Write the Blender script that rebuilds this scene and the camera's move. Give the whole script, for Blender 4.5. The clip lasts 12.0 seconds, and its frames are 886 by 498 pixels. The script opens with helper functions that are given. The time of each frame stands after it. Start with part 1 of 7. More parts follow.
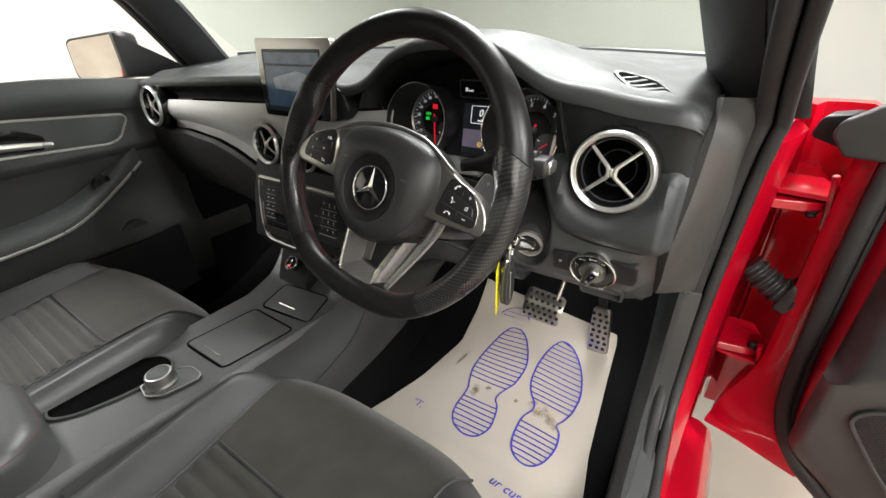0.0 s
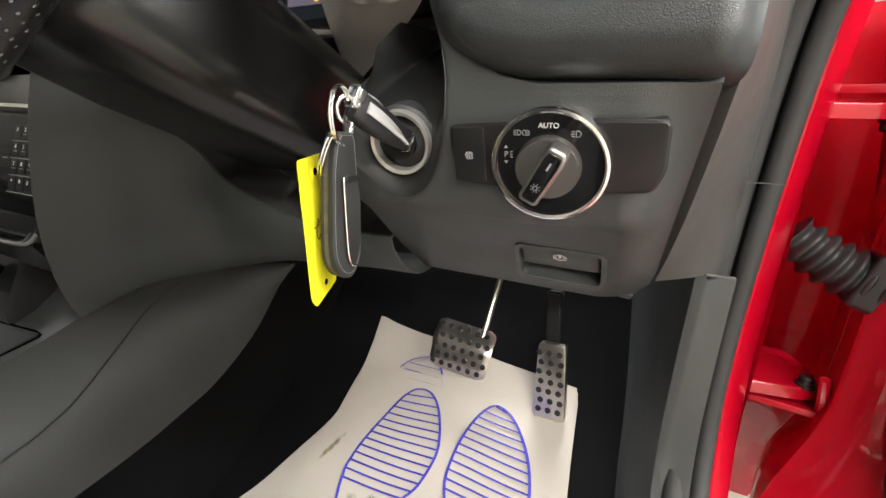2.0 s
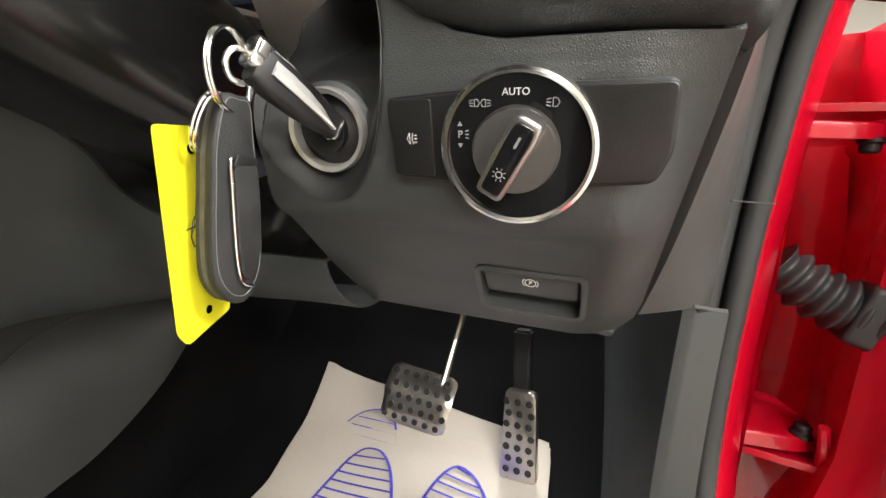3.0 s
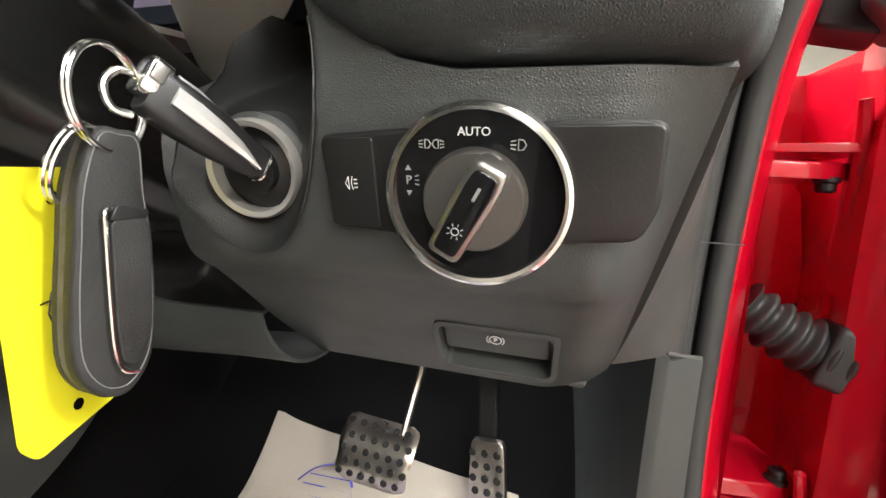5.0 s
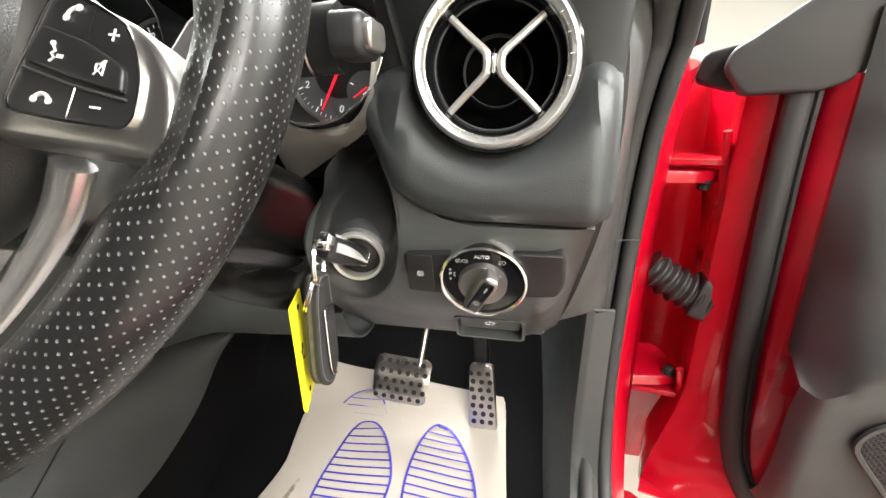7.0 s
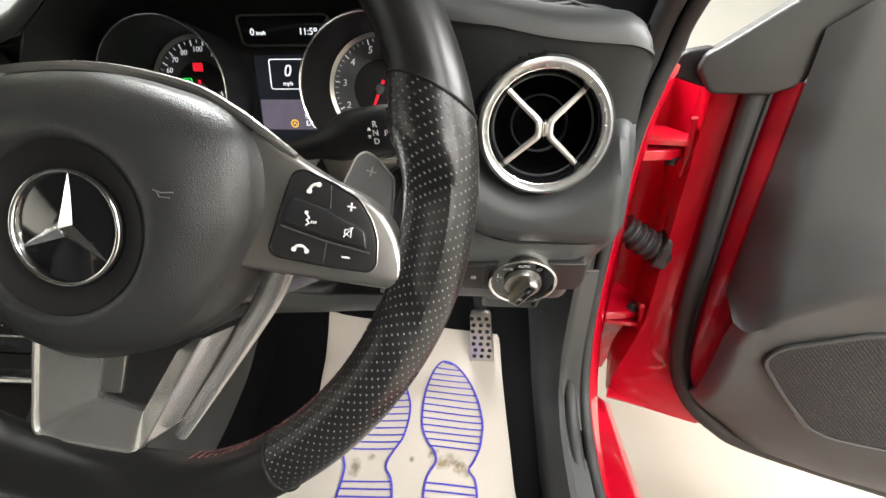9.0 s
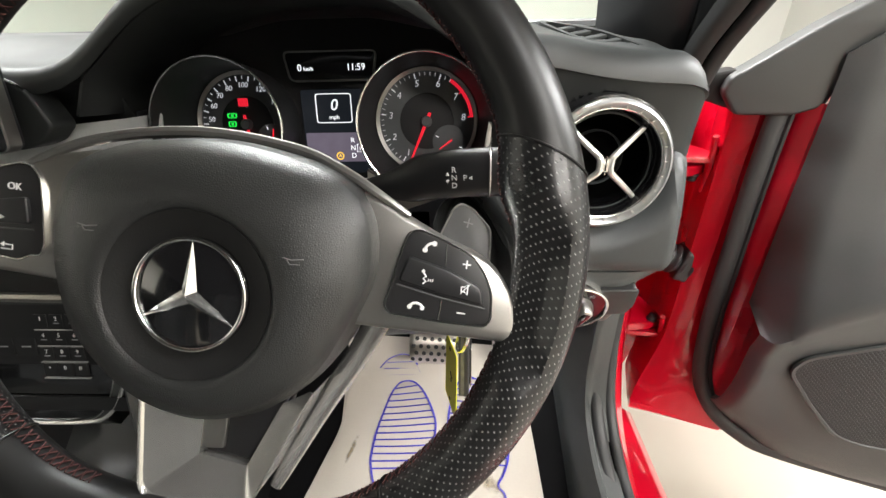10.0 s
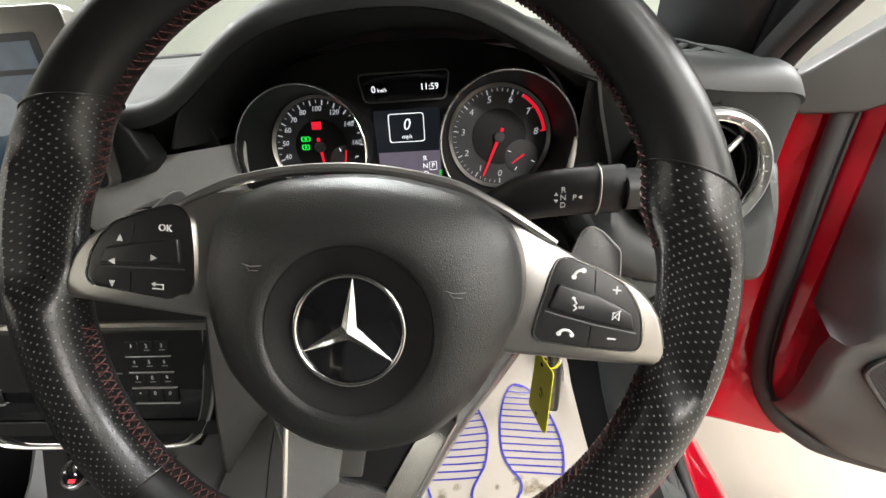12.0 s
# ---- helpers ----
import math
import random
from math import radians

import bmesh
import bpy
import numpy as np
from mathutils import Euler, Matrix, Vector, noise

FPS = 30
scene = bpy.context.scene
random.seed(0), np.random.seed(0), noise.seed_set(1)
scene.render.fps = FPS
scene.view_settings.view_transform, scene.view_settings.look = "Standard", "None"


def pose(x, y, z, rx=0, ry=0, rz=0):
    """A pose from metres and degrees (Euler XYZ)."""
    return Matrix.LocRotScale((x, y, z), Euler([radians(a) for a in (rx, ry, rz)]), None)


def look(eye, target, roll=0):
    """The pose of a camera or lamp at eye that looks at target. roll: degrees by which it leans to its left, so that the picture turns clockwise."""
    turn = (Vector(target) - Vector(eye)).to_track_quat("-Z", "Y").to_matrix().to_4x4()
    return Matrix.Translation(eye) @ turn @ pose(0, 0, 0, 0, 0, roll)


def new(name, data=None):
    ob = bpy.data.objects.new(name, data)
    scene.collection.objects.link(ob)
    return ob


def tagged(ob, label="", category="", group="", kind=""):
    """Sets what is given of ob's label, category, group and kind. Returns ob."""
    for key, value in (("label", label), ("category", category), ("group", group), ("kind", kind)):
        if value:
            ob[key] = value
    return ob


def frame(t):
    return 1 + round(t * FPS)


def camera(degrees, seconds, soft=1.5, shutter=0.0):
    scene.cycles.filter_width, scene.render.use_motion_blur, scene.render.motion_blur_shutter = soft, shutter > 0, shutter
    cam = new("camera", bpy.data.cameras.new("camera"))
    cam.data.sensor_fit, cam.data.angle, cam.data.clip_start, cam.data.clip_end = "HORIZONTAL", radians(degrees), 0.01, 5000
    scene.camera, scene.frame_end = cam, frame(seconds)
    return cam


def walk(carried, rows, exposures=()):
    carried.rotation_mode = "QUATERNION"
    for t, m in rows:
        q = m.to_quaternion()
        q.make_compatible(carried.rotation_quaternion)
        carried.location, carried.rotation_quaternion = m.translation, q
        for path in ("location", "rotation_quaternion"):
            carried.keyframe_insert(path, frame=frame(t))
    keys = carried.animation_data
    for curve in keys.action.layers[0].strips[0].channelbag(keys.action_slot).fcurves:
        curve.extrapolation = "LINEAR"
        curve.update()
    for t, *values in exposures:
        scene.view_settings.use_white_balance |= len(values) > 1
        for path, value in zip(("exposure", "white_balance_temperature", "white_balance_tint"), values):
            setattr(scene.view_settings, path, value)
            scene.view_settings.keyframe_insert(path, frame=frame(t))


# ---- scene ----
cam = camera(94.4, 12.0)
PATH = [
    (0, (0.372, -0.369, 1.069), (-0.63, 1.064, 0.099), -2.2),
    (0.5, (0.355, -0.261, 0.955), (-0.624, 1.224, 0.042), -1.8),
    (1, (0.341, -0.171, 0.849), (-0.592, 1.389, 0.016), -1.0),
    (1.5, (0.322, -0.11, 0.792), (-0.545, 1.544, 0.077), 0.2),
    (2, (0.305, -0.065, 0.757), (-0.493, 1.669, 0.161), 1.3),
    (2.5, (0.292, -0.033, 0.736), (-0.441, 1.763, 0.251), 2.1),
    (3, (0.293, -0.001, 0.723), (-0.378, 1.843, 0.339), 2.8),
    (4.8, (0.285, 0.038, 0.727), (-0.238, 1.953, 0.481), 3.3),
    (5, (0.287, 0.035, 0.733), (-0.236, 1.948, 0.481), 3.1),
    (5.5, (0.292, 0.015, 0.749), (-0.225, 1.927, 0.475), 2.7),
    (6, (0.285, -0.025, 0.776), (-0.216, 1.88, 0.428), 1.8),
    (6.5, (0.285, -0.075, 0.812), (-0.161, 1.819, 0.347), 0.7),
    (6.7, (0.286, -0.093, 0.831), (-0.128, 1.791, 0.305), 0.2),
    (8.3, (0.255, -0.157, 0.94), (0.035, 1.592, -0.005), -0.9),
    (8.5, (0.238, -0.162, 0.948), (0.054, 1.583, -0.01), -0.8),
    (9, (0.204, -0.172, 0.97), (0.068, 1.567, -0.01), -0.8),
    (9.5, (0.17, -0.176, 0.986), (0.072, 1.567, 0.01), -0.9),
    (10, (0.138, -0.168, 0.999), (0.055, 1.581, 0.033), -1.5),
    (10.5, (0.112, -0.164, 1.011), (0.025, 1.589, 0.053), -2.2),
    (11, (0.095, -0.167, 1.014), (-0.006, 1.587, 0.059), -3.0),
    (11.5, (0.079, -0.166, 1.015), (-0.036, 1.589, 0.063), -3.6),
    (12, (0.064, -0.165, 1.015), (-0.066, 1.589, 0.065), -4.3),
]
walk(cam, [(t, look(eye, target, roll)) for t, eye, target, roll in PATH], [(0, -0.10), (1.0, 0.14), (2.5, 0.46), (5.0, 0.52), (6.5, 0.86), (8.5, 0.48), (12, 0.42)])

# ---- light: a white showroom; unseen ceiling panels added to brighten the cabin ----
world = bpy.data.worlds.new("room_air")
scene.world = world
world.use_nodes = True
world.node_tree.nodes["Background"].inputs[0].default_value = (0.9, 0.95, 1.0, 1)
world.node_tree.nodes["Background"].inputs[1].default_value = 0.05


def area_lamp(name, x, y, z, sx, sy, watts, colour=(1, 0.98, 0.955)):
    d = bpy.data.lights.new(name, "AREA")
    d.shape, d.size, d.size_y, d.energy, d.color = "RECTANGLE", sx, sy, watts, colour
    ob = new(name, d)
    ob.matrix_world = Matrix.Translation((x, y, z))
    return ob


# unseen lamps: places and watts chosen for the brightness they give
LAMPS = [(1.6, -1.3, 45), (4.2, 1.3, 200), (3.0, 0.1, 140), (3.6, -2.8, 140), (2.0, -3.8, 150), (-0.37, 1.9, 165), (-0.37, 3.4, 130), (-2.6, -0.6, 110), (-2.6, 1.5, 90), (-2.8, -3.2, 270)]
for lx, ly, watts in LAMPS:
    area_lamp("ceiling_panel_lamp", lx, ly, 3.08, 1.2, 0.6, watts, (1, 0.95, 0.89) if ly < -2.5 else (1, 1, 0.995))

# ---- materials ----


def mat(name, colour, rough=0.5, metal=0.0, grain=0.0, scale=400.0, vary=0.12, vscale=18.0, bump=0.0, bscale=300.0, coat=0.0,
        emit=None, strength=0.0, kind="noise", sheen=0.0, spec=0.5):
    """A principled surface: colour varied at two scales, roughness wear, fine relief."""
    m = bpy.data.materials.new(name)
    m.use_nodes = True
    nt = m.node_tree
    b = nt.nodes["Principled BSDF"]
    b.inputs["Metallic"].default_value = metal
    b.inputs["Coat Weight"].default_value = coat
    b.inputs["Specular IOR Level"].default_value = spec
    b.inputs["Coat Roughness"].default_value = 0.04
    if sheen:
        b.inputs["Sheen Weight"].default_value = sheen
        b.inputs["Sheen Roughness"].default_value = 0.4
    tc = nt.nodes.new("ShaderNodeTexCoord")
    big = nt.nodes.new("ShaderNodeTexNoise")
    big.inputs["Scale"].default_value, big.inputs["Detail"].default_value = vscale, 5
    nt.links.new(tc.outputs["Object"], big.inputs["Vector"])
    fine = nt.nodes.new("ShaderNodeTexNoise")
    fine.inputs["Scale"].default_value, fine.inputs["Detail"].default_value = scale, 2
    nt.links.new(tc.outputs["Object"], fine.inputs["Vector"])
    mix = nt.nodes.new("ShaderNodeMix")
    mix.data_type = "FLOAT"
    mix.inputs[0].default_value = 0.35 if grain else 0.0
    nt.links.new(big.outputs["Fac"], mix.inputs[2])
    nt.links.new(fine.outputs["Fac"], mix.inputs[3])
    ramp = nt.nodes.new("ShaderNodeMapRange")
    ramp.inputs["From Min"].default_value, ramp.inputs["From Max"].default_value = 0.3, 0.7
    ramp.inputs["To Min"].default_value, ramp.inputs["To Max"].default_value = 1 - vary, 1 + vary
    nt.links.new(mix.outputs[0], ramp.inputs["Value"])
    hsv = nt.nodes.new("ShaderNodeHueSaturation")
    hsv.inputs["Color"].default_value = (*colour, 1)
    nt.links.new(ramp.outputs[0], hsv.inputs["Value"])
    nt.links.new(hsv.outputs[0], b.inputs["Base Color"])
    rr = nt.nodes.new("ShaderNodeMapRange")
    rr.inputs["From Min"].default_value, rr.inputs["From Max"].default_value = 0.3, 0.7
    rr.inputs["To Min"].default_value, rr.inputs["To Max"].default_value = rough * 0.88, min(1, rough * 1.14)
    nt.links.new(big.outputs["Fac"], rr.inputs["Value"])
    nt.links.new(rr.outputs[0], b.inputs["Roughness"])
    if bump:
        if kind == "noise":
            src = nt.nodes.new("ShaderNodeTexNoise")
            src.inputs["Scale"].default_value, src.inputs["Detail"].default_value = bscale, 3
            out = src.outputs["Fac"]
        else:
            src = nt.nodes.new("ShaderNodeTexVoronoi")
            src.inputs["Scale"].default_value = bscale
            src.feature = "DISTANCE_TO_EDGE" if kind == "leather" else "F1"
            src.inputs["Randomness"].default_value = 1.0 if kind == "leather" else 0.0
            out = src.outputs["Distance"]
        nt.links.new(tc.outputs["Object"], src.inputs["Vector"])
        bp = nt.nodes.new("ShaderNodeBump")
        bp.inputs["Strength"].default_value, bp.inputs["Distance"].default_value = bump, 0.0006
        nt.links.new(out, bp.inputs["Height"])
        nt.links.new(bp.outputs[0], b.inputs["Normal"])
    if emit:
        b.inputs["Emission Color"].default_value = (*emit, 1)
        b.inputs["Emission Strength"].default_value = strength
    return m


def perforated(name, colour, rough, spacing, hole=0.25, uv=True, backing=None):
    """Leather or mesh with rows of pin holes laid out on the unwrapped surface."""
    m = mat(name, colour, rough, bump=0.08, bscale=900, kind="leather", vary=0.1)
    nt = m.node_tree
    b = nt.nodes["Principled BSDF"]
    tc = nt.nodes.new("ShaderNodeTexCoord")
    mp = nt.nodes.new("ShaderNodeMapping")
    mp.inputs["Scale"].default_value = (1 / spacing, 1 / spacing, 1 / spacing)
    mp.inputs["Rotation"].default_value = (0, 0, radians(45))
    nt.links.new(tc.outputs["UV" if uv else "Object"], mp.inputs["Vector"])
    v = nt.nodes.new("ShaderNodeTexVoronoi")
    v.voronoi_dimensions = "2D"
    v.inputs["Scale"].default_value, v.inputs["Randomness"].default_value = 1.0, 0.0
    nt.links.new(mp.outputs[0], v.inputs["Vector"])
    st = nt.nodes.new("ShaderNodeMapRange")
    st.inputs["From Min"].default_value, st.inputs["From Max"].default_value = hole * 0.8, hole * 1.25
    nt.links.new(v.outputs["Distance"], st.inputs["Value"])
    old = b.inputs["Base Color"].links[0].from_socket
    mx = nt.nodes.new("ShaderNodeMix")
    mx.data_type = "RGBA"
    # backing is only the dots' colour; a pale one paints their glint
    mx.inputs[6].default_value = (*(backing or [c * 0.12 for c in colour]), 1)
    nt.links.new(st.outputs[0], mx.inputs[0])
    nt.links.new(old, mx.inputs[7])
    nt.links.new(mx.outputs[2], b.inputs["Base Color"])
    bp = nt.nodes.new("ShaderNodeBump")
    bp.inputs["Strength"].default_value, bp.inputs["Distance"].default_value = 0.9, 0.0008
    nt.links.new(st.outputs[0], bp.inputs["Height"])
    nt.links.new(b.inputs["Normal"].links[0].from_socket, bp.inputs["Normal"])
    nt.links.new(bp.outputs[0], b.inputs["Normal"])
    return m


def glass(name, tint=(0.93, 0.97, 0.95)):
    m = bpy.data.materials.new(name)
    m.use_nodes = True
    nt = m.node_tree
    nt.nodes.clear()
    o = nt.nodes.new("ShaderNodeOutputMaterial")
    t = nt.nodes.new("ShaderNodeBsdfTransparent")
    t.inputs[0].default_value = (*tint, 1)
    g = nt.nodes.new("ShaderNodeBsdfGlossy")
    g.inputs["Roughness"].default_value = 0.01
    lw = nt.nodes.new("ShaderNodeLayerWeight")
    lw.inputs[0].default_value = 0.5
    f = nt.nodes.new("ShaderNodeMath")
    f.operation = "POWER"
    f.inputs[1].default_value = 5
    nt.links.new(lw.outputs["Facing"], f.inputs[0])
    x = nt.nodes.new("ShaderNodeMixShader")
    nt.links.new(f.outputs[0], x.inputs[0])
    nt.links.new(t.outputs[0], x.inputs[1])
    nt.links.new(g.outputs[0], x.inputs[2])
    nt.links.new(x.outputs[0], o.inputs[0])
    return m


M_DASH = mat("soft_dash", (0.027, 0.030, 0.030), 0.48, bump=0.2, bscale=700, kind="leather", grain=1, vary=0.08)
# darker copy of soft_dash: paints the dashboard front's shade, also used on dark parts
M_DASHDARK = mat("darkened_dash", (0.016, 0.0175, 0.0175), 0.50, bump=0.15, bscale=900, grain=1, vary=0.08, spec=0.35)
M_MATT = mat("matt_plastic", (0.034, 0.035, 0.034), 0.62, bump=0.3, bscale=1000, grain=1, vary=0.07, spec=0.3)
M_PILLAR = mat("pillar_plastic", (0.030, 0.031, 0.033), 0.5, bump=0.2, bscale=1000, grain=1, vary=0.08)
M_BOLSTER = mat("leatherette_dash", (0.035, 0.039, 0.040), 0.44, bump=0.5, bscale=850, kind="leather", grain=1, vary=0.08)
M_PANEL = mat("hard_plastic", (0.062, 0.067, 0.067), 0.40, bump=0.6, bscale=900, kind="leather", grain=1, vary=0.06)
M_TRIMGREY = mat("grey_plastic", (0.056, 0.058, 0.057), 0.45, bump=0.2, bscale=1000, grain=1, vary=0.06)
M_FASCIA = mat("satin_grey_trim", (0.60, 0.61, 0.60), 0.42, metal=0.25, bump=0.12, bscale=1500, grain=1, vary=0.06)
M_GLOSS = mat("gloss_black", (0.008, 0.008, 0.009), 0.12, coat=0.4, vary=0.05)
M_BLACK = mat("black_plastic", (0.012, 0.012, 0.013), 0.45, bump=0.1, bscale=1000, vary=0.08)
M_COLUMN = mat("column_black", (0.008, 0.008, 0.008), 0.24, bump=0.08, bscale=900, vary=0.08)
M_SEALGREY = mat("grey_seal", (0.036, 0.037, 0.038), 0.55, bump=0.2, bscale=900, vary=0.1)
M_BUTTON = mat("button_black", (0.015, 0.015, 0.016), 0.38, vary=0.06)
M_CHROME = mat("chrome", (0.84, 0.84, 0.83), 0.18, metal=1.0, vary=0.03)
M_VENTRING = mat("satin_chrome", (0.66, 0.67, 0.67), 0.30, metal=0.8, vary=0.02)
M_SATIN = mat("satin_silver", (0.42, 0.41, 0.39), 0.32, metal=0.95, vary=0.05, grain=1, scale=900)
M_BRIGHTLINE = mat("bright_trim", (0.72, 0.71, 0.68), 0.3, metal=0.7, vary=0.04)
M_SPOKE = mat("spoke_silver", (0.66, 0.65, 0.63), 0.25, metal=0.86, vary=0.04)
M_STEEL = mat("brushed_steel", (0.70, 0.66, 0.61), 0.30, metal=1.0, bump=0.1, bscale=700, vary=0.08, grain=1)
M_LEATHER = mat("wheel_leather", (0.011, 0.011, 0.011), 0.36, bump=0.03, bscale=900, kind="leather", vary=0.06, vscale=30, spec=0.33)
# pale dots: glints at the pin holes put into the colour
M_PERF = perforated("perforated_leather", (0.012, 0.012, 0.0122), 0.29, 0.0037, 0.13, backing=(0.17, 0.17, 0.165))
M_HUB = mat("airbag_skin", (0.023, 0.0238, 0.0235), 0.36, bump=0.45, bscale=800, kind="leather", grain=1, vary=0.08)
M_THREAD = mat("red_thread", (0.075, 0.024, 0.022), 0.8, vary=0.3, vscale=200)
M_SEATL = mat("seat_leather", (0.046, 0.048, 0.047), 0.42, bump=0.5, bscale=450, kind="leather", vary=0.12, vscale=12)
M_SUEDE = mat("seat_suede", (0.040, 0.039, 0.034), 0.95, bump=0.4, bscale=1600, grain=1, scale=1500, vary=0.25, vscale=25, sheen=0.2, spec=0.15)
M_CARPET = mat("carpet", (0.0045, 0.0045, 0.005), 0.95, bump=0.9, bscale=900, grain=1, scale=1200, vary=0.4, spec=0.1)
M_RED = mat("red_paint", (0.50, 0.0015, 0.018), 0.30, coat=1.0, spec=0.3, vary=0.05, vscale=8)
M_HEADLINER = mat("headlining_cloth", (0.060, 0.060, 0.058), 0.95, bump=0.3, bscale=1200, grain=1, vary=0.06, spec=0.2)
M_RUBBER = mat("rubber", (0.016, 0.017, 0.018), 0.55, bump=0.15, bscale=700, vary=0.15)
M_BELLOWS = mat("bellows_rubber", (0.032, 0.033, 0.034), 0.42, bump=0.15, bscale=700, vary=0.15)
M_PAPER = mat("mat_paper", (0.48, 0.44, 0.385), 0.75, bump=0.25, bscale=120, vary=0.05, vscale=9, grain=1)
M_INK = mat("blue_ink", (0.05, 0.045, 0.42), 0.7, vary=0.2, vscale=60)
M_DIRT = mat("mud_smudge", (0.30, 0.24, 0.15), 0.9, vary=0.5, vscale=120)
M_YELLOW = mat("yellow_tag", (0.80, 0.74, 0.02), 0.45, vary=0.06)
M_WHITE = mat("white_print", (0.75, 0.76, 0.76), 0.5, vary=0.03)
M_PRINTDIM = mat("grey_print", (0.35, 0.36, 0.36), 0.5, vary=0.03)
M_WALL = mat("white_wall", (0.55, 0.555, 0.52), 0.8, vary=0.03, vscale=1.2)
M_BACKWALL = mat("tan_wall", (0.42, 0.375, 0.31), 0.85, vary=0.2, vscale=2.5, bump=0.5, bscale=12)
M_FLOOR = mat("white_floor", (0.31, 0.288, 0.243), 0.35, vary=0.05, vscale=1.5)
M_MIRROR = mat("mirror_glass", (0.9, 0.9, 0.9), 0.015, metal=1.0, vary=0.0)
M_GRILLE = perforated("speaker_mesh", (0.030, 0.031, 0.034), 0.55, 0.0042, 0.28)
M_LAMPGLOW = mat("lamp_panel", (0.9, 0.9, 0.9), 0.6, emit=(1, 0.98, 0.94), strength=6)
M_SCREEN = mat("screen_off", (0.012, 0.013, 0.016), 0.12, vary=0.02, emit=(0.25, 0.3, 0.38), strength=0.03, spec=0.2)
M_SCREENBLUE = mat("screen_blue", (0.02, 0.04, 0.06), 0.12, emit=(0.07, 0.12, 0.18), strength=0.25, vary=0.3, vscale=40)
M_SCREENGREY = mat("screen_grey", (0.06, 0.07, 0.08), 0.12, emit=(0.30, 0.34, 0.38), strength=0.3, vary=0.4, vscale=60)
M_SIDECOVER = mat("side_cover_grey", (0.066, 0.066, 0.063), 0.5, bump=0.2, bscale=1000, grain=1, vary=0.06)
M_PLATE = mat("switch_plate_black", (0.013, 0.013, 0.0135), 0.42, bump=0.15, bscale=1000, vary=0.06)
M_KEYPRINT = mat("key_print", (0.75, 0.75, 0.75), 0.5, vary=0.03)
M_MARK = mat("moulded_mark", (0.13, 0.13, 0.13), 0.35, vary=0.05)
# near-zero black: shade put into the colour of slots, gaps and recesses
M_GAPSHADE = mat("gap_shade_black", (0.002, 0.002, 0.002), 0.9, vary=0.1, spec=0.03)
M_DOORTRIM = mat("door_plastic", (0.064, 0.066, 0.067), 0.45, bump=0.3, bscale=900, kind="leather", grain=1, vary=0.07)
M_LILAC = mat("screen_lilac", (0.05, 0.05, 0.07), 0.2, emit=(0.42, 0.35, 0.46), strength=0.24, vary=0.35, vscale=40)
M_GLOWW = mat("lit_white", (0.8, 0.8, 0.8), 0.4, emit=(0.95, 0.97, 1.0), strength=0.9)
M_GLOWDIM = mat("lit_scale", (0.6, 0.6, 0.6), 0.5, emit=(0.9, 0.93, 1.0), strength=0.32)
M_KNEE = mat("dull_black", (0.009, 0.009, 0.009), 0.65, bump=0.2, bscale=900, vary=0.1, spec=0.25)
M_GLOWR = mat("lit_red", (0.7, 0.02, 0.03), 0.4, emit=(1.0, 0.02, 0.05), strength=0.5)
M_GLOWG = mat("lit_green", (0.02, 0.4, 0.05), 0.4, emit=(0.02, 0.85, 0.08), strength=0.7)
M_GLOWY = mat("lit_amber", (0.6, 0.4, 0.02), 0.4, emit=(1.0, 0.6, 0.05), strength=0.8)
M_DIALGREY = mat("dial_face", (0.10, 0.105, 0.11), 0.5, vary=0.05, grain=1)
M_TAUPE = mat("satin_taupe_trim", (0.58, 0.555, 0.525), 0.36, metal=0.3, bump=0.12, bscale=1500, grain=1, vary=0.06)
# darker than hard_plastic for the ignition hollow's shade; also the lower door trim
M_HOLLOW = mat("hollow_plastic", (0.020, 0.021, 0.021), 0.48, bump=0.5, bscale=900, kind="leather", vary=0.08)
M_KEYSILVER = mat("key_silver", (0.82, 0.82, 0.81), 0.22, metal=0.55, vary=0.03)
M_FOB = mat("fob_leather", (0.017, 0.017, 0.017), 0.6, bump=0.3, bscale=700, kind="leather", vary=0.3, vscale=60)
M_FOBEDGE = mat("fob_raw_edge", (0.085, 0.080, 0.070), 0.85, bump=0.5, bscale=500, vary=0.35, vscale=120)
M_BOOT = mat("boot_leatherette", (0.0045, 0.0045, 0.0045), 0.42, bump=0.2, bscale=900, kind="leather", vary=0.1)
M_GLASS = glass("clear_glass")
# invented tint that dims light through the unseen rear windows
M_DIMGLASS = glass("light_dimming_glass", (0.12, 0.13, 0.13))

# ---- mesh helpers ----
MW = {}


def thing(name, label, category, m=None, group="", kind=""):
    ob = new(name)
    ob.empty_display_size = 0.05
    m = m or Matrix()
    if not isinstance(m, Matrix):
        m = Matrix.Translation(m)
    ob.matrix_world = m
    MW[ob] = m
    return tagged(ob, label, category, group, kind)


def part(name, bm, material, parent=None, label="", local=False, sharp=40.0):
    """Links a bmesh as one mesh object under a thing or a part; coordinates are the world's unless local."""
    base = parent
    if parent is not None:
        while base not in MW:
            base = base.parent
        if not local:
            bm.transform(MW[base].inverted())
    bmesh.ops.recalc_face_normals(bm, faces=bm.faces[:])
    me = bpy.data.meshes.new(name)
    bm.to_mesh(me)
    bm.free()
    me.polygons.foreach_set("use_smooth", [True] * len(me.polygons))
    me.set_sharp_from_angle(angle=radians(sharp))
    for one in material if isinstance(material, (list, tuple)) else [material]:
        me.materials.append(one)
    ob = new(name, me)
    if parent is not None:
        ob.parent = parent
    return tagged(ob, label)


def whole(name, bm, material, label, category, kind="", group="", sharp=40.0):
    return tagged(part(name, bm, material, sharp=sharp), label, category, group, kind)


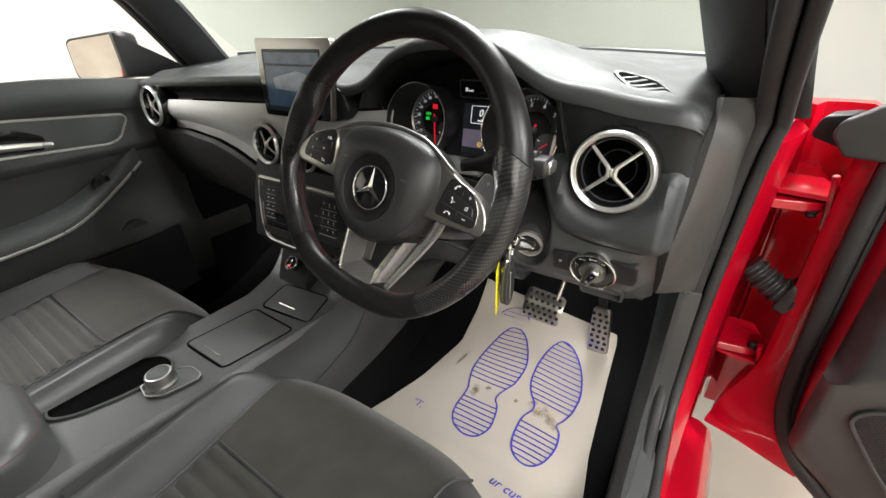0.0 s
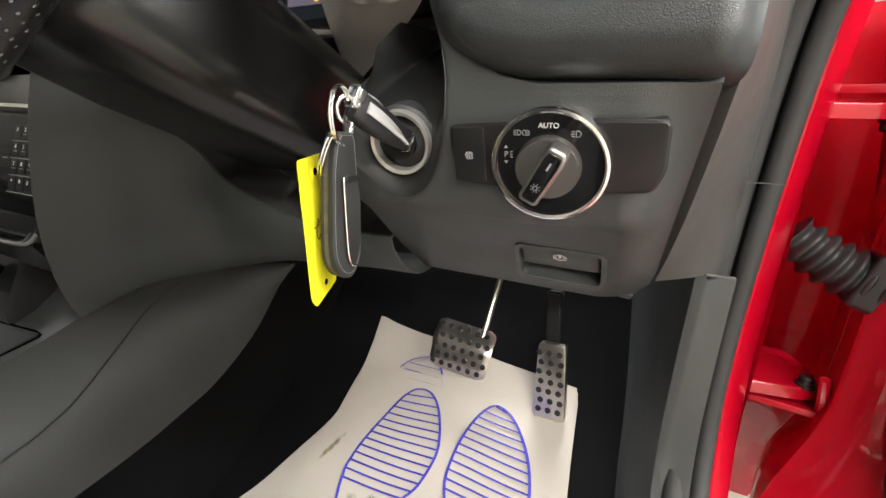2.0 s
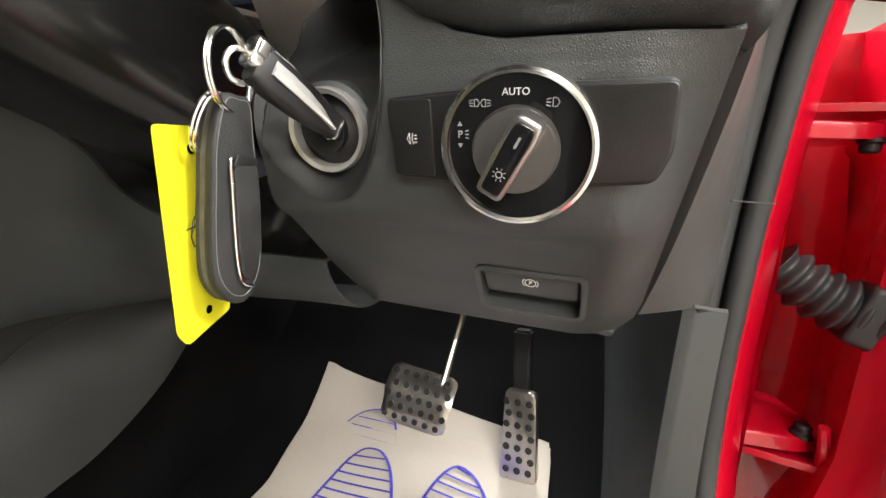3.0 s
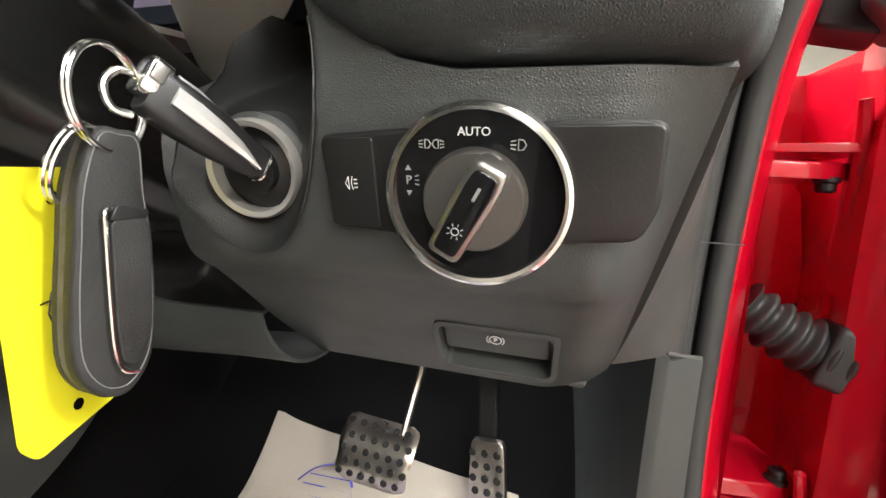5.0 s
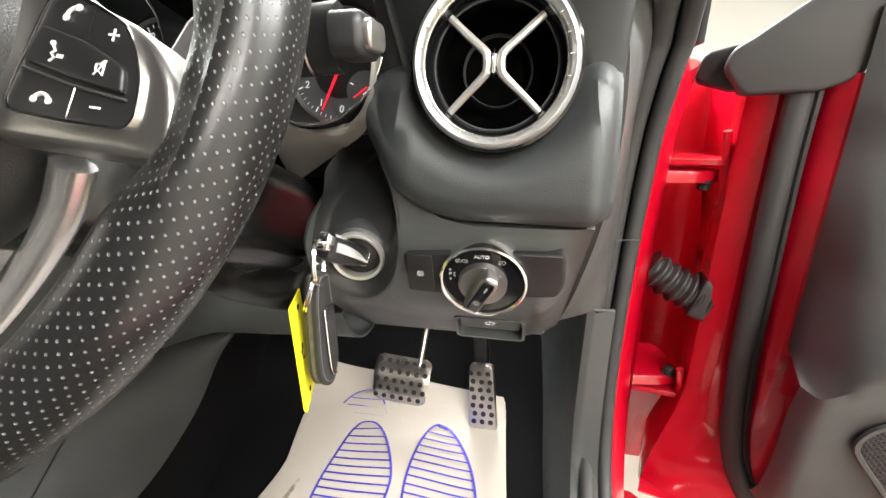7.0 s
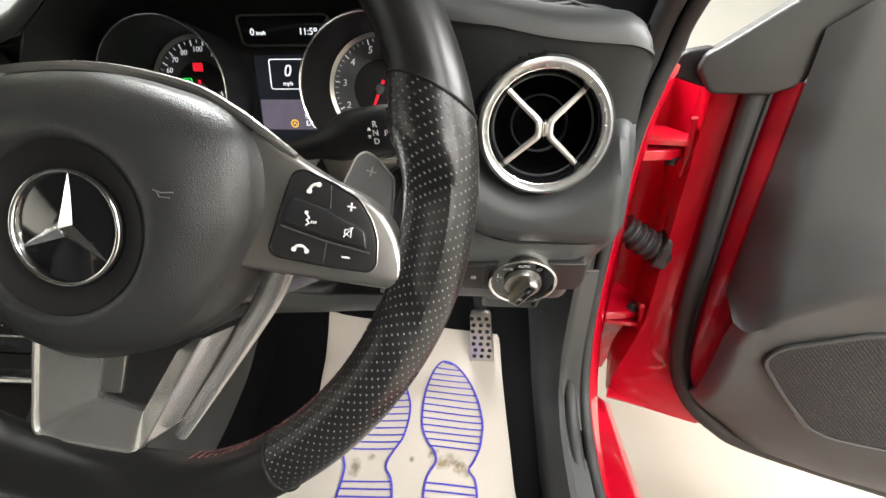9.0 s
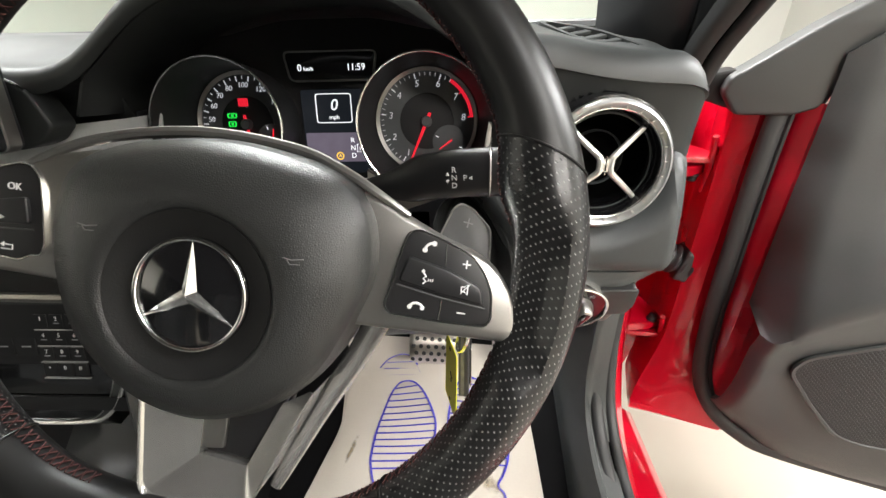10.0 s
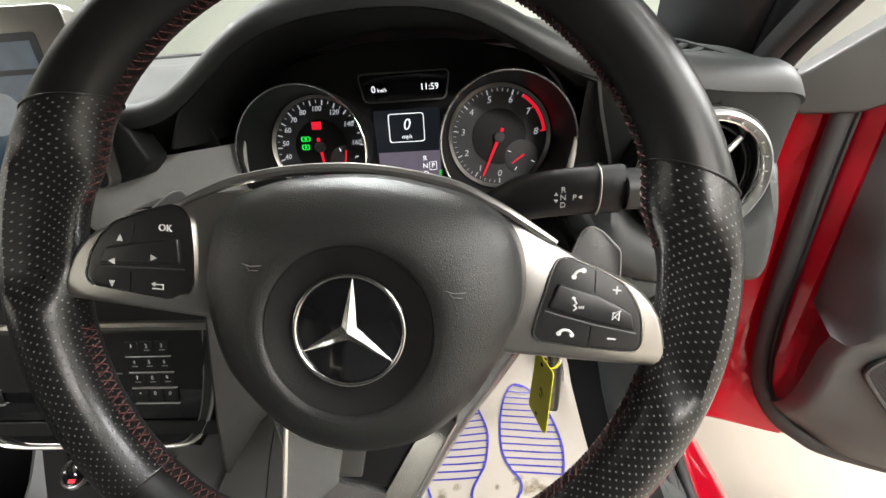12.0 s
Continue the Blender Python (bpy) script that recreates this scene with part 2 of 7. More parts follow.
def grid(rows, bm=None, close=False, uvscale=None):
    bm = bm or bmesh.new()
    vs = [[bm.verts.new(p) for p in r] for r in rows]
    n, k = len(rows), len(rows[0])
    for i in range(n - 1):
        for j in range(k if close else k - 1):
            try:
                bm.faces.new((vs[i][j], vs[i][(j + 1) % k], vs[i + 1][(j + 1) % k], vs[i + 1][j]))
            except ValueError:
                pass
    return bm


def slab(rows, t):
    """A sheet with thickness t behind it (against its normal)."""
    rows = [[Vector(p) for p in r] for r in rows]
    n, k = len(rows), len(rows[0])
    back = []
    for i in range(n):
        line = []
        for j in range(k):
            du = rows[min(i + 1, n - 1)][j] - rows[max(i - 1, 0)][j]
            dv = rows[i][min(j + 1, k - 1)] - rows[i][max(j - 1, 0)]
            nn = dv.cross(du)
            nn = nn.normalized() if nn.length > 1e-9 else Vector((0, 0, 1))
            line.append(rows[i][j] - nn * t)
        back.append(line)
    bm = bmesh.new()
    f = [[bm.verts.new(p) for p in r] for r in rows]
    g = [[bm.verts.new(p) for p in r] for r in back]
    for i in range(n - 1):
        for j in range(k - 1):
            bm.faces.new((f[i][j], f[i][j + 1], f[i + 1][j + 1], f[i + 1][j]))
            bm.faces.new((g[i][j], g[i + 1][j], g[i + 1][j + 1], g[i][j + 1]))
    for i in range(n - 1):
        for j in (0, k - 1):
            bm.faces.new((f[i][j], f[i + 1][j], g[i + 1][j], g[i][j]))
    for j in range(k - 1):
        for i in (0, n - 1):
            bm.faces.new((f[i][j], g[i][j], g[i][j + 1], f[i][j + 1]))
    return bm


def loft(rings, caps=True, bm=None, closed=True):
    bm = bm or bmesh.new()
    vs = [[bm.verts.new(p) for p in r] for r in rings]
    k = len(rings[0])
    for a, b in zip(vs, vs[1:]):
        for j in range(k if closed else k - 1):
            bm.faces.new((a[j], a[(j + 1) % k], b[(j + 1) % k], b[j]))
    if caps and closed:
        bm.faces.new(vs[0])
        bm.faces.new(vs[-1])
    return bm


def rot_frames(path, closed=False):
    path = [Vector(p) for p in path]
    n = len(path)
    up, out = None, []
    for i in range(n):
        a = path[(i - 1) % n] if closed or i else path[0]
        b = path[(i + 1) % n] if closed or i < n - 1 else path[-1]
        t = (b - a).normalized()
        if up is None:
            up = Vector((0, 0, 1)) if abs(t.z) < 0.9 else Vector((1, 0, 0))
        up = (up - t * up.dot(t)).normalized()
        out.append((path[i], t, up, t.cross(up)))
    return out


def tube(path, r, n=10, closed=False, bm=None, flat=1.0):
    rings = []
    fr = rot_frames(path, closed)
    for i, (p, t, u, w) in enumerate(fr):
        ri = r(i / max(1, len(fr) - 1)) if callable(r) else r
        rings.append([p + u * ri * math.cos(2 * math.pi * j / n) + w * ri * flat * math.sin(2 * math.pi * j / n) for j in range(n)])
    if closed:
        rings.append(rings[0])
        return loft(rings, False, bm)
    return loft(rings, True, bm)


def lathe(profile, n=48, m=None, bm=None):
    """Turns (radius, height) pairs about z."""
    rings = [[Vector((r * math.cos(2 * math.pi * j / n), r * math.sin(2 * math.pi * j / n), h)) for j in range(n)] for r, h in profile]
    if m:
        rings = [[m @ p for p in r] for r in rings]
    return loft(rings, True, bm)


def ring_of(profile, n=64, m=None, bm=None):
    """Turns a closed (radius, height) loop about z: a hollow ring."""
    bm = bm or bmesh.new()
    rows = [[Vector((r * math.cos(2 * math.pi * j / n), r * math.sin(2 * math.pi * j / n), h)) for r, h in profile] for j in range(n)]
    if m:
        rows = [[m @ p for p in r] for r in rows]
    vs = [[bm.verts.new(p) for p in r] for r in rows]
    k = len(profile)
    for i in range(n):
        for j in range(k):
            bm.faces.new((vs[i][j], vs[(i + 1) % n][j], vs[(i + 1) % n][(j + 1) % k], vs[i][(j + 1) % k]))
    return bm


def circle_loop(r, h, a, n=8, b=None):
    b = b or a
    return [(r + a * math.cos(2 * math.pi * k / n), h + b * math.sin(2 * math.pi * k / n)) for k in range(n)]


def offset(poly, d):
    """Moves a counter-clockwise outline inwards by d."""
    out, n = [], len(poly)
    for i in range(n):
        p, q, r = Vector(poly[i - 1]).to_2d(), Vector(poly[i]).to_2d(), Vector(poly[(i + 1) % n]).to_2d()
        a, b = (q - p).normalized(), (r - q).normalized()
        na, nb = Vector((-a.y, a.x)), Vector((-b.y, b.x))
        s = na + nb
        s = s / max(0.35, s.dot(na)) if s.length > 1e-6 else na
        out.append(q + s * d)
    return out


def prism(poly, h, bevel=0.0, m=None, bm=None, z0=0.0):
    """A plate of that outline from z0 up to h, its upper edge rounded."""
    area = sum(poly[i - 1][0] * poly[i][1] - poly[i][0] * poly[i - 1][1] for i in range(len(poly)))
    if area < 0:
        poly = poly[::-1]
    rings = [[Vector((p[0], p[1], z0)) for p in poly]]
    if bevel:
        for a in (0, 30, 60, 90):
            c = offset(poly, bevel * (1 - math.cos(radians(a))))
            rings.append([Vector((p[0], p[1], h - bevel + bevel * math.sin(radians(a)))) for p in c])
    else:
        rings.append([Vector((p[0], p[1], h)) for p in poly])
    if m:
        rings = [[m @ p for p in r] for r in rings]
    return loft(rings, True, bm)


def frame_plate(outer, inner, h, m=None, z0=0.0, bm=None):
    """A flat ring between two outlines of equally many points."""
    bm = bm or bmesh.new()
    q = [[Vector((p[0], p[1], z)) for p in o] for o, z in ((outer, z0), (outer, h), (inner, h), (inner, z0))]
    if m:
        q = [[m @ p for p in r] for r in q]
    vs = [[bm.verts.new(p) for p in r] for r in q]
    n = len(outer)
    for a in range(4):
        for i in range(n):
            bm.faces.new((vs[a][i], vs[a][(i + 1) % n], vs[(a + 1) % 4][(i + 1) % n], vs[(a + 1) % 4][i]))
    return bm


def rrect(w, h, r, n=5, cx=0.0, cy=0.0):
    pts = []
    for x, y, a in ((w / 2 - r, h / 2 - r, 0), (-w / 2 + r, h / 2 - r, 90), (-w / 2 + r, -h / 2 + r, 180), (w / 2 - r, -h / 2 + r, 270)):
        for k in range(n + 1):
            t = radians(a + 90 * k / n)
            pts.append((cx + x + r * math.cos(t), cy + y + r * math.sin(t)))
    return pts


def rounded(poly, r, n=4):
    """Rounds the corners of an outline."""
    out, k = [], len(poly)
    for i in range(k):
        p, q, s = Vector(poly[i - 1]).to_2d(), Vector(poly[i]).to_2d(), Vector(poly[(i + 1) % k]).to_2d()
        a, b = p - q, s - q
        d = min(r, a.length * 0.45, b.length * 0.45)
        a, b = q + a.normalized() * d, q + b.normalized() * d
        for j in range(n + 1):
            t = j / n
            out.append(tuple(a * (1 - t) ** 2 + q * 2 * t * (1 - t) + b * t ** 2))
    return out


def spline(pts, n=8, closed=False):
    """A smooth line through points."""
    P = [Vector(p) for p in pts]
    k = len(P)
    out = []
    for i in range(k if closed else k - 1):
        a, b, c, d = (P[(i - 1) % k] if closed or i else P[0], P[i], P[(i + 1) % k], P[(i + 2) % k] if closed or i + 2 < k else P[-1])
        for j in range(n):
            t = j / n
            out.append(0.5 * (2 * b + (c - a) * t + (2 * a - 5 * b + 4 * c - d) * t * t + (3 * b - a - 3 * c + d) * t ** 3))
    if not closed:
        out.append(P[-1])
    return out


def face_at(o, up, right=(1, 0, 0)):
    """The pose of a small plane at o: x to the right, y up, z out of the plane."""
    x = Vector(right).normalized()
    y = Vector(up)
    y = (y - x * y.dot(x)).normalized()
    z = x.cross(y)
    return Matrix.Translation(o) @ Matrix((x, y, z)).transposed().to_4x4()


def box(x0, x1, y0, y1, z0, z1, bevel=0.0, m=None):
    bm = bmesh.new()
    bmesh.ops.create_cube(bm, size=1)
    for v in bm.verts:
        v.co = Vector(((x0 + x1) / 2 + v.co.x * (x1 - x0), (y0 + y1) / 2 + v.co.y * (y1 - y0), (z0 + z1) / 2 + v.co.z * (z1 - z0)))
    if bevel:
        bmesh.ops.bevel(bm, geom=bm.edges[:], offset=bevel, segments=3, affect="EDGES")
    if m:
        bm.transform(m)
    return bm


def lettering(text, size, m, depth=0.0003, bm=None, slant=0.0):
    c = bpy.data.curves.new("lettering", "FONT")
    c.body, c.size, c.extrude, c.align_x, c.align_y, c.shear, c.resolution_u = text, size, depth, "CENTER", "CENTER", slant, 3
    ob = new("lettering", c)
    me = bpy.data.meshes.new_from_object(ob.evaluated_get(bpy.context.evaluated_depsgraph_get()))
    bpy.data.objects.remove(ob)
    b2 = bm or bmesh.new()
    k = len(b2.verts)
    b2.from_mesh(me)
    b2.verts.ensure_lookup_table()
    for v in b2.verts[k:]:
        v.co = m @ v.co
    bpy.data.meshes.remove(me)
    return b2


def bar(w, h, m, t=0.0004, x=0.0, y=0.0, bm=None, turn=0.0):
    r = Matrix.Rotation(radians(turn), 4, "Z")
    return prism([(-w / 2, -h / 2), (w / 2, -h / 2), (w / 2, h / 2), (-w / 2, h / 2)], t, 0, m @ Matrix.Translation((x, y, 0)) @ r, bm)


def lerp(v, table):
    """Reads a table of (key, value) by straight lines."""
    return float(np.interp(v, [a for a, _ in table], [b for _, b in table]))


def lin(a, b, n):
    return [a + (b - a) * i / (n - 1) for i in range(n)]


def smooth01(a, b, v):
    t = min(1, max(0, (v - a) / (b - a)))
    return t * t * (3 - 2 * t)


MID = -0.369     # the car's middle; the driver sits at x = 0

# ---- the showroom ----
whole("floor", box(-6, 6, -7, 8, -0.15, 0.0), M_FLOOR, "glossy cream-white painted showroom floor", "floor", "structure")
whole("ceiling", box(-6, 6, -7, 8, 3.2, 3.3), M_WALL, "plain white showroom ceiling", "ceiling", "structure")
whole("wall_north", box(-6, 6, 7, 7.2, 0.0, 3.2), M_WALL, "plain white showroom wall ahead of the car", "wall", "structure")
whole("wall_south", box(-6, 6, -6.2, -6, 0.0, 3.2), M_BACKWALL, "tan textured wall behind the car", "wall", "structure")
whole("wall_east", box(5, 5.2, -6, 7, 0.0, 3.2), M_WALL, "plain white showroom wall", "wall", "structure")
whole("wall_west", box(-5.2, -5, -6, 7, 0.0, 3.2), M_WALL, "plain white showroom wall", "wall", "structure")
for lx, ly, watts in LAMPS:
    cl = thing("ceiling_light", "unseen flat white ceiling light panel, added to brighten the cabin", "ceiling light", (lx, ly, 3.2), "ceiling lights")
    part("frame", frame_plate(rrect(1.3, 0.7, 0.02), rrect(1.22, 0.62, 0.02), -0.1, Matrix.Translation((lx, ly, 3.2))), M_WALL, cl)
    part("diffuser", box(lx - 0.61, lx + 0.61, ly - 0.31, ly + 0.31, 3.13, 3.15), M_LAMPGLOW, cl)

# ---- the car's shell ----
body = thing("car_shell", "red car body shell with open driver's door opening", "car body", (MID, 0, 0.2))


def side(x, s):
    """x on the driver's side, or its mirror image."""
    return x if s > 0 else 2 * MID - x


PILLAR = [(0.930, 0.4145, 0.418), (0.960, 0.406, 0.392), (1.00, 0.394, 0.358), (1.04, 0.383, 0.327), (1.08, 0.372, 0.295), (1.14, 0.354, 0.243), (1.20, 0.336, 0.180), (1.27, 0.314, 0.085), (1.32, 0.300, -0.02), (1.345, 0.292, -0.14), (1.35, 0.285, -0.30)]
for s in (1, -1):
    # height, then the inner rear corner of the windscreen pillar in plan
    rows_p = [(z, lerp(z, [(c[0], c[1]) for c in PILLAR]), lerp(z, [(c[0], c[2]) for c in PILLAR])) for z in lin(0.93, 1.35, 29)]
    inner = [(0.0, 0.0), (-0.014, 0.004), (-0.036, 0.018), (-0.056, 0.042), (-0.070, 0.074), (-0.076, 0.100), (-0.066, 0.118), (-0.02, 0.125), (0.03, 0.10), (0.035, 0.03)]
    part("pillar_trim", loft([[(side(x + dx, s), y + dy, z) for dx, dy in inner] for z, x, y in rows_p]), M_PILLAR, body, "dark grey windscreen pillar trim", sharp=50)
    for nm, sec in (("pillar_seal", [(0.0015, 0.006), (0.003, -0.003), (0.012, -0.009), (0.022, -0.008), (0.0255, -0.001), (0.026, 0.03), (0.002, 0.03)]),
                    ("outer_seal", [(0.0262, 0.012), (0.0270, 0.000), (0.034, -0.006), (0.045, -0.004), (0.0535, 0.006), (0.055, 0.05), (0.027, 0.05)])):
        part(nm, loft([[(side(x + dx, s), y + dy, z) for dx, dy in sec] for z, x, y in rows_p]), M_RUBBER, body, "black rubber pillar seal", sharp=50)

# windscreen, roof, rear and floor close the cabin
base = [(MID + dx, 0.94 - 0.60 * dx * dx, 0.985) for dx in lin(-0.77, 0.77, 17)]
head = [(MID + dx, 0.10 - 0.18 * dx * dx, 1.345 - 0.08 * dx * dx) for dx in lin(-0.66, 0.66, 17)]
rows = [[Vector(a).lerp(Vector(b), k / 6) + Vector((0, 0, 0.05 * math.sin(math.pi * k / 6))) for a, b in zip(base, head)] for k in range(7)]
ws = whole("windscreen", slab(rows, 0.005), M_GLASS, "clear raked windscreen above the dashboard", "windscreen", "structure")
ws.visible_shadow = False
part("windscreen_base", tube([Vector(p) + Vector((0, -0.02, 0.004)) for p in base], 0.011, 8), M_BLACK, body, "black windscreen base strip")
rows = [[(MID + dx, y, 1.345 + 0.05 * math.sin(math.pi * (0.12 - y) / 2.0) - 0.08 * dx * dx) for dx in lin(-0.66, 0.66, 9)] for y in lin(0.10, -1.9, 9)]
part("roof", slab(rows, -0.03), M_HEADLINER, body, "dark cloth headlining and roof")
part("rear_wall", box(MID - 0.7, MID + 0.7, -1.95, -1.9, 0.2, 0.92), M_CARPET, body)
part("floor_pan", box(MID - 0.86, MID + 0.80, -1.9, 0.95, 0.10, 0.14), M_CARPET, body, "black carpeted floor pan")
part("bulkhead", box(MID - 0.86, MID + 0.76, 0.93, 0.97, 0.1, 0.98), M_CARPET, body, "black bulkhead")
part("bonnet", slab([[(MID + dx, y, 0.95 - 0.25 * (y - 0.95) ** 2 - 0.12 * dx * dx) for dx in lin(-0.8, 0.8, 9)] for y in lin(2.0, 0.96, 7)], 0.02), M_RED, body, "red bonnet")

# unseen centre pillars, rear doors and glass, added to block light behind the front seats
for s in (1, -1):
    pil = []
    for z in lin(0.22, 1.34, 9):
        x = 0.455 - 0.13 * smooth01(0.75, 1.34, z) * (z - 0.75) / 0.59
        pil.append([(side(x + a, s), -0.80 + b, z) for a, b in ((-0.045, -0.05), (-0.050, 0.03), (-0.02, 0.06), (0.03, 0.055), (0.05, 0.03), (0.05, -0.05))])
    part("centre_pillar", loft(pil), M_DASHDARK, body, "unseen dark trimmed centre pillar, blocks light", sharp=50)
    part("rear_door_trim", slab([[(side(0.435 - 0.03 * math.sin(math.pi * (z - 0.2) / 0.75), s), y, z) for y in lin(-0.84, -1.92, 8)] for z in lin(0.2, 0.96, 9)], 0.012 * s), M_DASHDARK, body, "unseen dark rear door trim, blocks light")
    part("rear_door_skin", slab([[(side(0.47 + 0.06 * math.sin(math.pi * (z - 0.1) / 1.0), s), y, z) for y in lin(-0.84, -1.95, 8)] for z in lin(0.2, 0.97, 9)], 0.012 * s), M_RED, body, "unseen red rear door skin, blocks light")
    part("rear_side_glass", slab([[(side(0.455 - 0.15 * t, s), y, 0.97 + 0.36 * t) for y in lin(-0.84, -1.92, 6)] for t in lin(0, 1, 4)], 0.004 * s), M_DIMGLASS, body, "unseen dark glass that dims the light")
part("rear_screen", slab([[(MID + dx, -1.92 - 0.2 * (1 - t), 0.92 + 0.42 * t) for dx in lin(-0.68, 0.68, 6)] for t in lin(0, 1, 4)], 0.004), M_DIMGLASS, body, "unseen dark rear screen that dims the light")
rows = [[(side(a, 1), y, z) for a, z in ((0.23, 1.345), (0.27, 1.352), (0.315, 1.345), (0.335, 1.325))] for y in lin(-0.25, -1.92, 8)]
part("roof_rail", slab(rows, 0.02), M_HEADLINER, body, "unseen dark roof rail, blocks light")
rows = [[(side(a, -1), y, z) for a, z in ((0.23, 1.345), (0.27, 1.352), (0.315, 1.345), (0.335, 1.325))] for y in lin(-0.25, -1.92, 8)]
part("roof_rail", slab(rows, -0.02), M_HEADLINER, body, "unseen dark roof rail, blocks light")

# sloping toe board and footwell carpet, over which the paper mat lies
FLOOR_Y = [(-1.9, 0.150), (0.18, 0.155), (0.28, 0.185), (0.40, 0.235), (0.50, 0.280), (0.54, 0.312), (0.58, 0.352), (0.70, 0.48), (0.86, 0.72)]
ys = lin(-1.0, 0.40, 12) + lin(0.43, 0.86, 12)
for x0, x1 in ((-0.27, 0.345), (-1.09, -0.46)):
    part("footwell_carpet", slab([[(x, y, lerp(y, FLOOR_Y) - 0.016 + 0.004 * math.sin(9 * x + 7 * y)) for x in lin(x0, x1, 14)] for y in ys], -0.02), M_CARPET, body, "black footwell carpet")

# hinge pillar: painted jamb that faces the open door, a deep recess behind the flange
jamb = [(0.455, 0.50), (0.466, 0.474), (0.472, 0.520), (0.476, 0.600), (0.484, 0.655), (0.496, 0.672), (0.508, 0.655), (0.526, 0.700), (0.560, 0.705), (0.592, 0.695), (0.597, 0.620), (0.597, 0.580), (0.603, 0.580), (0.604, 0.62), (0.60, 0.74), (0.455, 0.74)]
rings = []
for z in (0.26, 0.30, 0.42, 0.6, 0.8, 0.86, 0.88, 0.893, 0.914):
    f = 0.05 * smooth01(0.45, 0.25, z)
    rings.append([(x - 0.012 * smooth01(0.7, 1.0, z), y - f * (y < 0.7) * smooth01(0.46, 0.6, y + 0.06), z) for x, y in jamb])
part("hinge_pillar", loft(rings), M_RED, body, "glossy red painted hinge pillar")
# flange of the body opening, red edge beside the rubber seal
edge = spline([(0.446, 0.385, 0.925), (0.442, 0.398, 0.890), (0.439, 0.420, 0.825), (0.436, 0.432, 0.72), (0.432, 0.430, 0.62), (0.430, 0.426, 0.52), (0.430, 0.412, 0.43), (0.430, 0.372, 0.35), (0.433, 0.30, 0.298), (0.438, 0.2, 0.270), (0.440, -0.2, 0.264), (0.440, -0.9, 0.264)], 6)
rings = []
for p, t, u, w in rot_frames(edge[5:]):
    out = Vector((1, 0, 0))
    inn = out.cross(t).normalized()
    wide = 0.6 + 0.4 * smooth01(0.27, 0.4, p.z)
    rings.append([p + out * a + inn * b for a, b in ((-0.010, 0.002), (0.003, 0.0), (0.007 * wide, 0.004), (0.020 * wide, 0.022 * wide), (0.030 * wide, 0.044 * wide), (0.024 * wide, 0.060 * wide), (-0.010, 0.060 * wide))])
part("door_opening_flange", loft(rings), M_RED, body, "red painted door opening edge", sharp=25)
seal_up = spline([(0.412, 0.0, 1.22), (0.420, 0.15, 1.125), (0.432, 0.28, 1.02), (0.440, 0.35, 0.965), (0.446, 0.385, 0.925)], 5)[:-1]
line_ = seal_up + edge


def strip(name, x0, x1, h, material, label):
    """A rounded strip that runs along the body opening between two distances inside the red edge."""
    rings = []
    for p, t, u, w in rot_frames(line_):
        out = Vector((1, 0, 0))
        inn = out.cross(t).normalized()
        c = p + out * (x0 + x1) / 2 + inn * 0.004
        hw = (x1 - x0) / 2
        rings.append([c + out * a * hw + inn * b * h for a, b in ((-1, 1), (-1, -0.4), (-0.75, -0.85), (-0.3, -1), (0.3, -1), (0.75, -0.85), (1, -0.4), (1, 1))])
    part(name, loft(rings), material, body, label, sharp=60)


strip("door_opening_seal", -0.0185, 0.001, 0.010, M_SEALGREY, "grey rubber door seal")
strip("seal_groove", -0.024, -0.0165, 0.003, M_GAPSHADE, "")
strip("inner_seal_lip", -0.044, -0.0215, 0.009, M_SEALGREY, "grey soft seal lip")
part("trim_joint", tube([(0.3975, 0.402, 0.7085), (0.410, 0.408, 0.7080), (0.424, 0.4135, 0.7076), (0.434, 0.418, 0.7073)], 0.0007, 6), M_TRIMGREY, body, "fine joint across the seals")
# sill: red outside, ribbed step plate, grey plastic cover inside
part("outer_sill", loft([[(0.446, y, 0.262), (0.485, y, 0.258), (0.510, y, 0.240), (0.532, y, 0.17), (0.525, y, 0.12), (0.446, y, 0.12)] for y in lin(-1.2, 0.46, 8)]), M_RED, body, "red painted outer sill")
part("front_wing", loft([[(0.56, y, 0.15), (0.60, y, 0.3), (0.605, y, 0.6), (0.58, y, 0.76), (0.54, y, 0.80), (0.50, y, 0.80), (0.5, y, 0.15)] for y in (0.66, 0.8, 1.2, 1.9)]), M_RED, body, "red front wing")

# interior side cover from the dashboard's end down to the sill
inner = [(0.358, 0.345, 0.960), (0.355, 0.262, 0.915), (0.351, 0.222, 0.85), (0.343, 0.214, 0.78), (0.340, 0.292, 0.69), (0.336, 0.372, 0.612)]
outer = [(0.403, 0.372, 0.962), (0.400, 0.392, 0.90), (0.398, 0.408, 0.85), (0.397, 0.414, 0.78), (0.394, 0.412, 0.70), (0.389, 0.402, 0.616)]
rows = []
for a, b in zip(spline(inner, 4), spline(outer, 4)):
    rows.append([a + Vector((0, 0.06, 0)), a + Vector((-0.004, 0.01, 0)), a.lerp(b, 0.03), a.lerp(b, 0.3), a.lerp(b, 0.65), a.lerp(b, 0.94), b + Vector((0.004, 0.006, 0)), b + Vector((0.006, 0.05, 0))])
part("side_cover", slab(rows, 0.004), M_SIDECOVER, body, "mid-grey plastic cover at the dashboard's end")
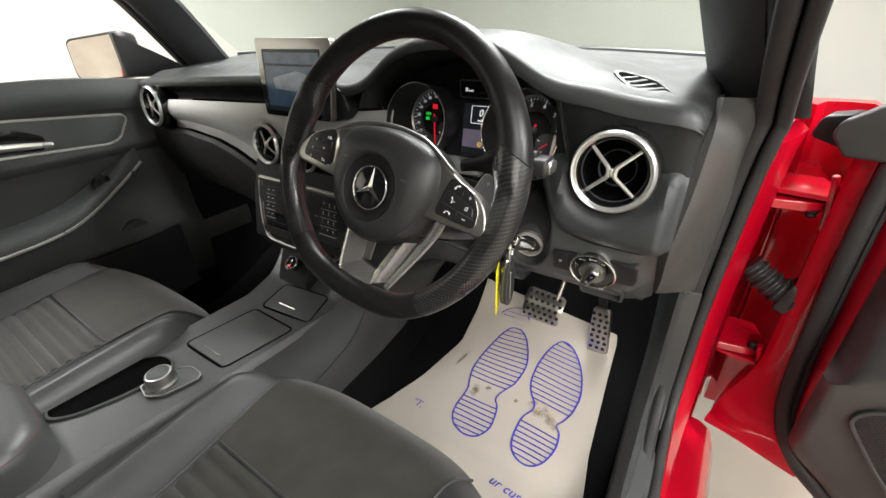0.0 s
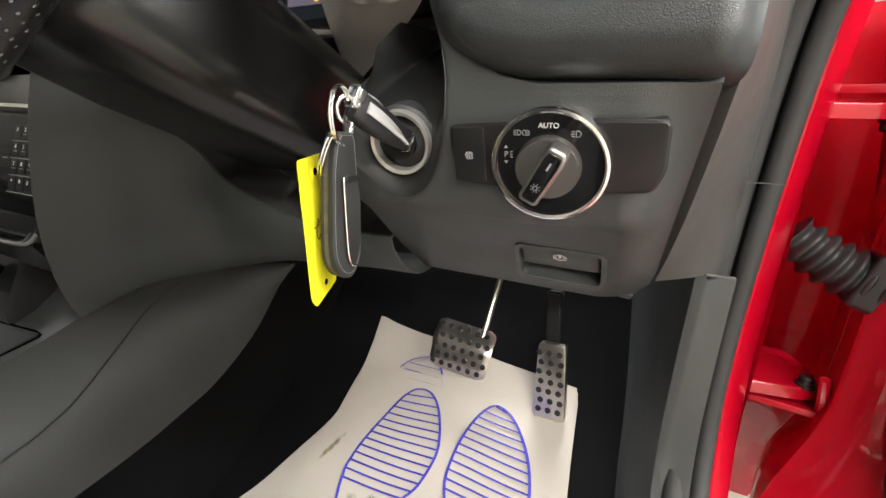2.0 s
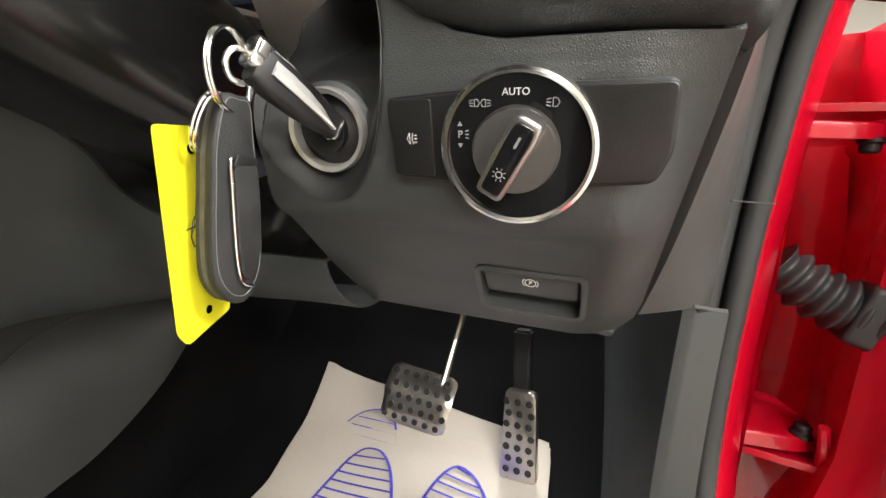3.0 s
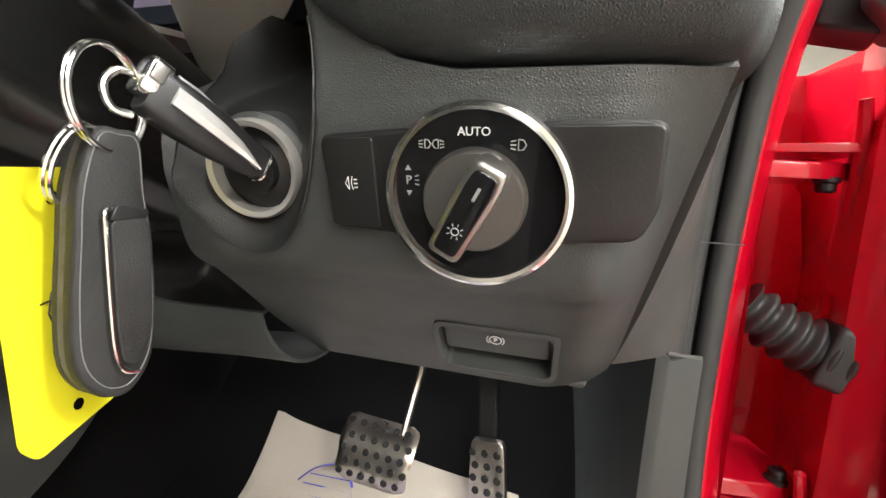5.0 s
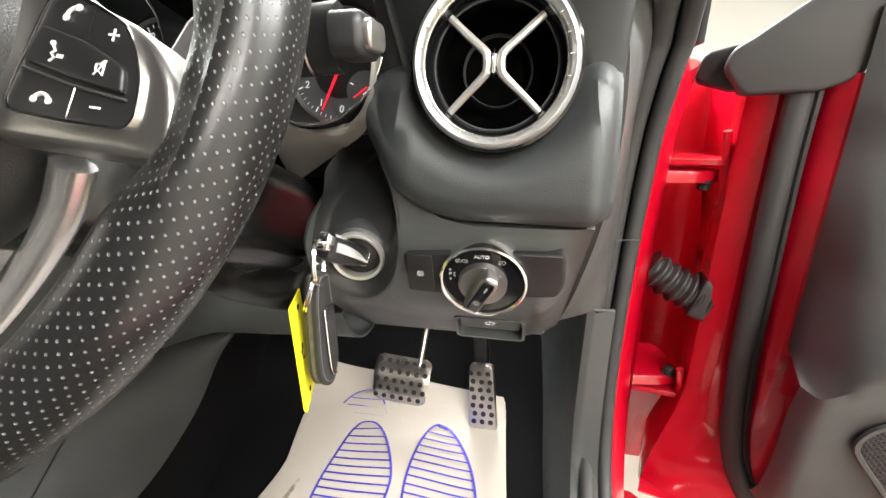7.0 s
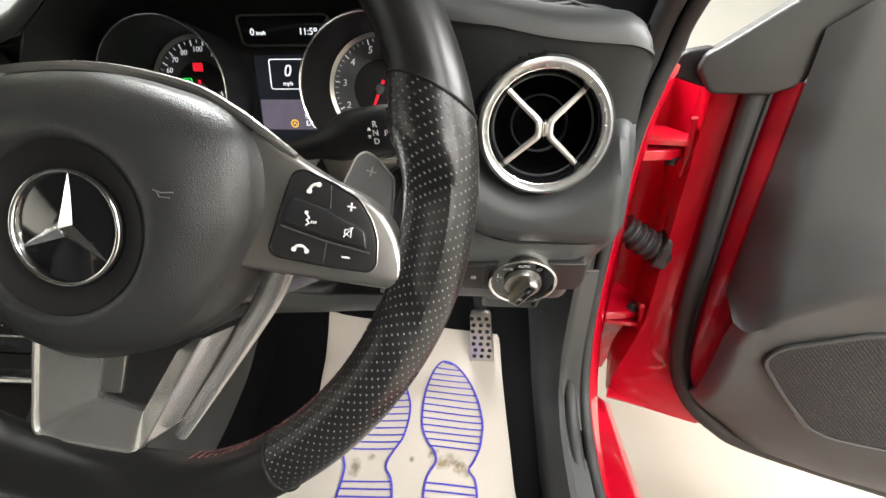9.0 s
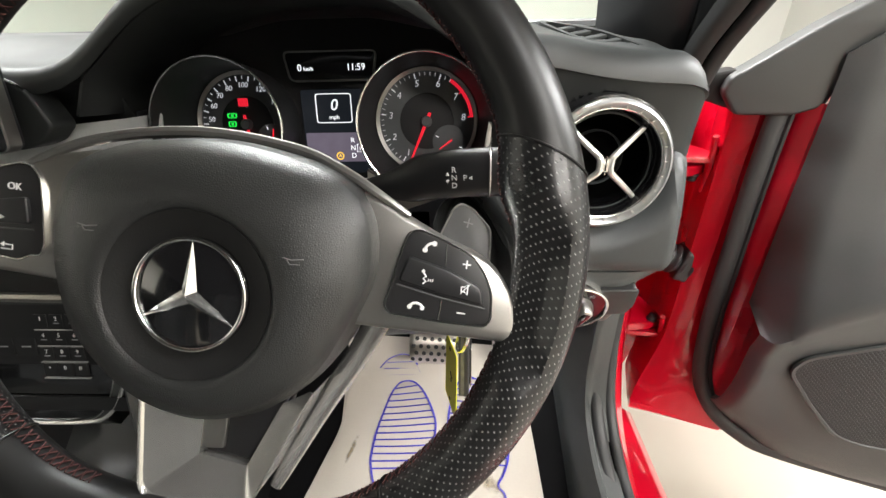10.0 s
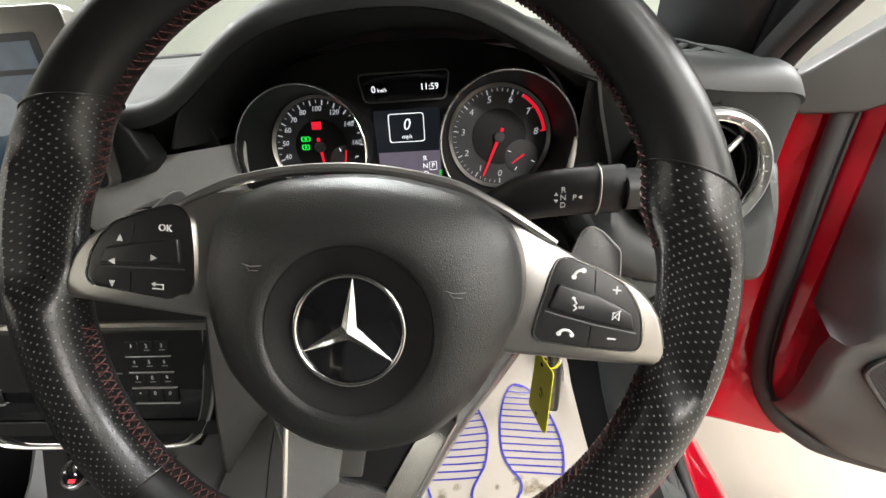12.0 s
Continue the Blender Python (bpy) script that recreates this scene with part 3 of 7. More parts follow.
# kick panel and sill cover below the seam
k_out = spline([(0.409, 0.401, 0.614), (0.410, 0.405, 0.52), (0.411, 0.398, 0.42), (0.412, 0.368, 0.345), (0.415, 0.30, 0.292), (0.419, 0.2, 0.268), (0.421, 0.0, 0.262), (0.421, -0.9, 0.262)], 5)
k_mid = spline([(0.382, 0.393, 0.616), (0.382, 0.400, 0.52), (0.382, 0.400, 0.42), (0.382, 0.375, 0.348), (0.382, 0.31, 0.304), (0.384, 0.21, 0.283), (0.386, 0.0, 0.276), (0.386, -0.9, 0.276)], 5)
k_in = spline([(0.352, 0.52, 0.606), (0.352, 0.52, 0.52), (0.352, 0.51, 0.42), (0.352, 0.46, 0.325), (0.354, 0.34, 0.268), (0.357, 0.22, 0.235), (0.360, 0.0, 0.22), (0.360, -0.9, 0.22)], 5)
k_bot = spline([(0.325, 0.74, 0.602), (0.325, 0.74, 0.52), (0.326, 0.74, 0.42), (0.330, 0.70, 0.30), (0.346, 0.38, 0.21), (0.354, 0.22, 0.17), (0.356, 0.0, 0.15), (0.356, -0.9, 0.15)], 5)
rows = []
for o, m_, i_, b_ in zip(k_out, k_mid, k_in, k_bot):
    rows.append([b_, b_.lerp(i_, 0.5), b_.lerp(i_, 0.9), i_ + Vector((0.004, -0.006, 0.004)), i_.lerp(m_, 0.5), m_ + Vector((-0.005, 0, 0)), m_, m_.lerp(o, 0.1) + Vector((0, 0, -0.004)), m_.lerp(o, 0.5), o])
part("sill_cover", slab(rows, 0.003), M_PANEL, body, "dark grey plastic kick panel and sill cover")
part("cover_cap", tube([k_mid[0] + Vector((-0.004, 0.012, 0.001)), k_mid[0] + Vector((0.001, 0, 0.001)), k_mid[0].lerp(k_out[0], 0.5), k_out[0]], 0.0022, 8), M_SIDECOVER, body, "grey rounded cap of the sill cover")
part("passenger_sill_cover", box(side(0.40, -1) - 0.04, side(0.372, -1), -1.8, 0.28, 0.12, 0.30, 0.012), M_CARPET, body, "black passenger sill cover")
part("passenger_kick_wall", box(side(0.36, -1) - 0.02, side(0.36, -1), 0.25, 0.95, 0.14, 0.95), M_CARPET, body, "black passenger footwell wall")
part("tunnel", loft([[(-0.55, y, 0.14), (-0.53, y, h), (-0.262, y, h), (-0.232, y, 0.14)] for y, h in ((-0.75, 0.36), (0.15, 0.42), (0.5, 0.52), (0.94, 0.62))]), M_CARPET, body, "carpeted tunnel")

# ---- dashboard ----
dash = thing("dashboard", "black soft-touch car dashboard with round vents", "dashboard", (MID, 0.4, 0.6))
LIP = [(-1.12, 0.936), (-0.9, 0.952), (-0.47, 0.972), (-0.30, 0.966), (-0.235, 0.962), (-0.205, 0.966), (-0.175, 0.983), (-0.145, 1.006), (-0.11, 1.028), (-0.06, 1.041),
       (0.0, 1.044), (0.05, 1.040), (0.09, 1.024), (0.133, 0.998), (0.17, 0.980), (0.205, 0.968), (0.25, 0.957), (0.30, 0.951), (0.36, 0.949)]


def lip_z(x):
    return sum(lerp(x + d, LIP) for d in (-0.02, -0.01, 0, 0.01, 0.02)) / 5


def back_y(x):
    return 0.93 - 0.60 * (x - MID) ** 2


VENTS = [(0.262, 0.889, 0.0555), (2 * MID - 0.262, 0.885, 0.0555), (MID - 0.128, 0.835, 0.047), (MID, 0.835, 0.047), (MID + 0.128, 0.835, 0.047)]


def pocket(x, z):
    """How far the dashboard's skin steps back behind a round vent."""
    return max(0.07 * smooth01(r * 0.985, r * 0.90, math.hypot(x - a, z - b)) for a, b, r in VENTS)


rows = []
XS = lin(-1.09, 0.20, 80) + lin(0.208, 0.316, 20) + [0.318 + 0.034 * math.sin(radians(a)) for a in lin(8, 90, 12)]


def end_round(x):
    """How far round the dashboard's end the skin has turned at x: 0 on top, 1 at the outer face."""
    return 1 - math.sqrt(max(0, 1 - min(1, max(0, (x - 0.318) / 0.034)) ** 2))


for k in range(22):
    r = []
    for x in XS:
        L, yb = lip_z(x), back_y(x)
        drop = 0.036 * end_round(x)
        if k < 6:
            a0 = -30 + 30 * smooth01(0.14, 0.23, x)
            a = radians(a0 + (110 - a0) * k / 5)
            s_ = smooth01(0.14, 0.23, x)
            rr = 0.014 + (0.010 + 0.014 * end_round(x)) * s_
            p = (x, 0.198 + 0.016 * end_round(x) + rr - rr * math.cos(a), L + 0.010 + 0.0144 * s_ - rr + rr * math.sin(a) - drop * (k / 5) ** 0.5)
        else:
            s = (k - 5) / 16
            s = s * s * 0.5 + s * 0.5
            y0 = 0.214 + 0.026 * smooth01(0.14, 0.23, x)
            y = y0 + (yb - y0) * s
            z = L + 0.010 + 0.6 * 0.024 * smooth01(0.14, 0.23, x) + (0.020 - 0.0144 * smooth01(0.14, 0.23, x) - 0.017 * smooth01(0.968, 1.02, L)) * smooth01(0, 0.16, s)
            w = smooth01(0.12, 0.95, s)
            z = z * (1 - w) + 0.992 * w
            p = (x, y, z - drop * (1 - 0.7 * w))
        r.append(p)
    rows.append(r)
part("top_pad", slab(rows, 0.004), M_DASH, dash, "grained dark grey dashboard top")
# rounded end of the pad at the door
rows = []
for k in range(14):
    y = 0.214 + 0.40 * (k / 13) ** 1.3
    zt = 0.905 + 0.030 * smooth01(0, 0.16, (y - 0.214) / 0.4)
    rows.append([(0.3515, y + 0.014, zt + 0.004), (0.3522, y + 0.014, zt - 0.004), (0.352, y + 0.014, zt - 0.016), (0.349, y + 0.014, 0.885), (0.343, y + 0.016, 0.855)])
part("pad_end", slab(rows, 0.004), M_DASHDARK, dash)
# front face under the lip, its shade put into a darker colour
for x0, x1, zb in ((0.168, 0.352, 0.880), (-1.09, -0.19, None)):
    rows = []
    for x in (lin(x0, 0.316, 80) + [0.318 + 0.034 * math.sin(radians(a)) for a in lin(8, 90, 12)] if x0 > 0 else lin(x0, x1, 260)):
        z0 = zb or lerp(x, [(-1.1, 0.895), (-0.95, 0.902), (-0.49, 0.922), (-0.19, 0.908)])
        yy = 0.016 * end_round(x) if x > 0 else 0.018 * smooth01(-0.40, -0.19, x)
        s_ = smooth01(0.14, 0.23, x)
        ztop = lip_z(x) - 0.010 + s_ * (0.0135 - 0.012 * end_round(x))
        r = [(x, 0.2 + yy - 0.0005 * s_ + pocket(x, ztop), ztop)]
        for k in range(1, 25):
            t = k / 24
            z = ztop * (1 - t) + z0 * t
            r.append((x, 0.203 - 0.0035 * s_ + yy + 0.030 * math.sin(t * math.pi / 2) ** 0.8 * (1 - 0.75 * s_) + pocket(x, z), z))
        rows.append(r)
    part("front_band", slab(rows, 0.004), M_DASHDARK, dash, "dashboard front, its shade painted as a blacker colour")
# binnacle: inside of the hood over the instruments
front, deep = [], []
for k in range(41):
    x = -0.205 + 0.41 * k / 40
    if x < -0.185:
        p = (x, 0.202, 0.932 + (x + 0.205) / 0.02 * (lip_z(-0.185) - 0.944))
    elif x > 0.178:
        p = (x * 0.97, 0.202, 0.872 + (0.205 - x) / 0.027 * (lip_z(0.178) - 0.884))
    else:
        p = (x, 0.202, lip_z(x) - 0.012)
    front.append(Vector(p))
    a = math.pi * (1 - k / 40)
    deep.append(Vector((0.185 * math.cos(a), 0.330, max(0.865 + 0.150 * math.sin(a) ** 0.55, 0.928 if k < 20 else 0))))
rows = [[p.lerp(q, (k / 6)) + Vector((0, 0, -0.004 * math.sin(math.pi * k / 6))) for p, q in zip(front, deep)] for k in range(7)]
part("instrument_hood", slab(rows, -0.003), M_DASHDARK, dash, "black instrument hood lining")

# passenger fascia band in satin grey
rows = []
for x in lin(-0.975, -0.160, 240):
    zt = lerp(x, [(-1.0, 0.898), (-0.95, 0.902), (-0.49, 0.921), (-0.25, 0.918), (-0.19, 0.922), (-0.148, 0.926)])
    zb = lerp(x, [(-1.0, 0.822), (-0.9, 0.826), (-0.755, 0.813), (-0.68, 0.795), (-0.60, 0.765), (-0.55, 0.745), (-0.17, 0.79)])
    y0 = lerp(x, [(-1.0, 0.20), (-0.5, 0.198), (-0.3, 0.213), (-0.17, 0.240), (-0.148, 0.247)])
    r = []
    for k in range(33):
        t = k / 32
        z = zt * (1 - t) + zb * t
        r.append((x, y0 + 0.010 - 0.016 * math.sin(math.pi * min(1, t * 1.3 + 0.1)) + 0.012 * t ** 3 + pocket(x, z), z))
    rows.append(r)
part("fascia", slab(rows, -0.004), M_FASCIA, dash, "satin light grey dashboard trim band")
rows = []
for x in lin(-1.08, -0.55, 24):
    zb = lerp(x, [(-1.1, 0.818), (-0.9, 0.822), (-0.755, 0.809), (-0.68, 0.791), (-0.60, 0.761), (-0.55, 0.735)])
    rows.append([(x, y, z) for y, z in ((0.205, zb), (0.196, zb - 0.006), (0.194, zb - 0.03), (0.205, zb - 0.09), (0.235, zb - 0.16), (0.29, zb - 0.21), (0.40, zb - 0.24))])
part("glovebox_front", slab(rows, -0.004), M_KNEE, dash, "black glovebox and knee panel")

# leatherette bolster below the driver's vent
rows = []
for x in [0.165, 0.170, 0.176, 0.184, 0.194] + lin(0.202, 0.33, 56) + [0.334, 0.338, 0.342, 0.346]:
    zb = lerp(x, [(0.165, 0.838), (0.178, 0.820), (0.195, 0.803), (0.215, 0.791), (0.24, 0.785), (0.346, 0.783)])
    dy = 0.035 * smooth01(0.20, 0.16, x) + 0.026 * smooth01(0.330, 0.346, x) + 0.002
    pts = spline([(0.235, 0.896, 0), (0.206, 0.889, 0), (0.188, 0.878, 0), (0.176, max(0.84, zb + 0.031), 0), (0.171, zb + 0.022, 0), (0.172, zb + 0.011, 0), (0.179, zb + 0.003, 0), (0.195, zb, 0)], 8)
    rows.append([(x, q[0] + dy + pocket(x, q[1]) + 0.018 * smooth01(0.082, 0.052, math.hypot(x - 0.262, q[1] - 0.889)), q[1]) for q in pts])
part("knee_bolster", slab(rows, -0.005), M_BOLSTER, dash, "grained dark leatherette bolster")

# lower panel: upright part with ignition scoop, then turned under
PROF = [(0.205, 0.782), (0.187, 0.780), (0.183, 0.770), (0.186, 0.75), (0.193, 0.725), (0.204, 0.702), (0.214, 0.692), (0.228, 0.684), (0.262, 0.660), (0.30, 0.630), (0.345, 0.597), (0.358, 0.587), (0.366, 0.586), (0.374, 0.592)]


def scoop(x, z):
    d = math.sqrt(((x - 0.146) / 0.046) ** 2 + ((z - 0.772) / 0.074) ** 2)
    return (0.020 + 0.034 * smooth01(0.745, 0.80, z)) * smooth01(1.0, 0.62, d)


rows = []
prof = spline([(0, a, b) for a, b in PROF], 6)
face_y = sorted((p.z, p.y) for p in prof if 0.69 < p.z < 0.776)
lower = [p for p in prof if p.z < 0.70][::1]
for x in lin(0.085, 0.342, 100):
    zt = 0.782 + lerp(x, [(0.085, 0.030), (0.11, 0.040), (0.130, 0.049), (0.150, 0.049), (0.165, 0.044), (0.178, 0.031), (0.195, 0.016), (0.215, 0.005), (0.24, 0.0), (0.35, 0)])
    line = [(0.205, zt), (0.190, zt - 0.001)] + [(lerp(z, face_y) if z < 0.77 else 0.1825, z) for z in lin(zt - 0.004, 0.702, 44)] + [(p.y, p.z) for p in lower]
    r = []
    for y, z in line:
        left = lerp(z, [(0.58, 0.088), (0.643, 0.0895), (0.66, 0.092), (0.69, 0.100), (0.72, 0.1065), (0.756, 0.106), (0.777, 0.108), (0.80, 0.112), (0.84, 0.125)])
        right = lerp(z, [(0.573, 0.314), (0.586, 0.318), (0.612, 0.332), (0.63, 0.3345), (0.782, 0.3375)])
        f = (x - 0.085) / 0.257
        f = f + 0.25 * f * (1 - f) * smooth01(0.5, 1, f)
        xx = left + f * (right - left)
        flare = smooth01(right - 0.040, right + 0.002, xx) ** 1.4      # the outer edge sweeps straight back to the tip
        back = 0.184 + (0.782 - z) * 0.985
        y = y + max(0, back - y) * flare + 0.062 * smooth01(0.770, 0.832, z) * smooth01(0.185, 0.135, xx)
        r.append((xx, y + scoop(xx, z), z))
    rows.append(r)
part("lower_panel", slab(rows, 0.003), M_PANEL, dash, "dark grey plastic lower panel with deep ignition hollow")
# thin shell over the hollow, its shade put into a darker colour
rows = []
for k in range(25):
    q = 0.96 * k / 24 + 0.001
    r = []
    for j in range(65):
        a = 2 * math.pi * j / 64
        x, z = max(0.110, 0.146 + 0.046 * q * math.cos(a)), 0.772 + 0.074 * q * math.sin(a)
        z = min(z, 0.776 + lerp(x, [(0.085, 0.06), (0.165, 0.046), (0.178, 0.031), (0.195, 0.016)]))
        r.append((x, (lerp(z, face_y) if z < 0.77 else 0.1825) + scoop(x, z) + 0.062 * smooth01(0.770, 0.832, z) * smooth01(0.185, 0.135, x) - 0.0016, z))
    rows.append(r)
part("ignition_hollow_shade", slab(rows, -0.0008), M_HOLLOW, dash, "darkened shell painting the shade in the ignition hollow")
up_ = spline([(0.090, 0.277, 0.6420), (0.046, 0.277, 0.6410), (0.002, 0.273, 0.6420), (-0.052, 0.258, 0.660), (-0.098, 0.240, 0.690), (-0.122, 0.230, 0.720), (-0.145, 0.205, 0.750), (-0.168, 0.168, 0.785), (-0.186, 0.134, 0.792)], 6)
dn_ = spline([(0.092, 0.372, 0.588), (0.03, 0.375, 0.583), (-0.05, 0.374, 0.574), (-0.11, 0.368, 0.564), (-0.150, 0.350, 0.558), (-0.180, 0.310, 0.558), (-0.208, 0.264, 0.557), (-0.236, 0.212, 0.553), (-0.258, 0.150, 0.530)], 6)
rows = []
for a, b in zip(up_, dn_):
    e = Vector((0.25, -0.75, -0.45)) * 0.030
    rows.append([a + Vector((0, 0.05, 0.004)), a + Vector((0, 0.012, 0.003))] + [a.lerp(b, t) + e * math.sin(math.pi * t) ** 0.8 for t in lin(0, 1, 12)] + [b + Vector((0, 0.012, 0.004))])
part("knee_panel", slab(rows, 0.003), M_PANEL, dash, "dark grey plastic panel under the column")
# crumpled boot between the column and the knee panel
rows = []
for k in range(49):
    f = k / 48
    low = up_[int(round(f * 42))]
    x = 0.096 - 0.185 * f
    rx = (0.212 + 0.02 * math.sin(7 * f), 0.735 - 0.012 * math.sin(5 * f))
    r = []
    for t in lin(0, 1, 15):
        fold = 0.0055 * math.sin(13 * t + 5 * f) * math.sin(math.pi * t) + 0.004 * math.sin(31 * f + 6 * t) * math.sin(math.pi * t) + 0.003 * math.sin(57 * f - 9 * t) * t * (1 - t)
        r.append((low.x * (1 - t) + x * t, low.y * (1 - t) + rx[0] * t + 0.035 * math.sin(math.pi * t) + fold, (low.z + 0.003) * (1 - t) + rx[1] * t + fold))
    rows.append(r)
part("column_boot", slab(rows, 0.002), M_BOOT, dash, "crumpled black leatherette boot under the column", sharp=70)
# satin strip between bolster and cluster
part("cluster_sill", slab([[(x, 0.315 - 0.075 * t, 0.842 - 0.012 * t - 0.01 * smooth01(0.1, 0.2, x)) for t in (0, 0.3, 0.6, 0.9, 1.0)] for x in lin(-0.17, 0.030, 9)], 0.004), M_FASCIA, dash, "satin grey strip below the instruments")
# black sheet added to paint the shade in the opening under the column
part("column_gap_shade", slab([[(x, 0.305 - 0.008 * smooth01(0.70, 0.79, z), z) for z in lin(0.655, 0.795, 10)] for x in lin(-0.16, 0.10, 6)], 0.004), M_GAPSHADE, dash)


near_ = spline([(0.040, 0.292, 0.788), (0.065, 0.282, 0.801), (0.095, 0.268, 0.817), (0.122, 0.255, 0.831), (0.142, 0.240, 0.841), (0.155, 0.228, 0.852), (0.161, 0.222, 0.868), (0.165, 0.219, 0.888), (0.168, 0.222, 0.912)], 5)
far_ = spline([(0.042, 0.242, 0.866), (0.062, 0.240, 0.853), (0.082, 0.238, 0.845), (0.102, 0.237, 0.842), (0.123, 0.237, 0.843), (0.141, 0.236, 0.852), (0.156, 0.235, 0.868), (0.163, 0.233, 0.887), (0.167, 0.230, 0.912)], 5)
rows = [[a.lerp(b, t) + Vector((-0.003, -0.004, 0.006)) * math.sin(math.pi * t) for t in lin(0, 1, 9)] for a, b in zip(near_, far_)]
part("cluster_surround", slab(rows, -0.003), M_TAUPE, dash, "satin grey trim between instruments and bolster")

# round vents
def vent(x, y, z, r, up=(0, 0.08, 0.99), right=(1, 0, 0)):
    v = thing("air_vent", "round dashboard air vent with chrome ring and cross", "air vent", face_at((x, y, z), up, right), "round air vents")
    part("barrel", ring_of([(r * 1.03, -0.045), (r * 1.04, -0.01), (r * 1.02, 0.004), (r * 0.9, 0.006), (r * 0.84, -0.005), (r * 0.80, -0.04)]), M_GLOSS, v, local=True)
    part("back", lathe([(r * 0.82, -0.042), (r * 0.82, -0.036)]), M_GAPSHADE, v, local=True)
    part("chrome_ring", ring_of([(r * 0.97, -0.004), (r * 0.985, 0.004), (r * 0.965, 0.0095), (r * 0.92, 0.0118), (r * 0.872, 0.0098), (r * 0.842, 0.0060), (r * 0.835, 0.002), (r * 0.86, -0.004)], 96), M_VENTRING, v, "satin chrome ring with fine notches", local=True)
    part("bright_lip", ring_of(circle_loop(r * 0.838, 0.0055, 0.0010, 8), 96), M_CHROME, v, "bright inner lip", local=True)
    part("funnel", ring_of([(r * 0.838, 0.0045), (r * 0.80, 0.001), (r * 0.745, -0.008), (r * 0.74, -0.030), (r * 0.86, -0.030)], 72), M_GLOSS, v, "glossy black funnel", local=True)
    part("funnel_line", ring_of(circle_loop(r * 0.748, -0.006, 0.0007, 6), 72), M_PANEL, v, local=True)
    for k in range(24):
        a = radians(15 * k + 4)
        part("notch", box(r * 0.845, r * 0.885, -0.0003, 0.0003, 0.0060, 0.0108, 0, Matrix.Rotation(a, 4, "Z")), M_BRIGHTLINE, v, local=True)
    part("inner_ring", ring_of(circle_loop(r * 0.44, -0.028, 0.0008, 8, 0.004), 40), M_PANEL, v, local=True)
    for q in (-1, 1):
        pth = [(q * r * 0.545, r * 0.535, -0.003), (q * r * 0.30, r * 0.305, 0.001), (q * r * 0.125, r * 0.145, 0.004), (q * r * 0.082, r * 0.07, 0.005),
               (q * r * 0.082, -r * 0.07, 0.005), (q * r * 0.125, -r * 0.145, 0.004), (q * r * 0.30, -r * 0.305, 0.001), (q * r * 0.545, -r * 0.535, -0.003)]
        part("cross_arm", tube(spline([Vector(p) for p in pth], 4), lambda t: r * (0.056 - 0.012 * abs(2 * t - 1)), 8), M_BRIGHTLINE, v, "satin silver cross arm", local=True)
    part("hub", box(-r * 0.058, r * 0.058, -r * 0.15, r * 0.15, -0.004, 0.0095, 0.003), M_CHROME, v, "bright centre tab", local=True)
    return v


vent(0.262, 0.182, 0.889, 0.0555)
vent(2 * MID - 0.262, 0.182, 0.885, 0.0555)
for dx in (-0.128, 0.0, 0.128):
    vent(MID + dx, 0.186, 0.835, 0.047)

# ---- steering wheel: tilted back 24 degrees and turned slightly to the right ----
TILT_W, TURN_W = 24.0, 7.5
WM = face_at((0, 0, 0.88), (0, math.sin(radians(TILT_W)), math.cos(radians(TILT_W)))) @ Matrix.Rotation(radians(-TURN_W), 4, "Z")
wheel = thing("steering_wheel", "black leather sports steering wheel with silver spokes", "steering wheel", WM)


def rim_point(a):
    """Centre line of the rim: a circle with a flattened bottom; a in degrees, anticlockwise from the right."""
    R, flat = 0.1890, -0.130
    x, y = -0.005 + R * math.cos(radians(a)), 0.028 + R * math.sin(radians(a))
    if y < flat:
        y = flat - 0.036 * (1 - math.exp((y - flat) / 0.036))
    return Vector((x, y, -0.024))


def rim_section(a):
    """Radial and depth half-widths, fuller at the grips."""
    g = math.exp(-((((a + 180) % 360 - 180) - 6) / 32) ** 2) + math.exp(-(((a % 360) - 174) / 32) ** 2)
    return 0.0172 + 0.0026 * g, 0.0190 + 0.002 * g


def rim_ring(a, grow=0.0, n=20, skew=0.0):
    """One loop round the rim; skew: degrees by which it slants from inside to outside."""
    out_ = []
    for k in range(n):
        c, s = math.cos(2 * math.pi * k / n), math.sin(2 * math.pi * k / n)
        b = a + skew * c
        p, q = rim_point(b - 0.5), rim_point(b + 0.5)
        t = (q - p).normalized()
        wr, wd = rim_section(b)
        w = (b + 180) % 360 - 180
        thumb = 0.007 * sum(math.exp(-((w - q) / 7) ** 2) for q in (17, 163)) * max(0, -c)
        w = min(abs(w + 3), abs(abs(w - 177) if w > 0 else w + 183))      # the bezels' ends lie in a hollow of the grips
        dip = 0.013 * smooth01(17, 6, w) * smooth01(0.55, -0.35, c) * max(0, s)
        out_.append(rim_point(b) + Vector((t.y, -t.x, 0)) * (wr + grow + thumb) * c + Vector((0, 0, (wd + grow) * s - dip)))
    return out_


SECT = [("upper_rim", 21, 155, M_LEATHER, "smooth black leather upper rim", -5, 5), ("grip", -50, 21, M_PERF, "perforated black leather grip", 0, -5),
        ("grip", 155, 230, M_PERF, "perforated black leather grip", 5, 0), ("lower_rim", 230, 310, M_LEATHER, "smooth glossy black lower rim", 0, 0)]
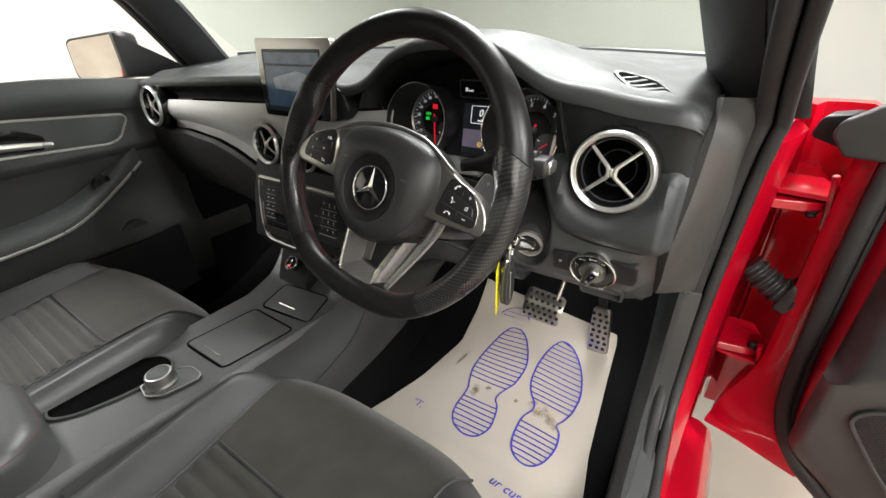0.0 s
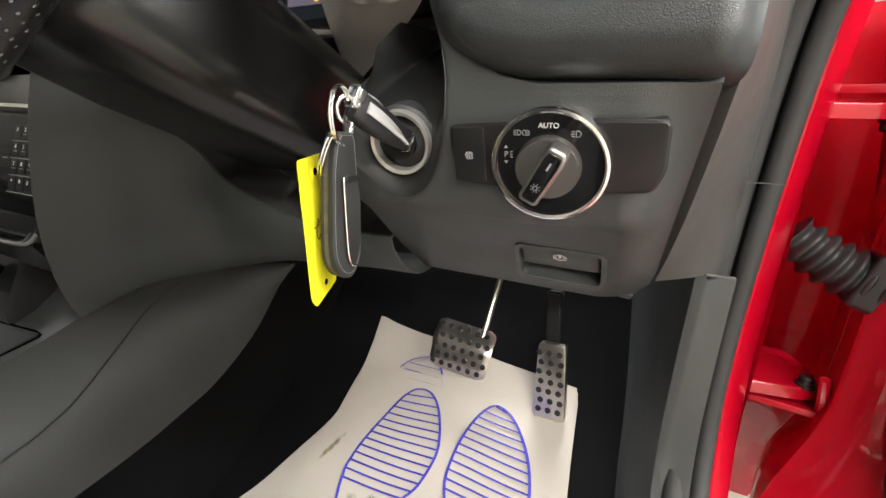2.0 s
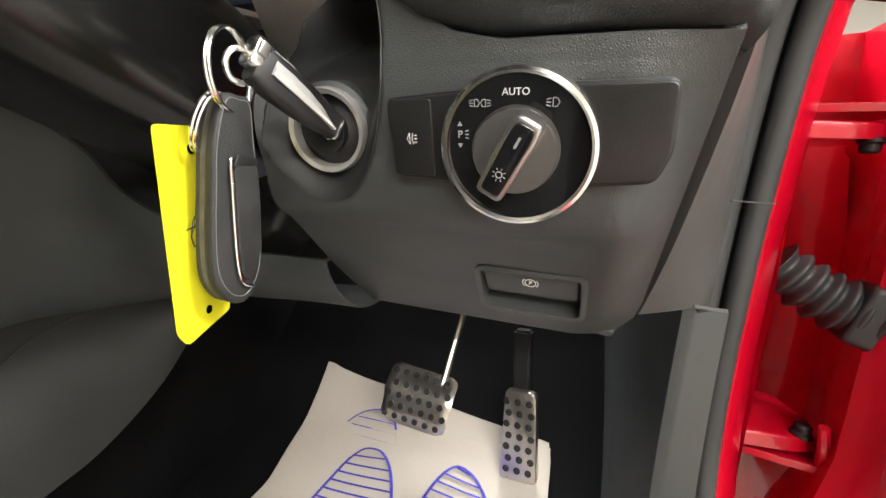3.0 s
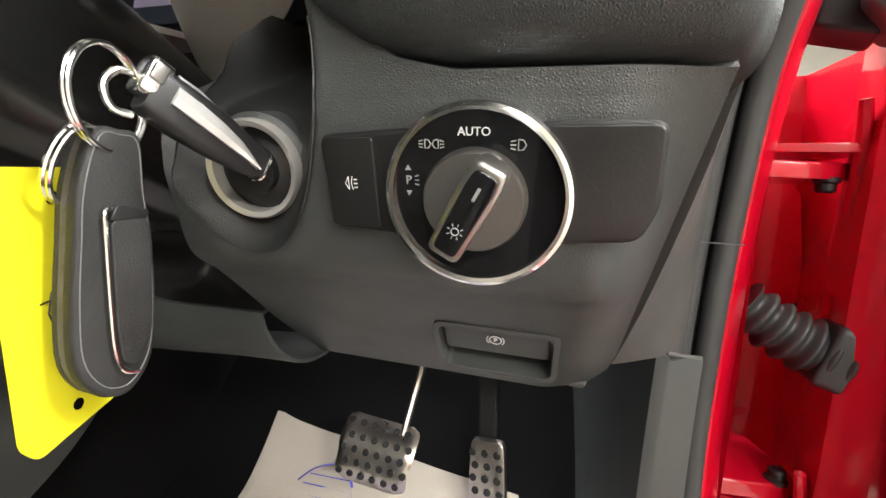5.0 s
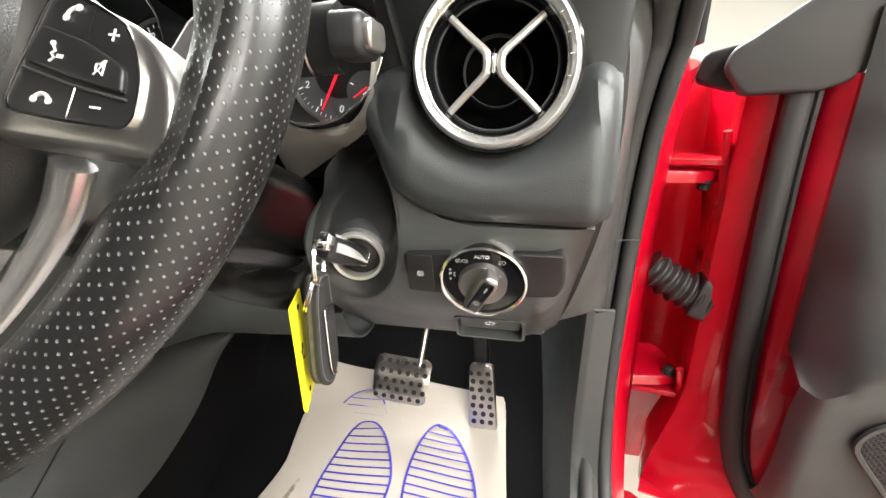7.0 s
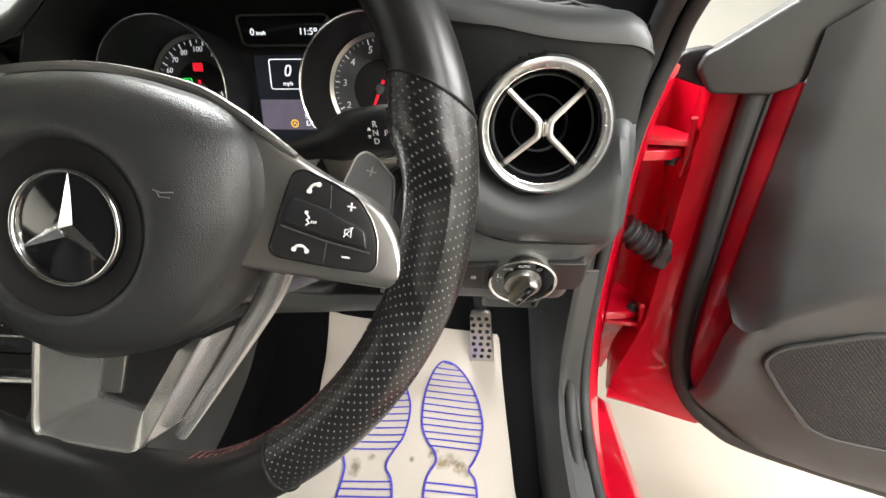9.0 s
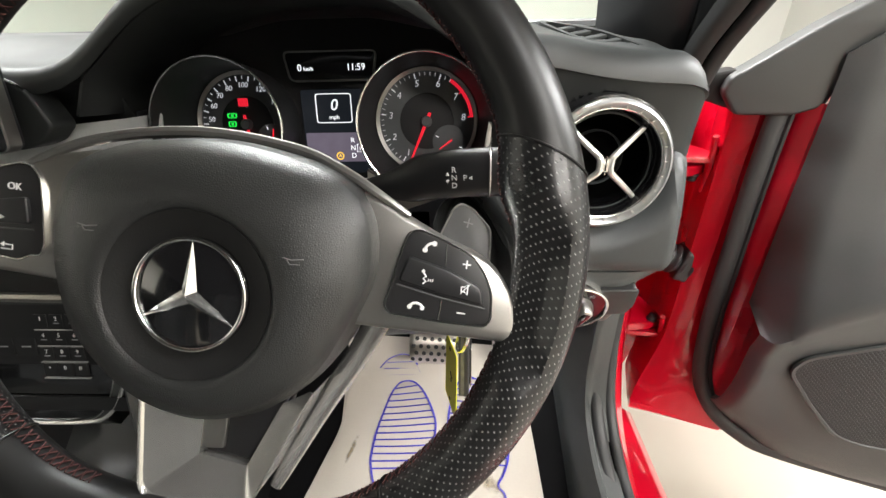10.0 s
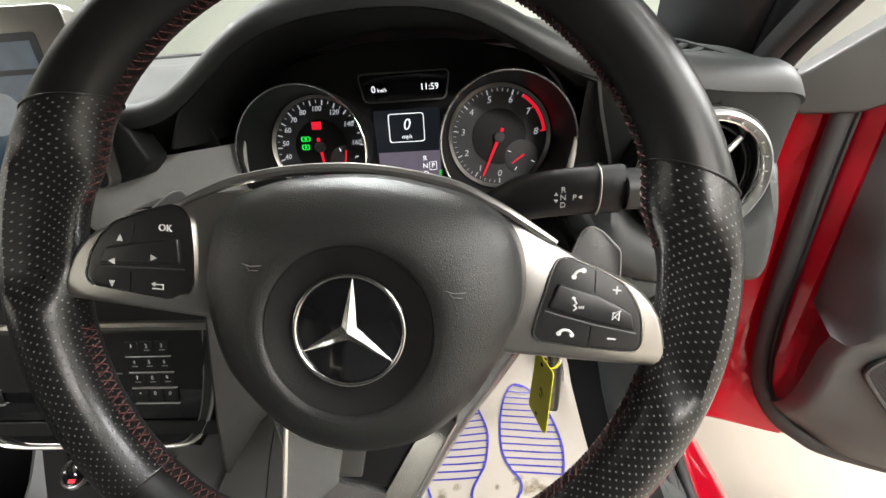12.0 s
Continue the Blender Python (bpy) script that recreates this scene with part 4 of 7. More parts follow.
for nm, a0, a1, ma, lab, k0, k1 in SECT:
    n = int((a1 - a0) / 1.5)
    rings = [rim_ring(a, 0, 20, k0 + (k1 - k0) * (a - a0) / (a1 - a0)) for a in lin(a0, a1, n)]
    bm = loft(rings, False)
    uvl = bm.loops.layers.uv.new("uv")
    bm.verts.index_update()
    for f in bm.faces:
        for lp in f.loops:
            i, k = divmod(lp.vert.index, 20)
            if k == 0 and any(l2.vert.index % 20 > 14 for l2 in f.loops):
                k = 20
            lp[uvl].uv = (i / (n - 1) * radians(a1 - a0) * 0.185, k / 20 * 0.118)
    part(nm, bm, ma, wheel, lab, local=True)
for a, sk in ((21, -5), (155, 5), (230, 0), (310, 0)):
    bm = bmesh.new()
    tube(rim_ring(a, 0.0004, 28, sk), 0.0007, 6, True, bm)
    part("rim_seam", bm, M_LEATHER, wheel, local=True)
# crossed red stitches along the inside of the rim
bm = bmesh.new()
for k in range(190):
    a = 360 * k / 190
    if 344 < a or a < 8 or 172 < a < 196 or 250 < a < 290:
        continue
    r0, r1 = rim_ring(a, 0.0004, 40), rim_ring(a + 1.25, 0.0004, 40)
    for i0, i1 in ((19, 22), (22, 19)):
        tube([r0[i0], (r0[i0] + r1[i1]) / 2 + (r0[20] - rim_point(a)).normalized() * 0.0006, r1[i1]], 0.0005, 4, False, bm)
tagged(part("stitching", bm, M_THREAD, wheel, "dark red cross stitching", local=True), kind="stuff")

# hub: padded airbag cover
HUB = [(0.0004, 0.0835), (-0.028, 0.0805), (-0.0545, 0.0745), (-0.0750, 0.0640), (-0.0850, 0.048), (-0.0885, 0.020), (-0.0840, -0.006), (-0.0735, -0.031), (-0.0600, -0.0465), (-0.042, -0.062),
       (-0.022, -0.0715), (0.002, -0.0745), (0.024, -0.0705), (0.044, -0.0620), (0.0610, -0.047), (0.0745, -0.028), (0.0865, 0.000), (0.0925, 0.022), (0.0895, 0.048), (0.0785, 0.0650), (0.0585, 0.0758), (0.028, 0.0818)]
hub = [tuple(p)[:2] for p in spline([(x, y, 0) for x, y in HUB], 4, True)]
if sum(hub[i - 1][0] * hub[i][1] - hub[i][0] * hub[i - 1][1] for i in range(len(hub))) < 0:
    hub = hub[::-1]
cx, cy = 0.001, 0.004


def hub_ring(s, z):
    return [Vector((cx + (x - cx) * s, cy + (y - cy) * s, z)) for x, y in hub]


def blend_ring(t, z, rad=0.045):
    """From the hub's outline (t=0) to a circle (t=1)."""
    out = []
    for x, y in hub:
        d = Vector((x, y)) - Vector((0, 0))
        c = d.normalized() * rad
        q = d * (1 - t) + c * t
        out.append(Vector((q.x, q.y, z)))
    return out


rings = [hub_ring(0.97, -0.060), hub_ring(1.0, -0.042), hub_ring(1.0, -0.028), hub_ring(0.985, -0.019), hub_ring(0.955, -0.0125)]
rings += [blend_ring(0.10, -0.0095), blend_ring(0.3, -0.002), blend_ring(0.6, 0.0035), blend_ring(0.85, 0.0062), blend_ring(0.97, 0.0055), blend_ring(1.0, 0.003, 0.0435), blend_ring(1.0, -0.004, 0.038), blend_ring(1.0, -0.008, 0.031)]
part("airbag_cover", loft(rings), M_HUB, wheel, "grained black airbag cover", local=True, sharp=60)
part("emblem_recess", ring_of([(0.0290, -0.0025), (0.0360, 0.0000), (0.0415, 0.0034), (0.0436, 0.0046), (0.0436, 0.001), (0.0290, -0.007)], 72), M_KNEE, wheel, "smooth black ring round the emblem", local=True)
em = part("emblem_disc", lathe([(0.0300, -0.002), (0.0300, 0.0004), (0.0290, 0.0010), (0.0, 0.0012)], 64), M_GLOSS, wheel, "gloss black emblem disc", local=True)
part("emblem_ring", ring_of(circle_loop(0.0288, 0.0012, 0.0013, 10), 72), M_CHROME, em, "chrome ring", local=True)
bm = bmesh.new()
for k in range(3):
    a = radians(90 + 120 * k)
    tip = Vector((math.cos(a), math.sin(a), 0)) * 0.0282
    sd = Vector((-math.sin(a), math.cos(a), 0))
    l_, r_ = [Vector((math.cos(a + q), math.sin(a + q), 0)) * 0.0050 for q in (radians(60), radians(-60))]
    top, low = Vector((0, 0, 0.0048)), Vector((0, 0, 0.0008))
    vs = [bm.verts.new(p) for p in (top, l_ + low, tip + low * 1.6, r_ + low)]
    bm.faces.new((vs[0], vs[1], vs[2]))
    bm.faces.new((vs[0], vs[2], vs[3]))
part("star", bm, M_CHROME, em, "chrome three-pointed star", local=True, sharp=10)
bm = bmesh.new()
for k in range(6):
    bar(0.0042, 0.0011, Matrix.Translation((-0.0155 + 0.0062 * k, -0.0535, -0.0005)), 0.0004, bm=bm)
part("embossed_bars", bm, M_BLACK, wheel, local=True)
for sx in (-1, 1):
    bm = bmesh.new()
    q = Vector((0.052 * sx + 0.001, 0.027 - 0.002 * sx, 0.0056))
    tube([q + Vector((-0.0052, 0.0012, 0)), q + Vector((0, 0.0003, 0.0006)), q + Vector((0.0055, 0.0012, 0))], 0.0004, 5, False, bm)
    tube([q + Vector((-0.0030, 0.0006, 0)), q + Vector((-0.001, -0.0018, 0.0004)), q + Vector((0.0040, -0.0016, 0))], 0.0003, 5, False, bm)
    part("horn_mark", bm, M_MARK, wheel, local=True)

# silver spoke bezels with key pads
BEZ = [(0.062, 0.069), (0.090, 0.0625), (0.107, 0.0545), (0.127, 0.0460), (0.1455, 0.0405), (0.1585, 0.0335), (0.1680, 0.0215), (0.1730, 0.0075), (0.1750, -0.0065), (0.130, -0.0080), (0.070, -0.0095), (0.075, 0.006), (0.075, 0.026), (0.070, 0.045)]
PAD_L = [(0.1010, 0.0045), (0.1060, 0.0008), (0.1300, 0.0022), (0.1545, 0.0040), (0.1578, 0.0088), (0.1553, 0.0220), (0.1500, 0.0325), (0.1418, 0.0412), (0.1255, 0.0485), (0.1085, 0.0542), (0.1018, 0.0530), (0.0972, 0.0475), (0.0945, 0.0300), (0.0928, 0.0105), (0.0952, 0.0045)]
ROCK_L = [(0.1002, 0.0212), (0.1028, 0.0362), (0.1250, 0.0315), (0.1452, 0.0266), (0.1485, 0.0170), (0.1250, 0.0190)]
PAD = [(0.1005, 0.0050), (0.1035, 0.0015), (0.130, 0.0008), (0.1555, 0.0015), (0.1585, 0.0055), (0.1570, 0.0195), (0.1520, 0.0295), (0.1445, 0.0380), (0.1310, 0.0435), (0.1145, 0.0485), (0.1090, 0.0465), (0.1065, 0.0380)]
ROCK = [(0.1065, 0.0200), (0.1105, 0.0340), (0.1310, 0.0300), (0.1510, 0.0225), (0.1535, 0.0130), (0.1310, 0.0155)]
ZB = -0.020


def sp(x, y, sx=1):
    """A point of the spokes, which sit a shade further round than the hub."""
    x = x * sx - 0.0035
    return x * math.cos(radians(0.9)) + y * math.sin(radians(0.9)), y * math.cos(radians(0.9)) - x * math.sin(radians(0.9))


def ccw(P):
    return P if sum(P[i - 1][0] * P[i][1] - P[i][0] * P[i - 1][1] for i in range(len(P))) > 0 else P[::-1]


for sx in (1, -1):
    fl = lambda P: [sp(x, y, sx) for x, y in P]
    bz = part("spoke_bezel", prism(rounded(fl(BEZ), 0.006, 3), 0.0015, 0.0035, Matrix.Translation((0, 0, ZB)), z0=-0.016), M_SATIN, wheel, "satin silver spoke bezel", local=True)
    pad = ccw(rounded(fl(PAD if sx > 0 else PAD_L), 0.004, 3))
    part("key_pad", prism(pad, 0.0030, 0.0008, Matrix.Translation((0, 0, ZB))), M_BUTTON, bz, "black key pad", local=True)
    part("pad_rim", frame_plate([tuple(p) for p in offset(pad, -0.0008)], pad, 0.0034, Matrix.Translation((0, 0, ZB))), M_CHROME, bz, local=True)
    part("rocker_key", prism(rounded(fl(ROCK if sx > 0 else ROCK_L), 0.002, 2), 0.0052, 0.0012, Matrix.Translation((0, 0, ZB))), M_BUTTON, bz, local=True)
    part("rocker_edge", tube([(*sp(x, y, sx), ZB + 0.0036) for x, y in (((0.1055, 0.0178), (0.1310, 0.0135), (0.1545, 0.0112)) if sx > 0 else ((0.0985, 0.0182), (0.1250, 0.0165), (0.1500, 0.0150)))], 0.0006, 6), M_TRIMGREY, bz, local=True)
    for g0, g1 in (((0.1305, 0.0310), (0.1295, 0.0432)), ((0.1305, 0.0015), (0.1308, 0.0135))):
        part("key_gap", tube([(*sp(*g0, sx), ZB + 0.0029), (*sp(*g1, sx), ZB + 0.0029)], 0.0004, 5), M_GLOSS, bz, local=True)


def wm(x, y, z=0.0033, turn=0.0):
    return Matrix.Translation((x, y, z + ZB)) @ Matrix.Rotation(radians(turn), 4, "Z") @ Matrix.Diagonal((0.8, 0.8, 1, 1))


def arrow(x, y, a, z, bm=None):
    return prism([(0.0029 * math.cos(radians(a + q)), 0.0029 * math.sin(radians(a + q))) for q in (0, 130, 230)], 0.0003, 0, wm(x, y, z), bm)


part("key_symbol", lettering("OK", 0.0070, wm(-0.1140, 0.0425)), M_KEYPRINT, wheel, "white key symbol", local=True)
for x, y, a, z in ((-0.1407, 0.0345, 90, 0.0033), (-0.1450, 0.0082, -90, 0.0033), (-0.1432, 0.0214, 180, 0.0054), (-0.1189, 0.0253, 0, 0.0054)):
    part("key_symbol", arrow(x, y, a, z), M_KEYPRINT, wheel, "white key symbol", local=True)
m_ = wm(-0.1174, 0.0086)
bm = tube([m_ @ Vector(p) for p in ((-0.002, 0.0016, 0), (0.004, 0.0016, 0), (0.004, -0.0016, 0), (-0.004, -0.0016, 0))], 0.0004, 5)
prism([(-0.0048, 0.0016), (-0.0020, 0.0034), (-0.0020, -0.0002)], 0.0003, 0, m_, bm)
part("key_symbol", bm, M_KEYPRINT, wheel, "white key symbol", local=True)
m_ = wm(0.1387, 0.0315)
part("key_symbol", bar(0.0010, 0.0056, m_, bm=bar(0.0056, 0.0010, m_)), M_KEYPRINT, wheel, "white key symbol", local=True)
part("key_symbol", bar(0.0056, 0.0010, wm(0.1389, 0.0048)), M_KEYPRINT, wheel, "white key symbol", local=True)
for (x, y), a0, a1, rx, ry, cap in (((0.1195, 0.0365), 80, 180, 0.0050, 0.0050, 0.0014), ((0.1142, 0.0045), 8, 172, 0.0044, 0.0034, 0.0013)):
    m_ = wm(x, y)
    arc = [m_ @ Vector((rx * math.cos(radians(a)), ry * math.sin(radians(a)), 0)) for a in lin(a0, a1, 9)]
    bm = tube(arc, 0.0008, 5)
    for q in (arc[0], arc[-1]):
        lathe([(cap, -0.0002), (cap, 0.0004)], 10, Matrix.Translation(q), bm)
    part("key_symbol", bm, M_KEYPRINT, wheel, "white key symbol", local=True)
m_ = wm(0.1171, 0.0218, 0.0054)
bm = tube([m_ @ Vector(p) for p in ((-0.001, 0.0036, 0), (0.001, 0.0010, 0), (-0.0008, -0.0004, 0), (0.0012, -0.0022, 0), (-0.0008, -0.0040, 0))], 0.0005, 5)
lathe([(0.0012, -0.0002), (0.0012, 0.0004)], 10, m_ @ Matrix.Translation((-0.0012, 0.0044, 0)), bm)
for k in range(3):
    tube([m_ @ Vector((0.0026 + 0.0014 * k, -0.0022, 0)), m_ @ Vector((0.0030 + 0.0014 * k, -0.0004, 0))], 0.0003, 5, False, bm)
part("key_symbol", bm, M_KEYPRINT, wheel, "white key symbol", local=True)
m_ = wm(0.1391, 0.0184, 0.0054)
bm = tube([m_ @ Vector(p) for p in ((-0.0022, 0.0015, 0), (-0.0022, -0.0015, 0), (-0.0004, -0.0015, 0), (0.0020, -0.0034, 0), (0.0020, 0.0034, 0), (-0.0004, 0.0015, 0), (-0.0022, 0.0015, 0))], 0.0004, 5)
tube([m_ @ Vector((-0.0026, -0.0034, 0.0001)), m_ @ Vector((0.0030, 0.0034, 0.0001))], 0.0003, 5, False, bm)
part("key_symbol", bm, M_KEYPRINT, wheel, "white key symbol", local=True)

# satin strip above the hub, joining the bezels
strip = spline([(-0.112, 0.0550, -0.0200), (-0.094, 0.0645, -0.0200), (-0.0740, 0.0735, -0.0215), (-0.042, 0.0815, -0.023), (-0.002, 0.0852, -0.023), (0.042, 0.0812, -0.023), (0.068, 0.0722, -0.0215), (0.087, 0.0630, -0.0200), (0.105, 0.0535, -0.0200)], 5)
part("hub_strip", tube(strip, lambda t: 0.0032 - 0.0016 * abs(2 * t - 1) ** 3, 8), M_SATIN, wheel, "satin silver strip above the hub", local=True)

# lower double spoke
def corner(p, q, w, r, n=5):
    """A rounded corner at q between p and w."""
    p, q, w = Vector(p), Vector(q), Vector(w)
    a, c = q + (p - q).normalized() * r, q + (w - q).normalized() * r
    return [a * (1 - t) ** 2 + q * 2 * t * (1 - t) + c * t * t for t in lin(0, 1, n)]


A, B, C, D = (-0.0425, -0.060), (-0.0400, -0.1345), (0.0275, -0.1330), (0.0600, -0.056)
outer = [Vector(A)] + corner(A, B, C, 0.010) + corner(B, C, D, 0.010) + [Vector(D)]
a, b, c, d = (-0.0075, -0.066), (-0.0100, -0.1090), (0.0205, -0.1125), (0.0390, -0.070)
inner = [Vector(a)] + corner(a, b, c, 0.0006) + corner(b, c, d, 0.0006) + [Vector(d)]
lip = [Vector((x, y, -0.0245)) for x, y in outer]
part("lower_spoke", loft([[Vector((x * 1.02, y * 1.01, -0.056)) for x, y in outer], lip, [Vector((x * 0.965 + 0.0002, y * 0.988, -0.0262)) for x, y in outer], [Vector((x, y, -0.0345)) for x, y in inner], [Vector((x, y, -0.056)) for x, y in inner]], caps=False, closed=False), M_SPOKE, wheel, "satin silver lower spoke", local=True, sharp=20)
part("spoke_lip", tube(lip, 0.0009, 6), M_SPOKE, wheel, local=True)
for sx in (-1, 1):
    q = -0.002
    part("spoke_side", tube(spline([(0.092 * sx + q, -0.012, -0.050), (0.081 * sx + q, -0.038, -0.058), (0.059 * sx + q, -0.082, -0.062), (0.0345 * sx + q, -0.137, -0.054)], 6), lambda t: 0.0088 - 0.0045 * t ** 2, 10), M_SPOKE, wheel, "slim satin silver side spoke", local=True)
part("spoke_core", prism(rounded([(-0.0075, -0.058), (0.044, -0.060), (0.0210, -0.1110), (-0.0096, -0.1075)], 0.002, 2), -0.0375, 0.002, z0=-0.05), M_BLACK, wheel, "black spoke core", local=True)
part("core_plate", prism(rounded([(-0.0085, -0.062), (0.0075, -0.062), (0.0046, -0.1040), (-0.0095, -0.1055)], 0.001, 2), -0.0350, 0.001, z0=-0.042), M_SATIN, wheel, local=True)
part("spoke_flange", prism(rounded([(-0.046, -0.050), (0.046, -0.046), (0.026, -0.130), (-0.038, -0.132)], 0.006, 2), -0.048, 0.003, z0=-0.058), M_BLACK, wheel, local=True)
# paddles behind the wheel
for sx in (-1, 1):
    pd = [(0.118 * sx, 0.034), (0.1275 * sx, 0.0610), (0.1320 * sx, 0.0645), (0.1390 * sx, 0.0620), (0.1515 * sx, 0.0510), (0.1535 * sx, 0.028), (0.128 * sx, 0.018)]
    pp = part("paddle", prism(rounded(pd, 0.003, 3), -0.0525, 0.0012, z0=-0.056), M_MARK, wheel, "grey shift paddle with bright edge", local=True)
    part("paddle_edge", tube([(x, y, -0.0532) for x, y in rounded(pd, 0.003, 3)][3:-3], 0.0008, 6), M_SATIN, pp, local=True)
    m_ = Matrix.Translation((0.1375 * sx, 0.0530, -0.0524)) @ Matrix.Rotation(radians(-8 * sx), 4, "Z")
    bm = bar(0.006, 0.0008, m_)
    if sx > 0:
        bar(0.0008, 0.006, m_, bm=bm)
    part("paddle_mark", bm, M_PRINTDIM, pp, local=True)

# ---- steering column with stalks ----
axis = WM.to_3x3() @ Vector((0, 0, -1))
col = thing("steering_column", "black plastic steering column shroud", "steering column", (0, 0.1, 0.8))
rings = []
for s, w, h0, h1 in ((0.058, 0.045, -0.045, 0.035), (0.066, 0.058, -0.056, 0.042), (0.10, 0.064, -0.062, 0.044), (0.15, 0.070, -0.064, 0.042), (0.22, 0.076, -0.062, 0.04), (0.29, 0.078, -0.060, 0.04)):
    c = Vector((0, 0, 0.88)) + axis * s
    up = Vector((0, math.sin(radians(TILT_W)), math.cos(radians(TILT_W))))
    rings.append([c + Vector((x, 0, 0)) + up * (y + (h0 + h1) / 2) for x, y in rrect(2 * w, h1 - h0, 0.034, 6)])
part("shroud", loft(rings), M_COLUMN, col, "glossy black column shroud", sharp=60)
bm = lathe([(0.043, 0.0), (0.047, 0.006), (0.047, 0.02), (0.042, 0.024)], 40, face_at(Vector((0, 0, 0.88)) + axis * 0.062, (0, 0.4, 0.91)))
part("shroud_collar", bm, M_GLOSS, col)
path = spline([(0.045, 0.160, 0.872), (0.085, 0.150, 0.884), (0.112, 0.140, 0.893), (0.14, 0.134, 0.898), (0.178, 0.131, 0.900)], 5)
rings = []
for i, (p, t, u, w) in enumerate(rot_frames(path)):
    f = i / 20
    hh, dd = 0.010 + 0.009 * smooth01(0.1, 0.45, f), 0.007 + 0.005 * smooth01(0.1, 0.4, f)
    rings.append([p + Vector((0, 0, 1)) * hh * math.sin(2 * math.pi * k / 14) + Vector((0, -1, 0.1)) * dd * math.cos(2 * math.pi * k / 14) for k in range(14)])
lev = part("selector_lever", loft(rings), M_BLACK, col, "black selector lever")
fm = face_at((0.134, 0.1218, 0.899), (0, -0.1, 1), (1, -0.13, 0.03))
bm = lettering("R", 0.0060, fm @ Matrix.Translation((0.0, 0.0062, 0.001)))
lettering("N", 0.0060, fm @ Matrix.Translation((0.0, 0.0, 0.001)), bm=bm)
lettering("D", 0.0060, fm @ Matrix.Translation((0.0, -0.0062, 0.001)), bm=bm)
lettering("P", 0.0060, fm @ Matrix.Translation((0.008, 0.0, 0.001)), bm=bm)
for x, y, a in ((-0.0050, 0.0026, 90), (-0.0050, -0.0026, -90), (0.0125, 0, 180)):
    prism([(0.0015 * math.cos(radians(a + q)), 0.0015 * math.sin(radians(a + q))) for q in (0, 120, 240)], 0.0014, 0, fm @ Matrix.Translation((x, y, 0)), bm)
part("lever_marks", bm, M_WHITE, lev, "white selector letters")
part("lever_ring", ring_of(circle_loop(0.0150, 0, 0.0008, 6), 30, Matrix.Translation((0.160, 0.131, 0.9)) @ Matrix.Rotation(radians(90), 4, "Y") @ Matrix.Diagonal((1.28, 0.86, 1, 1))), M_SATIN, lev)
part("lever_knob", prism(rrect(0.036, 0.024, 0.008), 0.018, 0.004, face_at((0.178, 0.131, 0.900), (0, 0, 1), (0, 1, 0.0))), M_BLACK, lev, "black lever end")
part("park_button", prism(rrect(0.026, 0.016, 0.006), 0.0225, 0.002, face_at((0.178, 0.131, 0.900), (0, 0, 1), (0, 1, 0.0)), z0=0.015), M_SATIN, lev, "satin silver park button")

# ---- instrument cluster ----
CM = face_at((0, 0.300, 0.903), (0, 0.2, 0.98))
clu = thing("instrument_cluster", "instrument cluster with two lit round dials and colour display", "instrument cluster", CM)
pl = rounded([(-0.180, -0.062), (0.180, -0.062), (0.182, 0.03), (0.14, 0.085), (0.05, 0.105), (-0.05, 0.105), (-0.14, 0.085), (-0.182, 0.03)], 0.02, 4)
part("backing", prism(pl, -0.002, z0=-0.02), M_BLACK, clu, "black cluster backing", local=True)


def rad(x, y, a, r, z=0.0):
    return Matrix.Translation((x + r * math.cos(radians(a)), y + r * math.sin(radians(a)), z))


